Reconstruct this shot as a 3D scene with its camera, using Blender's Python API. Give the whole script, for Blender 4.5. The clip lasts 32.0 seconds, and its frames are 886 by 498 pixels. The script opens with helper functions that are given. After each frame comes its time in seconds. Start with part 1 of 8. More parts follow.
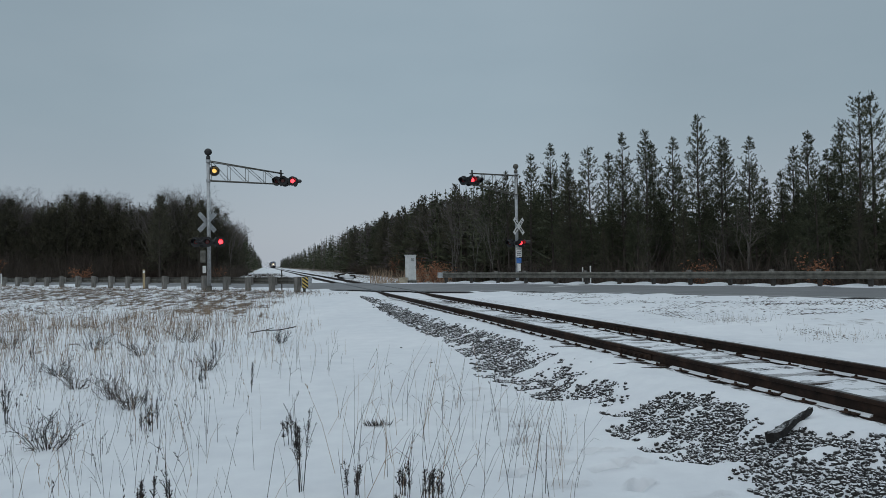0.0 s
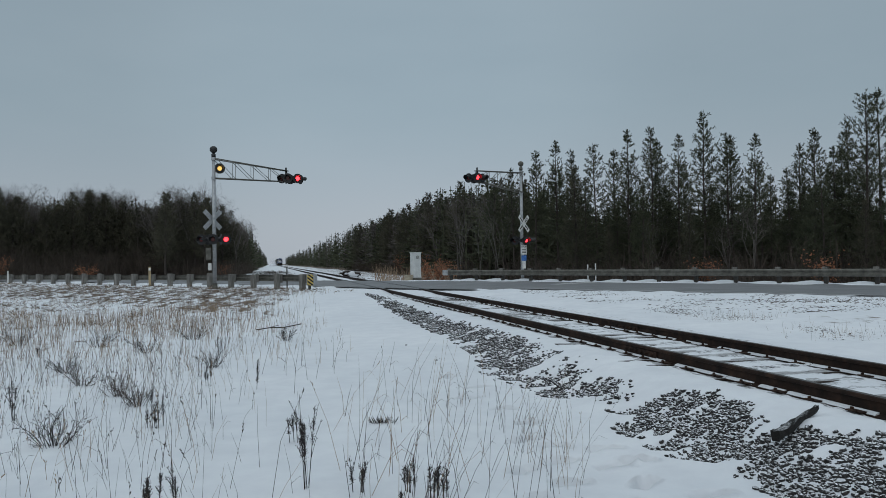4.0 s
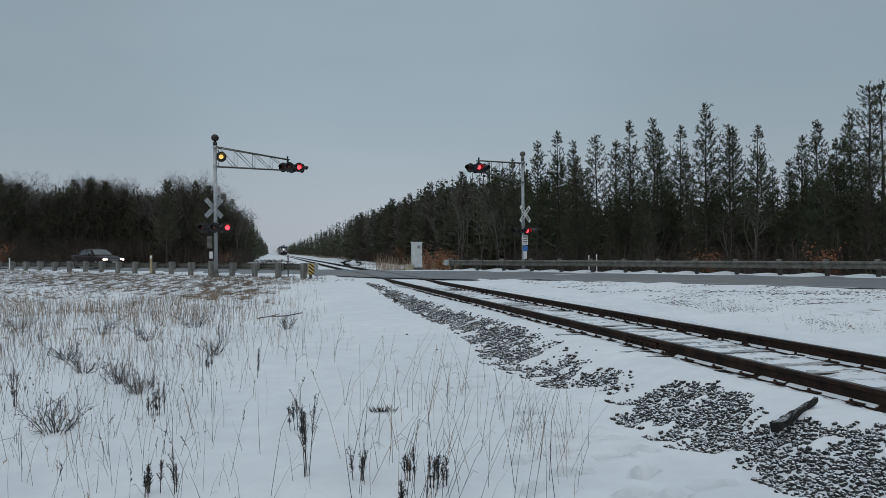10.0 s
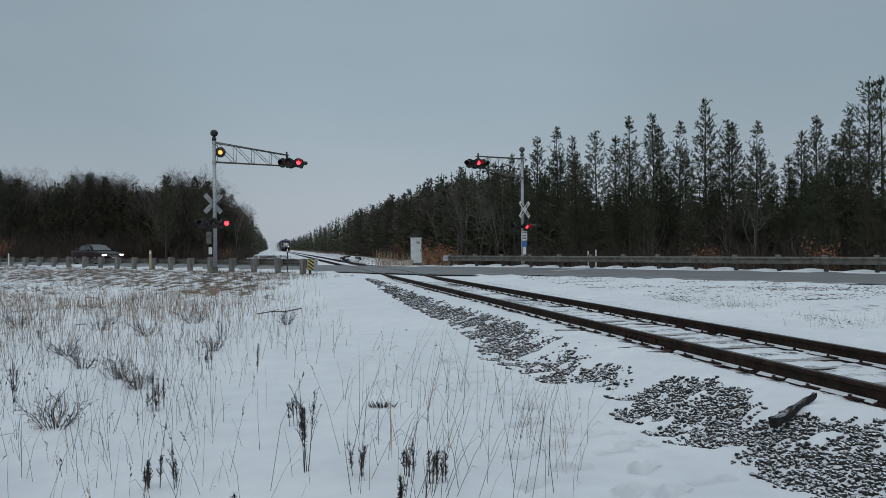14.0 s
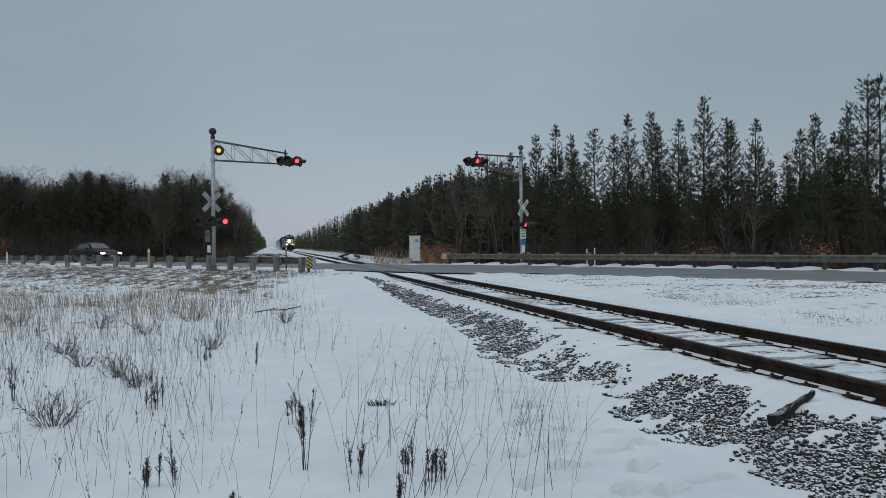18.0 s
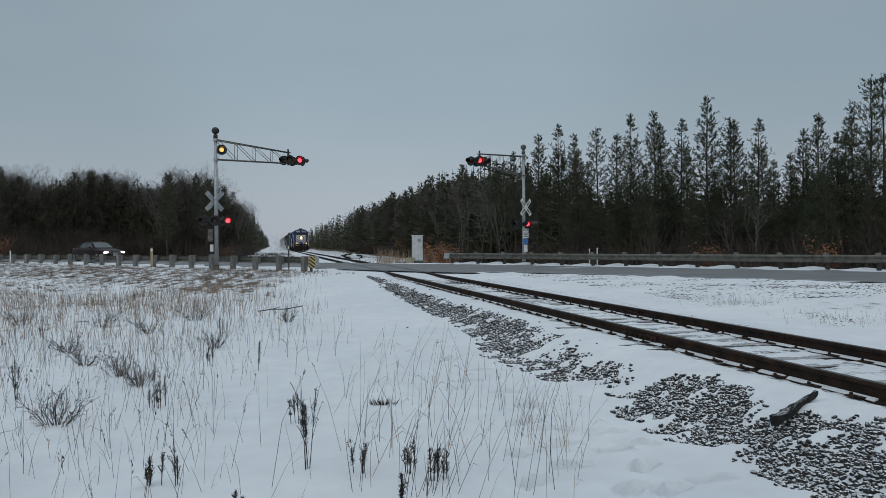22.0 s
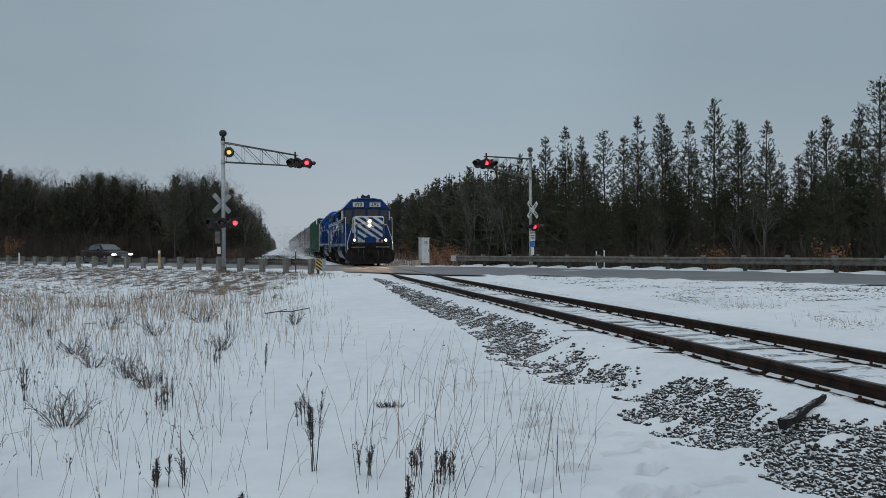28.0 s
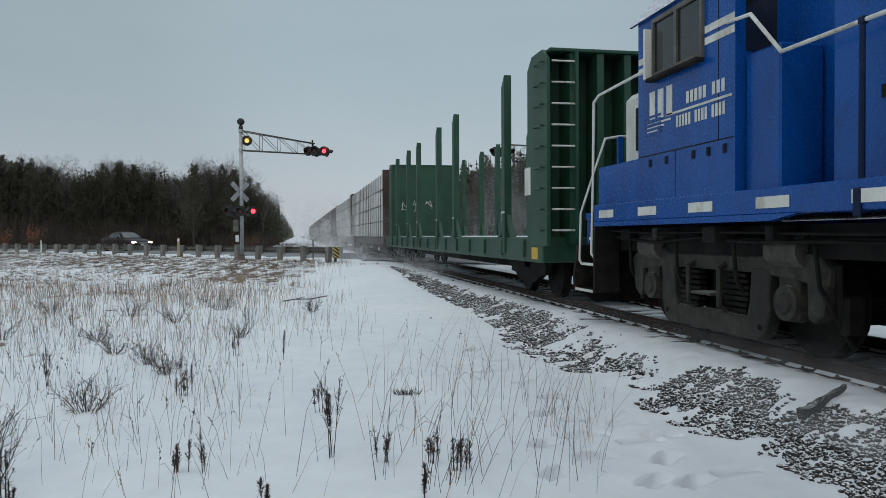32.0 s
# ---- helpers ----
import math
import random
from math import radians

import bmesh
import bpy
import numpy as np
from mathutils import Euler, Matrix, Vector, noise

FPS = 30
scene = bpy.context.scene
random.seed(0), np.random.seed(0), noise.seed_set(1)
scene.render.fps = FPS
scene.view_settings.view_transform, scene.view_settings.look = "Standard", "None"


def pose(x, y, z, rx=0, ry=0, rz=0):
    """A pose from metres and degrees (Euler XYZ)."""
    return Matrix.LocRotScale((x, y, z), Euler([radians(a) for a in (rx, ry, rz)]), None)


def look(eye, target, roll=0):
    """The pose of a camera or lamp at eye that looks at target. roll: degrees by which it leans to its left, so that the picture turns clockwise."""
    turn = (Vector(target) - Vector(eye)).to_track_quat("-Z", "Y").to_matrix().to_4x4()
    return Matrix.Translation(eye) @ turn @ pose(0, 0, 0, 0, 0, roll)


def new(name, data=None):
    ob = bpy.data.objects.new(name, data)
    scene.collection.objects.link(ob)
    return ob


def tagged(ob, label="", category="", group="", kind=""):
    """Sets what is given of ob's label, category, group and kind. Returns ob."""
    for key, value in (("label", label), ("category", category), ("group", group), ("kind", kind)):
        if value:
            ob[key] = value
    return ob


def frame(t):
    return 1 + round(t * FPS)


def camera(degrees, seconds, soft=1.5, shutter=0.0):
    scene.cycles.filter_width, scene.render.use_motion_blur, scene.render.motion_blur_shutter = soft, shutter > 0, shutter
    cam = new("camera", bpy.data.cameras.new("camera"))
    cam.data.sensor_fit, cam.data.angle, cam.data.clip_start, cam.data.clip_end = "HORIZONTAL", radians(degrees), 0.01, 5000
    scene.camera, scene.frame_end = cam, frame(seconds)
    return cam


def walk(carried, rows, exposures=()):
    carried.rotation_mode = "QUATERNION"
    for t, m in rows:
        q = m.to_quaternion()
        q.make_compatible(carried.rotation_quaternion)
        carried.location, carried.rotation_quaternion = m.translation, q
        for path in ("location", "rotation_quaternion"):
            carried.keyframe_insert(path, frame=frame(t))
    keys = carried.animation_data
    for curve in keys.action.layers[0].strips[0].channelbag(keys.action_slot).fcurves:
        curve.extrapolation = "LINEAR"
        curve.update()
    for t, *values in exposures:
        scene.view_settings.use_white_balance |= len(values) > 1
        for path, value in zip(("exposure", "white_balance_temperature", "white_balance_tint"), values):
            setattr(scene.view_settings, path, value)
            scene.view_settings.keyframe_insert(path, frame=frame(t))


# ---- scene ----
# camera: held by hand at one spot beside the track; seconds, yaw, pitch and roll in degrees
EYE = (0.0, 0.0, 1.175)
cam = camera(61.03, 32.0, 0.5)
PATH = [
    (0, 13.331, 1.132, -0.846), (0.5, 13.263, 1.147, -0.813), (1, 13.189, 1.166, -0.822), (1.5, 13.156, 1.158, -0.847),
    (2, 13.114, 1.134, -0.825), (2.5, 13.057, 1.100, -0.791), (3, 13.024, 1.057, -0.774), (3.5, 12.953, 1.000, -0.844),
    (5.5, 12.963, 0.767, -0.739), (6, 13.002, 0.711, -0.699), (6.5, 12.996, 0.634, -0.736), (7, 13.015, 0.552, -0.738),
    (7.5, 13.012, 0.491, -0.663), (8, 12.997, 0.434, -0.595), (8.5, 12.964, 0.353, -0.580), (9, 12.916, 0.270, -0.554),
    (9.5, 12.889, 0.220, -0.497), (10, 12.852, 0.170, -0.461), (10.5, 12.833, 0.147, -0.427), (11, 12.811, 0.113, -0.393),
    (11.5, 12.765, 0.084, -0.402), (12, 12.730, 0.031, -0.410), (12.5, 12.767, -0.018, -0.415), (13, 12.827, -0.041, -0.441),
    (13.5, 12.874, -0.083, -0.492), (14, 12.899, -0.163, -0.450), (14.5, 12.899, -0.234, -0.423), (16.5, 12.996, -0.299, -0.451),
    (17, 12.966, -0.323, -0.463), (17.5, 12.967, -0.320, -0.493), (18, 12.993, -0.307, -0.473), (18.5, 12.979, -0.323, -0.499),
    (19, 12.979, -0.357, -0.474), (19.5, 12.989, -0.362, -0.465), (20, 12.992, -0.344, -0.510), (20.5, 12.963, -0.319, -0.504),
    (21, 12.915, -0.304, -0.463), (21.5, 12.850, -0.314, -0.444), (22, 12.802, -0.343, -0.401), (22.5, 12.724, -0.360, -0.420),
    (23, 12.636, -0.355, -0.500), (23.5, 12.560, -0.318, -0.508), (24, 12.482, -0.300, -0.506), (24.5, 12.423, -0.292, -0.495),
    (25, 12.396, -0.269, -0.474), (25.5, 12.359, -0.244, -0.429), (27.5, 12.321, -0.166, -0.374), (28, 12.297, -0.153, -0.348),
    (28.5, 12.259, -0.113, -0.341), (29, 12.221, -0.118, -0.358), (29.5, 12.149, -0.237, -0.277), (30, 12.006, -0.403, -0.060),
    (30.5, 11.791, -0.534, 0.270), (31, 11.468, -0.631, 0.330), (31.5, 11.128, -0.828, 0.056), (32, 11.006, -1.043, -0.288),
]
walk(cam, [(t, pose(*EYE, 90 + p, 0, -y) @ pose(0, 0, 0, 0, 0, r)) for t, y, p, r in PATH],
     exposures=[(0, 0.0, 6500, 10), (30.2, 0.0, 6500, 10), (31, 0.22, 6750, 10), (32, 0.24, 6750, 10)])

# ---- world and light: low overcast winter sky ----
world = bpy.data.worlds.new("overcast_sky")
scene.world = world
world.use_nodes = True
wn, wl = world.node_tree.nodes, world.node_tree.links
wn.clear()
w_out = wn.new("ShaderNodeOutputWorld")
w_bg = wn.new("ShaderNodeBackground")
w_sky = wn.new("ShaderNodeTexSky")
w_sky.sky_type = "NISHITA"
w_sky.sun_disc = False
w_sky.sun_elevation = radians(18)
w_sky.sun_rotation = radians(200)
w_scale = wn.new("ShaderNodeVectorMath")
w_scale.operation = "SCALE"
w_scale.inputs["Scale"].default_value = 0.045
w_tc = wn.new("ShaderNodeTexCoord")
w_map = wn.new("ShaderNodeMapping")
w_map.inputs["Scale"].default_value = (1.0, 1.0, 3.2)
w_noise = wn.new("ShaderNodeTexNoise")
w_noise.inputs["Scale"].default_value = 1.6
w_noise.inputs["Detail"].default_value = 5.0
w_noise.inputs["Roughness"].default_value = 0.5
w_ramp = wn.new("ShaderNodeValToRGB")
w_ramp.color_ramp.elements[0].position = 0.25
w_ramp.color_ramp.elements[0].color = (0.248, 0.328, 0.385, 1)
w_ramp.color_ramp.elements[1].position = 0.75
w_ramp.color_ramp.elements[1].color = (0.306, 0.386, 0.442, 1)
w_sep = wn.new("ShaderNodeSeparateXYZ")
w_low = wn.new("ShaderNodeMapRange")
w_low.interpolation_type = "SMOOTHSTEP"
w_low.inputs["From Min"].default_value = 0.0
w_low.inputs["From Max"].default_value = 0.21
w_low.inputs["To Min"].default_value = 1.0
w_low.inputs["To Max"].default_value = 0.0
w_hz = wn.new("ShaderNodeMix")
w_hz.data_type = "RGBA"
w_hz.inputs["B"].default_value = (0.388, 0.436, 0.496, 1)
w_mix = wn.new("ShaderNodeMix")
w_mix.data_type = "RGBA"
w_mix.inputs["Factor"].default_value = 0.9
wl.new(w_sky.outputs["Color"], w_scale.inputs[0])
wl.new(w_tc.outputs["Generated"], w_map.inputs["Vector"])
wl.new(w_map.outputs["Vector"], w_noise.inputs["Vector"])
wl.new(w_noise.outputs["Fac"], w_ramp.inputs["Fac"])
wl.new(w_tc.outputs["Generated"], w_sep.inputs[0])
wl.new(w_sep.outputs["Z"], w_low.inputs["Value"])
wl.new(w_low.outputs["Result"], w_hz.inputs["Factor"])
wl.new(w_ramp.outputs["Color"], w_hz.inputs["A"])
wl.new(w_scale.outputs["Vector"], w_mix.inputs["A"])
# overhead the cloud is brighter and less blue
w_top = wn.new("ShaderNodeMapRange")
w_top.interpolation_type = "SMOOTHSTEP"
w_top.inputs["From Min"].default_value = 0.34
w_top.inputs["From Max"].default_value = 0.85
w_gain = wn.new("ShaderNodeMix")
w_gain.data_type = "RGBA"
w_gain.inputs["A"].default_value = (1, 1, 1, 1)
w_gain.inputs["B"].default_value = (2.52, 2.28, 2.16, 1)
w_zen = wn.new("ShaderNodeVectorMath")
w_zen.operation = "MULTIPLY"
wl.new(w_sep.outputs["Z"], w_top.inputs["Value"])
wl.new(w_top.outputs["Result"], w_gain.inputs["Factor"])
wl.new(w_hz.outputs["Result"], w_zen.inputs[0])
wl.new(w_gain.outputs["Result"], w_zen.inputs[1])
# thinner cloud, a little brighter, ahead over the crossing
w_dot = wn.new("ShaderNodeVectorMath")
w_dot.operation = "DOT_PRODUCT"
w_dot.inputs[1].default_value = (0.17, 0.955, 0.24)
w_lobe = wn.new("ShaderNodeMapRange")
w_lobe.interpolation_type = "SMOOTHSTEP"
w_lobe.inputs["From Min"].default_value = 0.93
w_lobe.inputs["From Max"].default_value = 1.0
w_lobe.inputs["To Min"].default_value = 1.0
w_lobe.inputs["To Max"].default_value = 1.13
w_thin = wn.new("ShaderNodeVectorMath")
w_thin.operation = "SCALE"
wl.new(w_tc.outputs["Generated"], w_dot.inputs[0])
wl.new(w_dot.outputs["Value"], w_lobe.inputs["Value"])
wl.new(w_zen.outputs["Vector"], w_thin.inputs[0])
wl.new(w_lobe.outputs["Result"], w_thin.inputs["Scale"])
wl.new(w_thin.outputs["Vector"], w_mix.inputs["B"])
wl.new(w_mix.outputs["Result"], w_bg.inputs["Color"])
w_bg.inputs["Strength"].default_value = 1.0
wl.new(w_bg.outputs["Background"], w_out.inputs["Surface"])

sun = new("sun", bpy.data.lights.new("sun", "SUN"))
sun.data.energy = 0.35
sun.data.angle = radians(40)
sun.data.color = (1.0, 0.96, 0.92)
sun.matrix_basis = look((0, 0, 50), (25, 50, 0))


# ---- numbers shared by the plan ----
TRACK_X = 5.665            # track centre line, parallel to y; rail tops at z = 0
GAUGE = 1.505              # between rail centre lines
ROAD_ANGLE = radians(32)   # the road crosses the track at a slant
RN = (math.cos(ROAD_ANGLE), math.sin(ROAD_ANGLE))
RU = (-math.sin(ROAD_ANGLE), math.cos(ROAD_ANGLE))
ROAD_MID = 27.15


def road_rows():
    """The road's centre line: along, x, y, heading; straight past the crossing, then bending away."""
    rows, s, h = [], -60.0, ROAD_ANGLE
    x, y = RN[0] * ROAD_MID + RU[0] * s, RN[1] * ROAD_MID + RU[1] * s
    while s < 220:
        rows.append((s, x, y, h))
        if 20 < s < 62:
            h += radians(0.36)
        x, y, s = x - math.sin(h), y + math.cos(h), s + 1.0
    return rows


ROAD = road_rows()


def road_at(s, o):
    """Plan place at s metres along the road and o metres across it (towards the far side)."""
    k = min(max(s + 60.0, 0), len(ROAD) - 1.001)
    i = int(k)
    f = k - i
    a, b = ROAD[i], ROAD[i + 1]
    h = a[3] + (b[3] - a[3]) * f
    return (a[1] + (b[1] - a[1]) * f + math.cos(h) * o, a[2] + (b[2] - a[2]) * f + math.sin(h) * o, h)


def smooth(e0, e1, v):
    t = np.clip((np.asarray(v, float) - e0) / (e1 - e0), 0, 1)
    return t * t * (3 - 2 * t)


def value_noise(x, y, seed=0):
    """Smooth value noise from -1 to 1 on arrays."""
    xi, yi = np.floor(x).astype(np.int64), np.floor(y).astype(np.int64)
    fx, fy = x - xi, y - yi
    fx, fy = fx * fx * (3 - 2 * fx), fy * fy * (3 - 2 * fy)

    def cell(a, b):
        n = (a * 374761393 + b * 668265263 + seed * 974711) & 0x7FFFFFFF
        n = ((n ^ (n >> 13)) * 1274126177) & 0x7FFFFFFF
        return ((n ^ (n >> 16)) & 0xFFFF) / 32767.5 - 1

    a, b, c, d = cell(xi, yi), cell(xi + 1, yi), cell(xi, yi + 1), cell(xi + 1, yi + 1)
    return (a + (b - a) * fx) * (1 - fy) + (c + (d - c) * fx) * fy


def fractal(x, y, octaves=4, seed=0):
    out, amp = 0, 1.0
    for o in range(octaves):
        out = out + amp * value_noise(x * 2 ** o + 17.3 * o, y * 2 ** o - 9.1 * o, seed + o)
        amp *= 0.5
    return out


def road_across(x, y):
    """Signed distance across the road from its centre line, and the way along it, for arrays."""
    x, y = np.atleast_1d(x).astype(float), np.atleast_1d(y).astype(float)
    o = x * RN[0] + y * RN[1] - ROAD_MID
    s = x * RU[0] + y * RU[1]
    bend = s > 18
    if bend.any():
        px, py = x[bend], y[bend]
        best = np.full(px.shape, 1e18)
        oo, ss = np.zeros(px.shape), np.zeros(px.shape)
        for s0, rx, ry, h in ROAD[70::2]:
            dx, dy = px - rx, py - ry
            d = dx * dx + dy * dy
            m = d < best
            best = np.where(m, d, best)
            oo = np.where(m, dx * math.cos(h) + dy * math.sin(h), oo)
            ss = np.where(m, s0 - dx * math.sin(h) + dy * math.cos(h), ss)
        o[bend], s[bend] = oo, ss
    return o, s


def road_z(s, x):
    """Height of the road surface; it dips to the rails at the crossing and lifts a little far off."""
    base = 0.045 + 0.10 * smooth(35, 70, s)
    near = 1 - smooth(1.3, 4.5, np.abs(np.asarray(x, float) - TRACK_X))
    return base * (1 - near) + (-0.006) * near


TOE_Y = [3, 4.25, 4.7, 5.27, 5.72, 7, 7.7, 8.55, 10.5, 12, 14.3, 17.4, 21.6, 30.7]
TOE_X = [3.3, 3.32, 3.30, 3.44, 3.22, 3.24, 3.08, 3.18, 2.95, 3.3, 3.42, 3.35, 3.32, 3.7]
BROW_Y = [3, 4.37, 4.76, 4.9, 5.48, 5.7, 6.32, 7.12, 7.81, 8.39, 10.3, 11.8, 14.4, 17.1, 23, 30.7]
BROW_X = [4.6, 4.5, 4.42, 4.30, 3.95, 4.12, 4.22, 4.13, 3.9, 4.1, 4.16, 4.18, 4.22, 4.09, 4.07, 4.1]


def bare_ballast(x, y):
    """0 to 1: how far the wind has kept the stones of the near ballast shoulder clear of snow."""
    lo = np.interp(y, TOE_Y, TOE_X) + 0.05 * value_noise(x * 3.5, y * 3.5, 41)
    hi = np.interp(y, BROW_Y, BROW_X) + 0.05 * value_noise(x * 3.5, y * 3.5, 43)
    v = smooth(-0.05, 0.06, x - lo) * smooth(-0.06, 0.12, hi - x)
    drift = fractal(x * 1.6 + y * 0.5, y * 1.1, 3, 31)
    patchy = smooth(6.6, 7.4, y) * smooth(11.5, 9.5, y) * 0.85 + 0.35
    v = v * (1 - smooth(0.30, 0.62, drift * patchy + 0.10 * patchy))
    core = smooth(0.0, 0.3, np.minimum(x - lo, hi - x))
    crumbs = value_noise(x * 4.0 + y, y * 5.0, 51) + 0.6 * value_noise(x * 11, y * 10, 53)
    v = v * smooth(-0.55, 0.25, crumbs + 0.75 * core - 0.45 * patchy + 0.05)
    return v * smooth(32, 28, y) * smooth(-6, -2, y)


def ground_z(x, y, fine=True):
    """Height of the snow-covered ground."""
    shape = np.shape(x)
    x, y = np.ravel(np.asarray(x, float)), np.ravel(np.asarray(y, float))
    dx = x - TRACK_X
    z = np.full(x.shape, -0.47)
    z += 0.05 * fractal(x * 0.13, y * 0.13, 3, 5)
    z += 0.10 * smooth(-4, -14, x) * smooth(40, 10, y)
    right = -0.30 + 0.04 * fractal(x * 0.2, y * 0.2, 2, 9)
    z = np.where(dx > 0, right, z)
    o, s = road_across(x, y)
    zr = road_z(s, x)
    left_bank = smooth(-19, -8.2, o)
    z = z * (1 - left_bank) + (zr - 0.05) * left_bank
    beyond = smooth(6.6, 12, o)
    z = z * (1 - beyond) + (-0.45 + 0.15 * fractal(x * 0.05, y * 0.05, 3, 3)) * beyond
    onroad = (np.abs(o) < 3.95)
    # track bed and its shoulders
    bed = -0.150 - 0.022 * np.exp(-((np.abs(dx) - GAUGE / 2) / 0.15) ** 2) + 0.020 * value_noise(x * 1.6, y * 4, 4) + 0.014 * value_noise(x * 7, y * 12, 14) + 0.014 * smooth(0.90, 1.08, np.abs(dx))
    shoulder = smooth(2.5, 1.28, np.abs(dx))
    keep = 1 - (1 - smooth(-6.2, -5.0, o)) * 0 - smooth(-7.5, -4.8, o) * (1 - smooth(4.8, 7.5, o))
    z = z * (1 - shoulder * keep) + bed * shoulder * keep
    edge = (1 - smooth(4.6, 5.6, np.abs(o))) * smooth(1.2, 2.6, np.abs(dx))
    z = z * (1 - edge) + (zr + 0.006) * edge
    z = np.where(onroad | ((np.abs(o) < 5.0) & (np.abs(dx) < 2.6)), zr - 0.06, z)
    near = np.hypot(x, y) < 60
    if fine:
        rough = 0.012 * fractal(x * 1.7, y * 1.7, 3, 21) + 0.004 * value_noise(x * 9, y * 9, 2)
        lumps = 0.03 * np.clip(fractal(x * 0.9, y * 2.2, 3, 8), 0, 1) * smooth(-16, -9, o)
        z = z + np.where(onroad | (np.abs(dx) < 1.3), 0.3, 1.0) * np.where(near, rough, 0) + np.where(np.abs(dx) < 2.4, 0, lumps)
        z = z + np.where(near & (dx > 2.2), 0.022 * fractal(x * 1.1, y * 2.4, 3, 77) * smooth(2.2, 4.0, dx) * smooth(-4.8, -7.0, o), 0)
        z = z - 0.035 * bare_ballast(x, y)
    return z.reshape(shape)


def height_grid(x0, x1, y0, y1, step):
    xs, ys = np.arange(x0, x1 + step, step), np.arange(y0, y1 + step, step)
    gx, gy = np.meshgrid(xs, ys)
    return x0, y0, step, ground_z(gx, gy)


GRID_NEAR = height_grid(-15.0, 14.0, 2.0, 32.0, 0.1)
GRID_FAR = height_grid(-60.0, 60.0, 0.0, 160.0, 0.8)


def gz(x, y):
    """Height of the ground at one place, from the stored grids."""
    near = -14.8 < x < 13.8 and 2.1 < y < 31.8
    x0, y0, step, z = GRID_NEAR if near else GRID_FAR
    u = min(max((x - x0) / step, 0), z.shape[1] - 1.01)
    v = min(max((y - y0) / step, 0), z.shape[0] - 1.01)
    i, j = int(u), int(v)
    fu, fv = u - i, v - j
    return float((z[j, i] * (1 - fu) + z[j, i + 1] * fu) * (1 - fv) + (z[j + 1, i] * (1 - fu) + z[j + 1, i + 1] * fu) * fv)


# ---- materials ----
def node_mat(name):
    m = bpy.data.materials.new(name)
    m.use_nodes = True
    nt = m.node_tree
    return m, nt.nodes, nt.links, nt.nodes["Principled BSDF"]


def noise_node(nodes, links, scale, detail=4.0, rough=0.55, coord="Object", stretch=None):
    tc = nodes.new("ShaderNodeTexCoord")
    n = nodes.new("ShaderNodeTexNoise")
    n.inputs["Scale"].default_value = scale
    n.inputs["Detail"].default_value = detail
    n.inputs["Roughness"].default_value = rough
    if stretch:
        mp = nodes.new("ShaderNodeMapping")
        mp.inputs["Scale"].default_value = stretch
        links.new(tc.outputs[coord], mp.inputs["Vector"])
        links.new(mp.outputs["Vector"], n.inputs["Vector"])
    else:
        links.new(tc.outputs[coord], n.inputs["Vector"])
    return n


def ramp_node(nodes, links, src, stops):
    r = nodes.new("ShaderNodeValToRGB")
    e = r.color_ramp.elements
    while len(e) < len(stops):
        e.new(0.5)
    for el, (p, c) in zip(e, stops):
        el.position = p
        el.color = (*c, 1) if len(c) == 3 else c
    links.new(src, r.inputs["Fac"])
    return r


def mix_node(nodes, links, fac, a, b, blend="MIX"):
    m = nodes.new("ShaderNodeMix")
    m.data_type = "RGBA"
    m.blend_type = blend
    for key, v in (("Factor", fac), ("A", a), ("B", b)):
        if isinstance(v, (int, float)):
            m.inputs[key].default_value = v
        elif isinstance(v, tuple):
            m.inputs[key].default_value = (*v, 1)
        else:
            links.new(v, m.inputs[key])
    return m.outputs["Result"]


def bump_node(nodes, links, src, bsdf, strength=0.3, distance=0.01):
    b = nodes.new("ShaderNodeBump")
    b.inputs["Strength"].default_value = strength
    b.inputs["Distance"].default_value = distance
    links.new(src, b.inputs["Height"])
    links.new(b.outputs["Normal"], bsdf.inputs["Normal"])


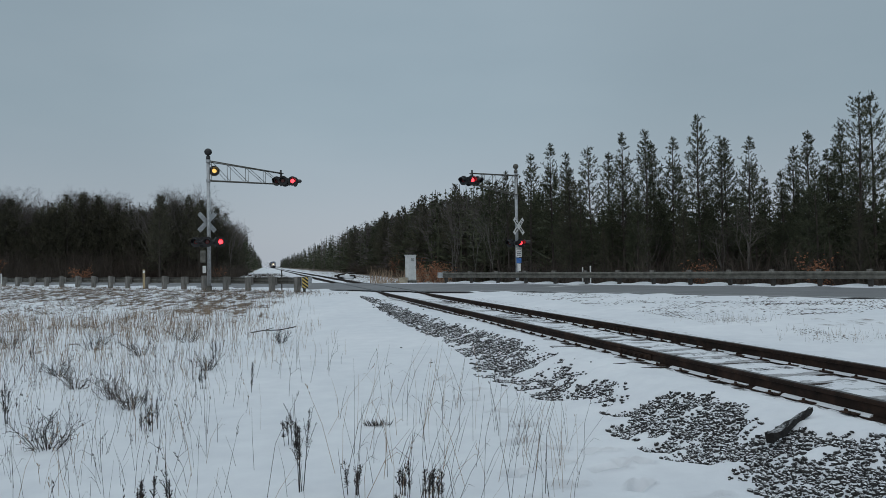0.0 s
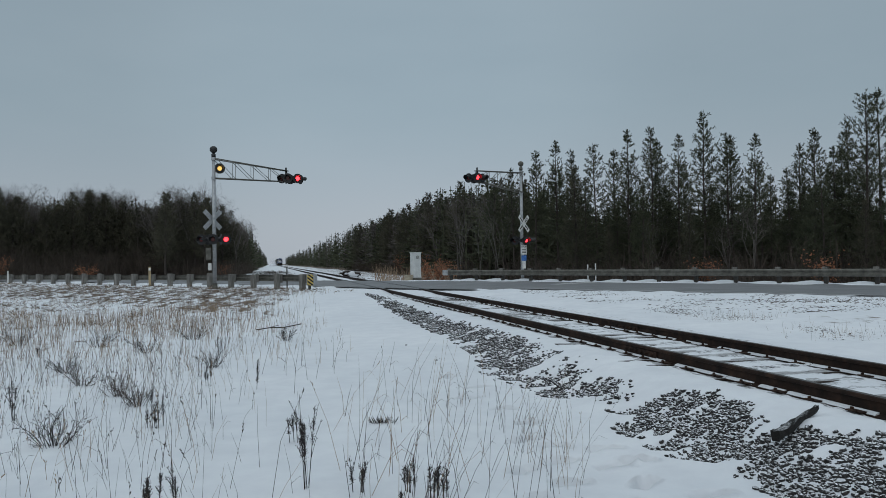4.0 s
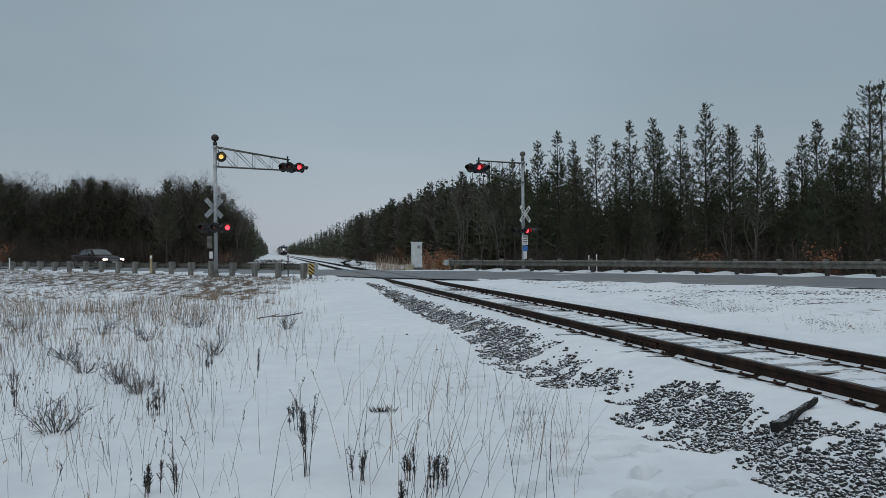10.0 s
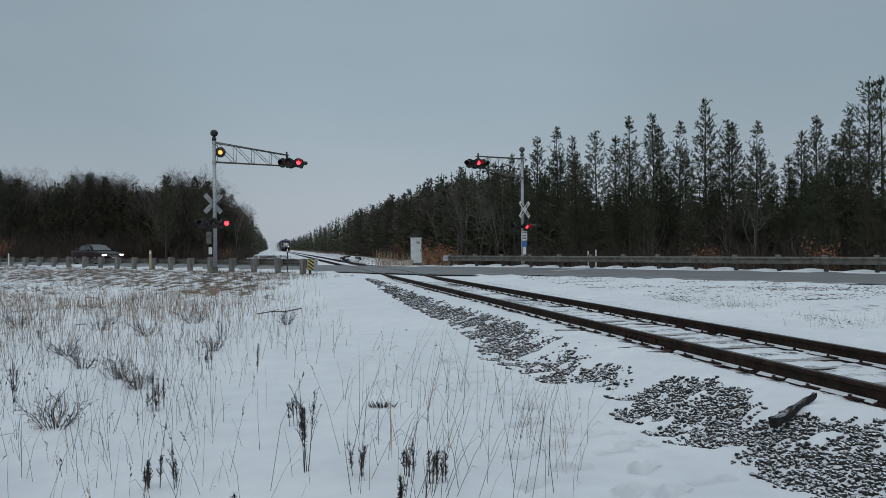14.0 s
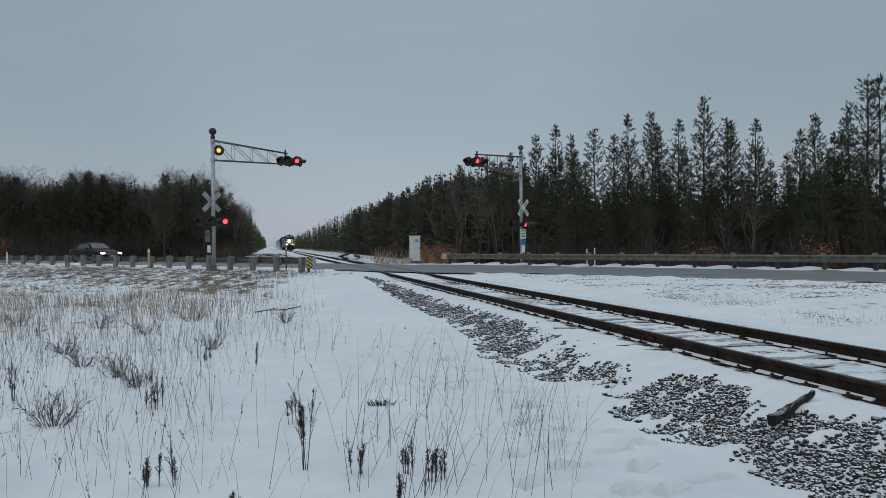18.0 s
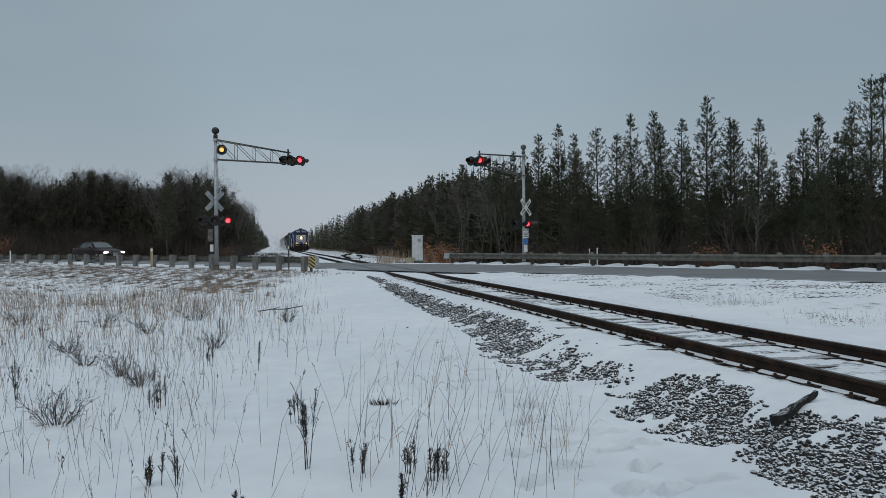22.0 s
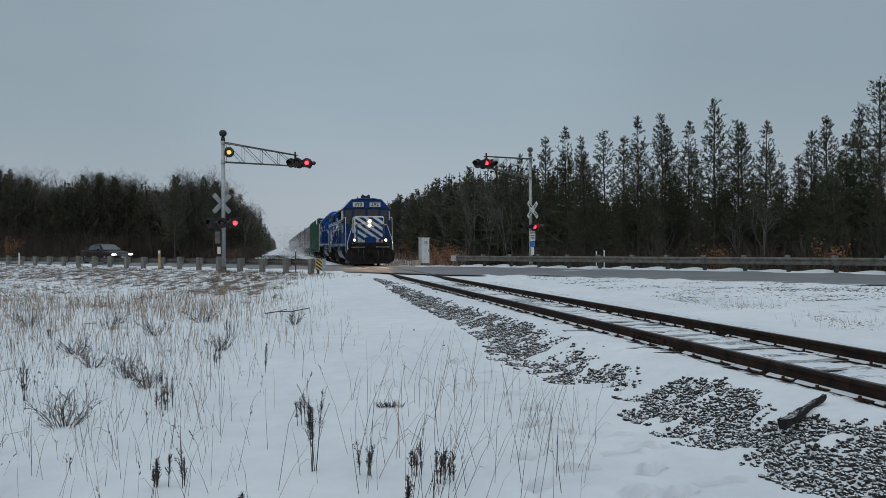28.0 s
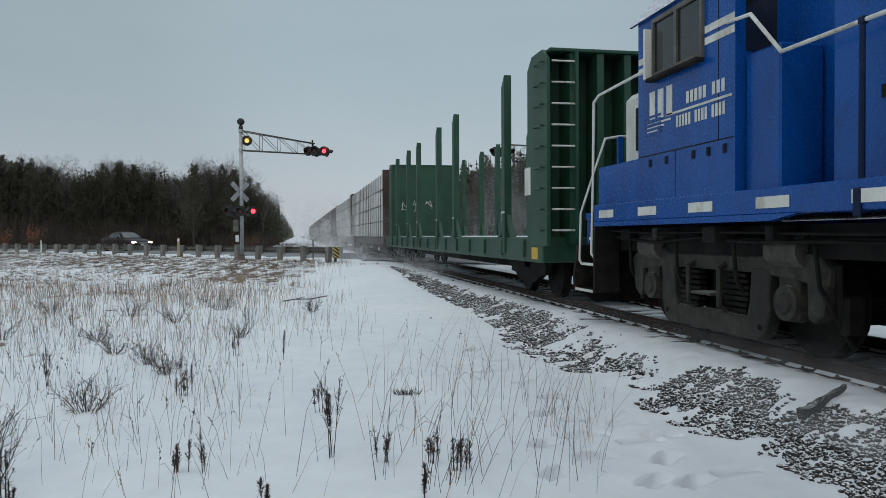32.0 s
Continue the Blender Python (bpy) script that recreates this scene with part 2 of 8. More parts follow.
def surface(name, base, dark=None, light=None, rough=0.6, metal=0.0, scale=6.0, grain=60.0, bump=0.15, distance=0.005,
            stretch=None, spec=0.5, dirt=None, dirt_amount=0.5, coat=0.0):
    """A worn surface: base colour with broad stains and fine grain, optional patchy dirt."""
    m, n, l, b = node_mat(name)
    dark = dark or tuple(c * 0.72 for c in base)
    light = light or tuple(min(1, c * 1.22 + 0.01) for c in base)
    big = noise_node(n, l, scale, 5, 0.6, "Object", stretch)
    fine = noise_node(n, l, grain, 3, 0.6)
    col = ramp_node(n, l, big.outputs["Fac"], [(0.3, dark), (0.5, base), (0.72, light)]).outputs["Color"]
    g = ramp_node(n, l, fine.outputs["Fac"], [(0.3, (0.82, 0.82, 0.82)), (0.7, (1.12, 1.12, 1.12))]).outputs["Color"]
    col = mix_node(n, l, 0.6, col, g, "MULTIPLY")
    if dirt:
        d = noise_node(n, l, scale * 2.3, 6, 0.65, "Object", stretch)
        k = ramp_node(n, l, d.outputs["Fac"], [(0.62 - 0.3 * dirt_amount, (0, 0, 0)), (0.78 - 0.2 * dirt_amount, (1, 1, 1))])
        col = mix_node(n, l, k.outputs["Color"], col, dirt)
    l.new(col, b.inputs["Base Color"])
    b.inputs["Roughness"].default_value = rough
    b.inputs["Metallic"].default_value = metal
    b.inputs["Specular IOR Level"].default_value = spec
    b.inputs["Coat Weight"].default_value = coat
    rr = ramp_node(n, l, fine.outputs["Fac"], [(0.3, (rough * 0.85,) * 3), (0.7, (min(1, rough * 1.15),) * 3)])
    l.new(rr.outputs["Color"], b.inputs["Roughness"])
    bump_node(n, l, fine.outputs["Fac"], b, bump, distance)
    return m


def glow(name, colour, strength):
    m, n, l, b = node_mat(name)
    b.inputs["Base Color"].default_value = (*colour, 1)
    b.inputs["Emission Color"].default_value = (*colour, 1)
    b.inputs["Emission Strength"].default_value = strength
    b.inputs["Roughness"].default_value = 0.25
    return m


def snow_material(name="snow", grey=1.0):
    m, n, l, b = node_mat(name)
    big = noise_node(n, l, 0.35, 5, 0.6)
    mid = noise_node(n, l, 3.0, 5, 0.6)
    fine = noise_node(n, l, 140.0, 3, 0.7)
    col = ramp_node(n, l, big.outputs["Fac"], [(0.3, (0.71 * grey, 0.73 * grey, 0.76 * grey)), (0.7, (0.80 * grey, 0.81 * grey, 0.83 * grey))]).outputs["Color"]
    k = ramp_node(n, l, mid.outputs["Fac"], [(0.35, (0.92, 0.92, 0.92)), (0.65, (1, 1, 1))]).outputs["Color"]
    l.new(mix_node(n, l, 1.0, col, k, "MULTIPLY"), b.inputs["Base Color"])
    b.inputs["Roughness"].default_value = 0.85
    b.inputs["Specular IOR Level"].default_value = 0.25
    add = n.new("ShaderNodeMath")
    add.operation = "MULTIPLY_ADD"
    add.inputs[1].default_value = 3.0
    l.new(mid.outputs["Fac"], add.inputs[0])
    l.new(fine.outputs["Fac"], add.inputs[2])
    bump_node(n, l, add.outputs[0], b, 0.35, 0.012)
    return m


def on_top_snow(name, base, dark, light, rough=0.8, amount=0.55, scale=8.0, soft=0.2):
    """A rough surface with snow caught on its upward faces."""
    m, n, l, b = node_mat(name)
    big = noise_node(n, l, scale, 5, 0.6)
    geo = n.new("ShaderNodeNewGeometry")
    col = ramp_node(n, l, big.outputs["Fac"], [(0.3, dark), (0.5, base), (0.75, light)]).outputs["Color"]
    tint = ramp_node(n, l, geo.outputs["Random Per Island"], [(0.0, (0.6, 0.6, 0.6)), (1.0, (1.35, 1.3, 1.25))]).outputs["Color"]
    col = mix_node(n, l, 1.0, col, tint, "MULTIPLY")
    sep = n.new("ShaderNodeSeparateXYZ")
    l.new(geo.outputs["Normal"], sep.inputs[0])
    fine = noise_node(n, l, 22.0, 3, 0.6)
    add = n.new("ShaderNodeMath")
    add.operation = "MULTIPLY_ADD"
    add.inputs[1].default_value = 0.5
    l.new(fine.outputs["Fac"], add.inputs[0])
    l.new(sep.outputs["Z"], add.inputs[2])
    k = n.new("ShaderNodeMapRange")
    k.inputs["From Min"].default_value = 1.0 + 0.25 - amount * 0.5
    k.inputs["From Max"].default_value = 1.0 + 0.25 - amount * 0.5 + soft
    l.new(add.outputs[0], k.inputs["Value"])
    l.new(mix_node(n, l, k.outputs["Result"], col, (0.75, 0.765, 0.79)), b.inputs["Base Color"])
    b.inputs["Roughness"].default_value = rough
    bump_node(n, l, big.outputs["Fac"], b, 0.4, 0.01)
    return m


SNOW = snow_material()
RAIL_STEEL = surface("rusty_rail_steel", (0.026, 0.015, 0.011), (0.012, 0.008, 0.006), (0.052, 0.028, 0.018), 0.85, 0.0, 5, 90, 0.4, 0.002, None, 0.2)
RAIL_TOP = surface("dull_rail_head", (0.055, 0.045, 0.040), None, None, 0.45, 0.5, 5, 90, 0.1, 0.001)
TIE_WOOD = on_top_snow("old_tie_wood", (0.035, 0.027, 0.022), (0.018, 0.014, 0.012), (0.07, 0.055, 0.045), 0.9, 0.42, 10, 0.5)
STONE = on_top_snow("ballast_stone", (0.024, 0.023, 0.023), (0.008, 0.008, 0.008), (0.075, 0.072, 0.070), 0.9, 0.52, 30, 0.22)
GALV = surface("galvanised_steel", (0.40, 0.41, 0.42), (0.30, 0.31, 0.32), (0.50, 0.51, 0.52), 0.5, 0.4, 9, 120, 0.08, 0.002)
GALV_DULL = surface("weathered_guardrail_steel", (0.115, 0.110, 0.094), (0.062, 0.059, 0.050), (0.18, 0.175, 0.155), 0.6, 0.25, 4, 80, 0.15, 0.002)
POST_WOOD = surface("weathered_post_wood", (0.175, 0.165, 0.15), (0.09, 0.085, 0.075), (0.27, 0.26, 0.24), 0.85, 0, 7, 70, 0.4, 0.004, (1, 1, 0.25))
POST_DARK = surface("dark_post_wood", (0.05, 0.046, 0.040), None, None, 0.85, 0, 7, 70, 0.4, 0.004, (1, 1, 0.25))
BLACK = surface("black_enamel", (0.012, 0.012, 0.013), None, None, 0.5, 0, 9, 100, 0.06, 0.001)
WHITE = surface("white_paint", (0.72, 0.72, 0.70), (0.55, 0.55, 0.53), (0.80, 0.80, 0.78), 0.5, 0, 8, 80, 0.08, 0.001)
RED_GLOW = glow("lit_red_lens", (1.0, 0.03, 0.04), 5.0)
RED_DARK = surface("unlit_red_lens", (0.10, 0.008, 0.008), None, None, 0.2, 0, 9, 80, 0.02, 0.001)
AMBER_GLOW = glow("lit_amber_lens", (1.0, 0.62, 0.16), 0.95)
WARM_GLOW = glow("lit_headlight", (1.0, 0.58, 0.22), 2.0)
WARM_SOFT = glow("lit_ditch_light", (1.0, 0.58, 0.24), 1.4)
BULB_GLOW = glow("hot_lamp_bulb", (1.0, 0.60, 0.24), 1500.0)


# ---- mesh tools ----
def part(name, bm, material, parent=None, label="", flat=True):
    """Links a bmesh as one mesh object under a thing or a part."""
    me = bpy.data.meshes.new(name)
    bm.to_mesh(me)
    bm.free()
    for mt in (material if isinstance(material, (list, tuple)) else [material]):
        me.materials.append(mt)
    if not flat:
        me.polygons.foreach_set("use_smooth", [True] * len(me.polygons))
    ob = new(name, me)
    if parent:
        ob.parent = parent
    if label:
        tagged(ob, label)
    return ob


def share(name, me, parent, m):
    ob = new(name, me)
    ob.parent = parent
    ob.matrix_basis = m
    return ob


def thing(name, label, category, group="", at=None, kind=""):
    ob = new(name)
    ob.empty_display_size = 0.2
    if at is not None:
        ob.matrix_basis = at
    return tagged(ob, label, category, group, kind)


def box(bm, x0, y0, z0, x1, y1, z1, bevel=0.0, m=None, mat=0):
    g = bmesh.ops.create_cube(bm, size=1.0)
    vs = g["verts"]
    t = Matrix.Translation(((x0 + x1) / 2, (y0 + y1) / 2, (z0 + z1) / 2)) @ Matrix.Diagonal((abs(x1 - x0), abs(y1 - y0), abs(z1 - z0), 1))
    if m is not None:
        t = m @ t
    bmesh.ops.transform(bm, matrix=t, verts=vs)
    fs = {f for v in vs for f in v.link_faces}
    for f in fs:
        f.material_index = mat
    if bevel > 0:
        es = list({e for v in vs for e in v.link_edges})
        r = bmesh.ops.bevel(bm, geom=es, offset=bevel, segments=1, affect="EDGES", profile=0.5)
        for f in r["faces"]:
            f.material_index = mat
    return bm


def boxes(*rows, bevel=0.0):
    bm = bmesh.new()
    for r in rows:
        box(bm, *r, bevel=bevel)
    return bm


def rod(bm, p0, p1, r0, r1=None, seg=10, caps=True, mat=0):
    p0, p1 = Vector(p0), Vector(p1)
    d = p1 - p0
    q = d.to_track_quat("Z", "Y").to_matrix().to_4x4()
    g = bmesh.ops.create_cone(bm, cap_ends=caps, segments=seg, radius1=r0, radius2=r0 if r1 is None else r1, depth=d.length)
    bmesh.ops.transform(bm, matrix=Matrix.Translation((p0 + p1) / 2) @ q, verts=g["verts"])
    if mat:
        for f in {f for v in g["verts"] for f in v.link_faces}:
            f.material_index = mat
    return bm


def rods(pts, r, seg=8, bm=None):
    """One bent tube through the points, mitred at its corners."""
    bm = bm or bmesh.new()
    ps = [Vector(p) for p in pts]
    rings, a, fs = [], None, []
    for i, p in enumerate(ps):
        d0 = (p - ps[i - 1]).normalized() if i else (ps[1] - p).normalized()
        d1 = (ps[i + 1] - p).normalized() if i < len(ps) - 1 else d0
        t = d0 + d1
        t = t.normalized() if t.length > 0.05 else d0
        a = t.orthogonal().normalized() if a is None else a - t * a.dot(t)
        a = a.normalized() if a.length > 0.01 else t.orthogonal().normalized()
        b = t.cross(a)
        wide = r / max(t.dot(d0), 0.6)
        rings.append([bm.verts.new(p + (a * math.cos(2 * math.pi * k / seg) + b * math.sin(2 * math.pi * k / seg)) * (wide if 0 < i < len(ps) - 1 else r)) for k in range(seg)])
    for u, v in zip(rings[:-1], rings[1:]):
        fs += [bm.faces.new((u[k], u[(k + 1) % seg], v[(k + 1) % seg], v[k])) for k in range(seg)]
    fs += [bm.faces.new(rings[0]), bm.faces.new(rings[-1])]
    bmesh.ops.recalc_face_normals(bm, faces=fs)
    return bm


def ball(bm, c, r, sub=2, squash=(1, 1, 1)):
    g = bmesh.ops.create_icosphere(bm, subdivisions=sub, radius=r)
    bmesh.ops.transform(bm, matrix=Matrix.Translation(c) @ Matrix.Diagonal((*squash, 1)), verts=g["verts"])
    return bm


def extrude(bm, outline, axis, a0, a1, mat=0):
    """A prism: a closed outline of 2D points, run along an axis from a0 to a1.
    axis y: outline is (x, z); axis x: outline is (y, z); axis z: outline is (x, y)."""
    def p3(p, a):
        return {"y": (p[0], a, p[1]), "x": (a, p[0], p[1]), "z": (p[0], p[1], a)}[axis]
    v0 = [bm.verts.new(p3(p, a0)) for p in outline]
    v1 = [bm.verts.new(p3(p, a1)) for p in outline]
    fs = [bm.faces.new(v0), bm.faces.new(v1)]
    k = len(outline)
    for i in range(k):
        fs.append(bm.faces.new((v0[i], v0[(i + 1) % k], v1[(i + 1) % k], v1[i])))
    for f in fs:
        f.material_index = mat
    bmesh.ops.recalc_face_normals(bm, faces=fs)
    return bm


def prism(outline, axis, a0, a1):
    return extrude(bmesh.new(), outline, axis, a0, a1)


def sheet(name, verts, faces, material, parent=None, label="", smooth_faces=False):
    me = bpy.data.meshes.new(name)
    me.from_pydata(verts, [], faces)
    me.materials.append(material)
    if smooth_faces:
        me.polygons.foreach_set("use_smooth", [True] * len(me.polygons))
    me.update()
    ob = new(name, me)
    if parent:
        ob.parent = parent
    if label:
        tagged(ob, label)
    return ob


def lettering(name, text, size, material, parent, m, label="", depth=0.004, gap=1.0):
    """Words as a thin mesh, in the built-in font, at the pose m (text runs along x, up is y)."""
    cu = bpy.data.curves.new(name, "FONT")
    cu.body, cu.size, cu.extrude = text, size, depth
    cu.align_x, cu.align_y = "CENTER", "CENTER"
    cu.resolution_u = 3
    cu.offset = size * 0.02
    cu.space_character = gap
    tmp = bpy.data.objects.new(name, cu)
    scene.collection.objects.link(tmp)
    me = bpy.data.meshes.new_from_object(tmp.evaluated_get(bpy.context.evaluated_depsgraph_get()))
    bpy.data.objects.remove(tmp)
    me.materials.clear()
    me.materials.append(material)
    ob = new(name, me)
    ob.parent = parent
    ob.matrix_basis = m
    if label:
        tagged(ob, label)
    return ob


# ---- ground: one snow-covered sheet out to the horizon ----
def grow(a, b, step, far, rate=1.13):
    """Coordinates at an even step from a to b, then ever wider out to -far and far."""
    mid = list(np.arange(a, b + step * 0.5, step))
    lo, hi, s = [], [], step
    x = mid[-1]
    while x < far:
        s *= rate
        x += s
        hi.append(x)
    x, s = mid[0], step
    while x > -far:
        s *= rate
        x -= s
        lo.append(x)
    return np.array(lo[::-1] + mid + hi)


def ground_material():
    m, n, l, b = node_mat("snowy_ground")
    big = noise_node(n, l, 0.35, 5, 0.6)
    mid = noise_node(n, l, 2.6, 6, 0.62)
    fine = noise_node(n, l, 130.0, 3, 0.7)
    snow = ramp_node(n, l, big.outputs["Fac"], [(0.3, (0.71, 0.73, 0.76)), (0.7, (0.80, 0.81, 0.83))]).outputs["Color"]
    soft = ramp_node(n, l, mid.outputs["Fac"], [(0.35, (0.92, 0.92, 0.93)), (0.65, (1, 1, 1))]).outputs["Color"]
    col = mix_node(n, l, 1.0, snow, soft, "MULTIPLY")

    def mask(attr, lo, hi, scale, stretch=None, weight=0.9):
        at = n.new("ShaderNodeAttribute")
        at.attribute_name = attr
        nz = noise_node(n, l, scale, 6, 0.68, "Object", stretch)
        k = n.new("ShaderNodeMath")
        k.operation = "MULTIPLY_ADD"
        k.inputs[1].default_value = weight
        l.new(nz.outputs["Fac"], k.inputs[0])
        l.new(at.outputs["Fac"], k.inputs[2])
        r = n.new("ShaderNodeMapRange")
        r.inputs["From Min"].default_value = lo
        r.inputs["From Max"].default_value = hi
        l.new(k.outputs[0], r.inputs["Value"])
        return r.outputs["Result"]

    straw = noise_node(n, l, 9.0, 6, 0.7)
    straw_col = ramp_node(n, l, straw.outputs["Fac"], [(0.3, (0.030, 0.021, 0.016)), (0.5, (0.11, 0.078, 0.056)), (0.72, (0.27, 0.21, 0.155))]).outputs["Color"]
    col = mix_node(n, l, mask("straw", 0.96, 1.05, 1.7, (1.5, 0.55, 1.0)), col, straw_col)
    grit = noise_node(n, l, 42.0, 3, 0.7)
    grit_col = ramp_node(n, l, grit.outputs["Fac"], [(0.38, (0.030, 0.029, 0.029)), (0.55, (0.10, 0.098, 0.096)), (0.66, (0.55, 0.57, 0.60))]).outputs["Color"]
    col = mix_node(n, l, mask("bare", 0.92, 1.08, 9.0), col, grit_col)
    l.new(col, b.inputs["Base Color"])
    b.inputs["Roughness"].default_value = 0.85
    b.inputs["Specular IOR Level"].default_value = 0.25
    add = n.new("ShaderNodeMath")
    add.operation = "MULTIPLY_ADD"
    add.inputs[1].default_value = 3.0
    l.new(mid.outputs["Fac"], add.inputs[0])
    l.new(fine.outputs["Fac"], add.inputs[2])
    bump_node(n, l, add.outputs[0], b, 0.35, 0.012)
    return m


def straw_amount(x, y):
    """Where last year's grass shows through the snow: the bank below the road, the woods' edge, tufts beyond the track."""
    o, s = road_across(x, y)
    bank = smooth(-22, -13.5, o) * smooth(-6.2, -7.6, o) * smooth(3.0, -1.0, x)
    field = 0.55 * smooth(-1.0, -3.5, x) * smooth(7, 12, y) * smooth(-7, -10, o)
    woods = smooth(11, 16, o) * smooth(7.0, 10.5, np.abs(x - TRACK_X))
    right = 0.43 * smooth(2.6, 4.5, x - TRACK_X) * smooth(-5, -8, o)
    verge = 0.43 * smooth(46, 56, y) * smooth(5.0, 3.8, np.abs(x + 1.3)) + 0.5 * smooth(46, 52, y) * smooth(2.5, 5.0, x - TRACK_X)
    return np.clip(np.maximum(np.maximum(np.maximum(bank * 0.56, field * 0.80), np.maximum(woods * 0.7, right)), verge), 0, 1)


def build_ground():
    xs = grow(-3.2, 8.6, 0.045, 2500, 1.10)
    ys = grow(3.2, 10.6, 0.04, 3000, 1.08)
    gx, gy = np.meshgrid(xs, ys)
    z = ground_z(gx, gy)
    far = np.hypot(gx, gy)
    nx, ny = len(xs), len(ys)
    # boot prints across the open snow
    rng = random.Random(4)
    steps = [(x, y, rng.uniform(-0.3, 0.9)) for x, y in ((2.55, 7.24), (2.45, 6.29), (2.35, 5.83), (2.82, 6.09), (2.93, 5.68), (2.15, 5.23), (2.67, 5.09), (2.35, 4.64), (2.6, 4.57),
                                                         (3.0, 4.73), (2.26, 6.57), (2.67, 5.57), (2.5, 8.0), (2.3, 8.7), (2.6, 9.4), (2.45, 10.3), (1.9, 5.6), (1.75, 4.9))]
    for fx, fy, ang in steps:
        c, s = math.cos(ang), math.sin(ang)
        u = (gx - fx) * c + (gy - fy) * s
        v = -(gx - fx) * s + (gy - fy) * c
        z = z - 0.17 * np.exp(-((u / 0.15) ** 6 + (v / 0.066) ** 6)) + 0.022 * np.exp(-(((np.hypot(u / 0.17, v / 0.095) - 1) / 0.22) ** 2))
    me = bpy.data.meshes.new("ground")
    co = np.stack([gx, gy, z], -1).reshape(-1, 3)
    i = np.arange(nx * ny).reshape(ny, nx)
    quads = np.stack([i[:-1, :-1], i[:-1, 1:], i[1:, 1:], i[1:, :-1]], -1).reshape(-1, 4)
    me.vertices.add(len(co))
    me.vertices.foreach_set("co", co.ravel())
    me.loops.add(len(quads) * 4)
    me.loops.foreach_set("vertex_index", quads.ravel())
    me.polygons.add(len(quads))
    me.polygons.foreach_set("loop_start", np.arange(0, len(quads) * 4, 4))
    me.polygons.foreach_set("use_smooth", np.ones(len(quads), bool))
    me.update(calc_edges=True)
    bare = bare_ballast(gx, gy).ravel()
    far_side = 0.45 * smooth(0.45, 0.1, np.abs(gx - TRACK_X - 1.75)).ravel() * smooth(30, 26, gy).ravel()
    straw = straw_amount(gx.ravel(), gy.ravel())
    dxa = np.abs(gx - TRACK_X).ravel()
    bed_y = gy.ravel()
    grit = smooth(0.72, 0.5, dxa) * (0.44 + 0.10 * np.cos(bed_y * 2 * math.pi / 0.53)) + 0.50 * smooth(0.10, 0.04, np.abs(dxa - 0.90))
    far_side = np.maximum(far_side, grit * smooth(30, 26, bed_y))
    for name, v in (("bare", np.maximum(bare * 0.42, far_side)), ("straw", straw)):
        me.attributes.new(name, "FLOAT", "POINT").data.foreach_set("value", v.astype(np.float32))
    me.materials.append(ground_material())
    return tagged(new("ground", me), "snow-covered field with dry grass and bare ballast showing", "ground", kind="structure")


ground = build_ground()


# ---- road ----
def build_road():
    rows = [r for r in ROAD if -58 < r[0] < 200]
    across = [-4.6, -4.3, -3.9, -2.4, -0.2, 0.2, 2.4, 3.9, 4.3, 4.6]
    fine = []
    for s in np.arange(-58, 150, 0.5):
        for o in across:
            x, y, h = road_at(s, o)
            z = float(road_z(s, x)) + 0.02 * (1 - (o / 4.75) ** 2) * float(smooth(2.0, 5.0, abs(x - TRACK_X)))
            if abs(x - TRACK_X) > 2.4:
                wob = 0.05 + 0.05 * math.sin(s * 1.7) + 0.04 * math.sin(s * 0.53 + o)
                z -= wob * (abs(o) - 4.1) / 0.5 if abs(o) > 4.1 else 0
            fine.append((x, y, z))
    k = len(across)
    n = len(fine) // k
    faces = [(i * k + j, i * k + j + 1, (i + 1) * k + j + 1, (i + 1) * k + j) for i in range(n - 1) for j in range(k - 1)]
    road = sheet("road", fine, faces, road_material(), None, "", True)
    tagged(road, "grey wet asphalt highway crossing the track at a slant", "road", kind="structure")

    def stripe(name, o, w, s0, s1, label):
        v = []
        for s in np.arange(s0, s1, 0.5):
            for oo in (o - w / 2, o + w / 2):
                x, y, h = road_at(s, oo)
                v.append((x, y, float(road_z(s, x)) + 0.02 * (1 - (oo / 4.75) ** 2) + 0.006))
        f = [(2 * i, 2 * i + 1, 2 * i + 3, 2 * i + 2) for i in range(len(v) // 2 - 1)]
        return sheet(name, v, f, LINE_PAINT, road, label)

    for a, b in ((-50, 21.5), (39, 140)):
        stripe("edge_line", 3.75, 0.12, a, b, "worn white edge line")
        stripe("edge_line", -3.75, 0.12, a, b, "worn white edge line")
    # stop line before the rails
    v = []
    for o in np.arange(0.3, 3.7, 0.3):
        for s in (20.2, 20.75):
            x, y, h = road_at(s, o)
            v.append((x, y, float(road_z(s, x)) + 0.024))
    sheet("stop_line", v, [(2 * i, 2 * i + 1, 2 * i + 3, 2 * i + 2) for i in range(len(v) // 2 - 1)], LINE_PAINT, road, "white stop line")
    return road


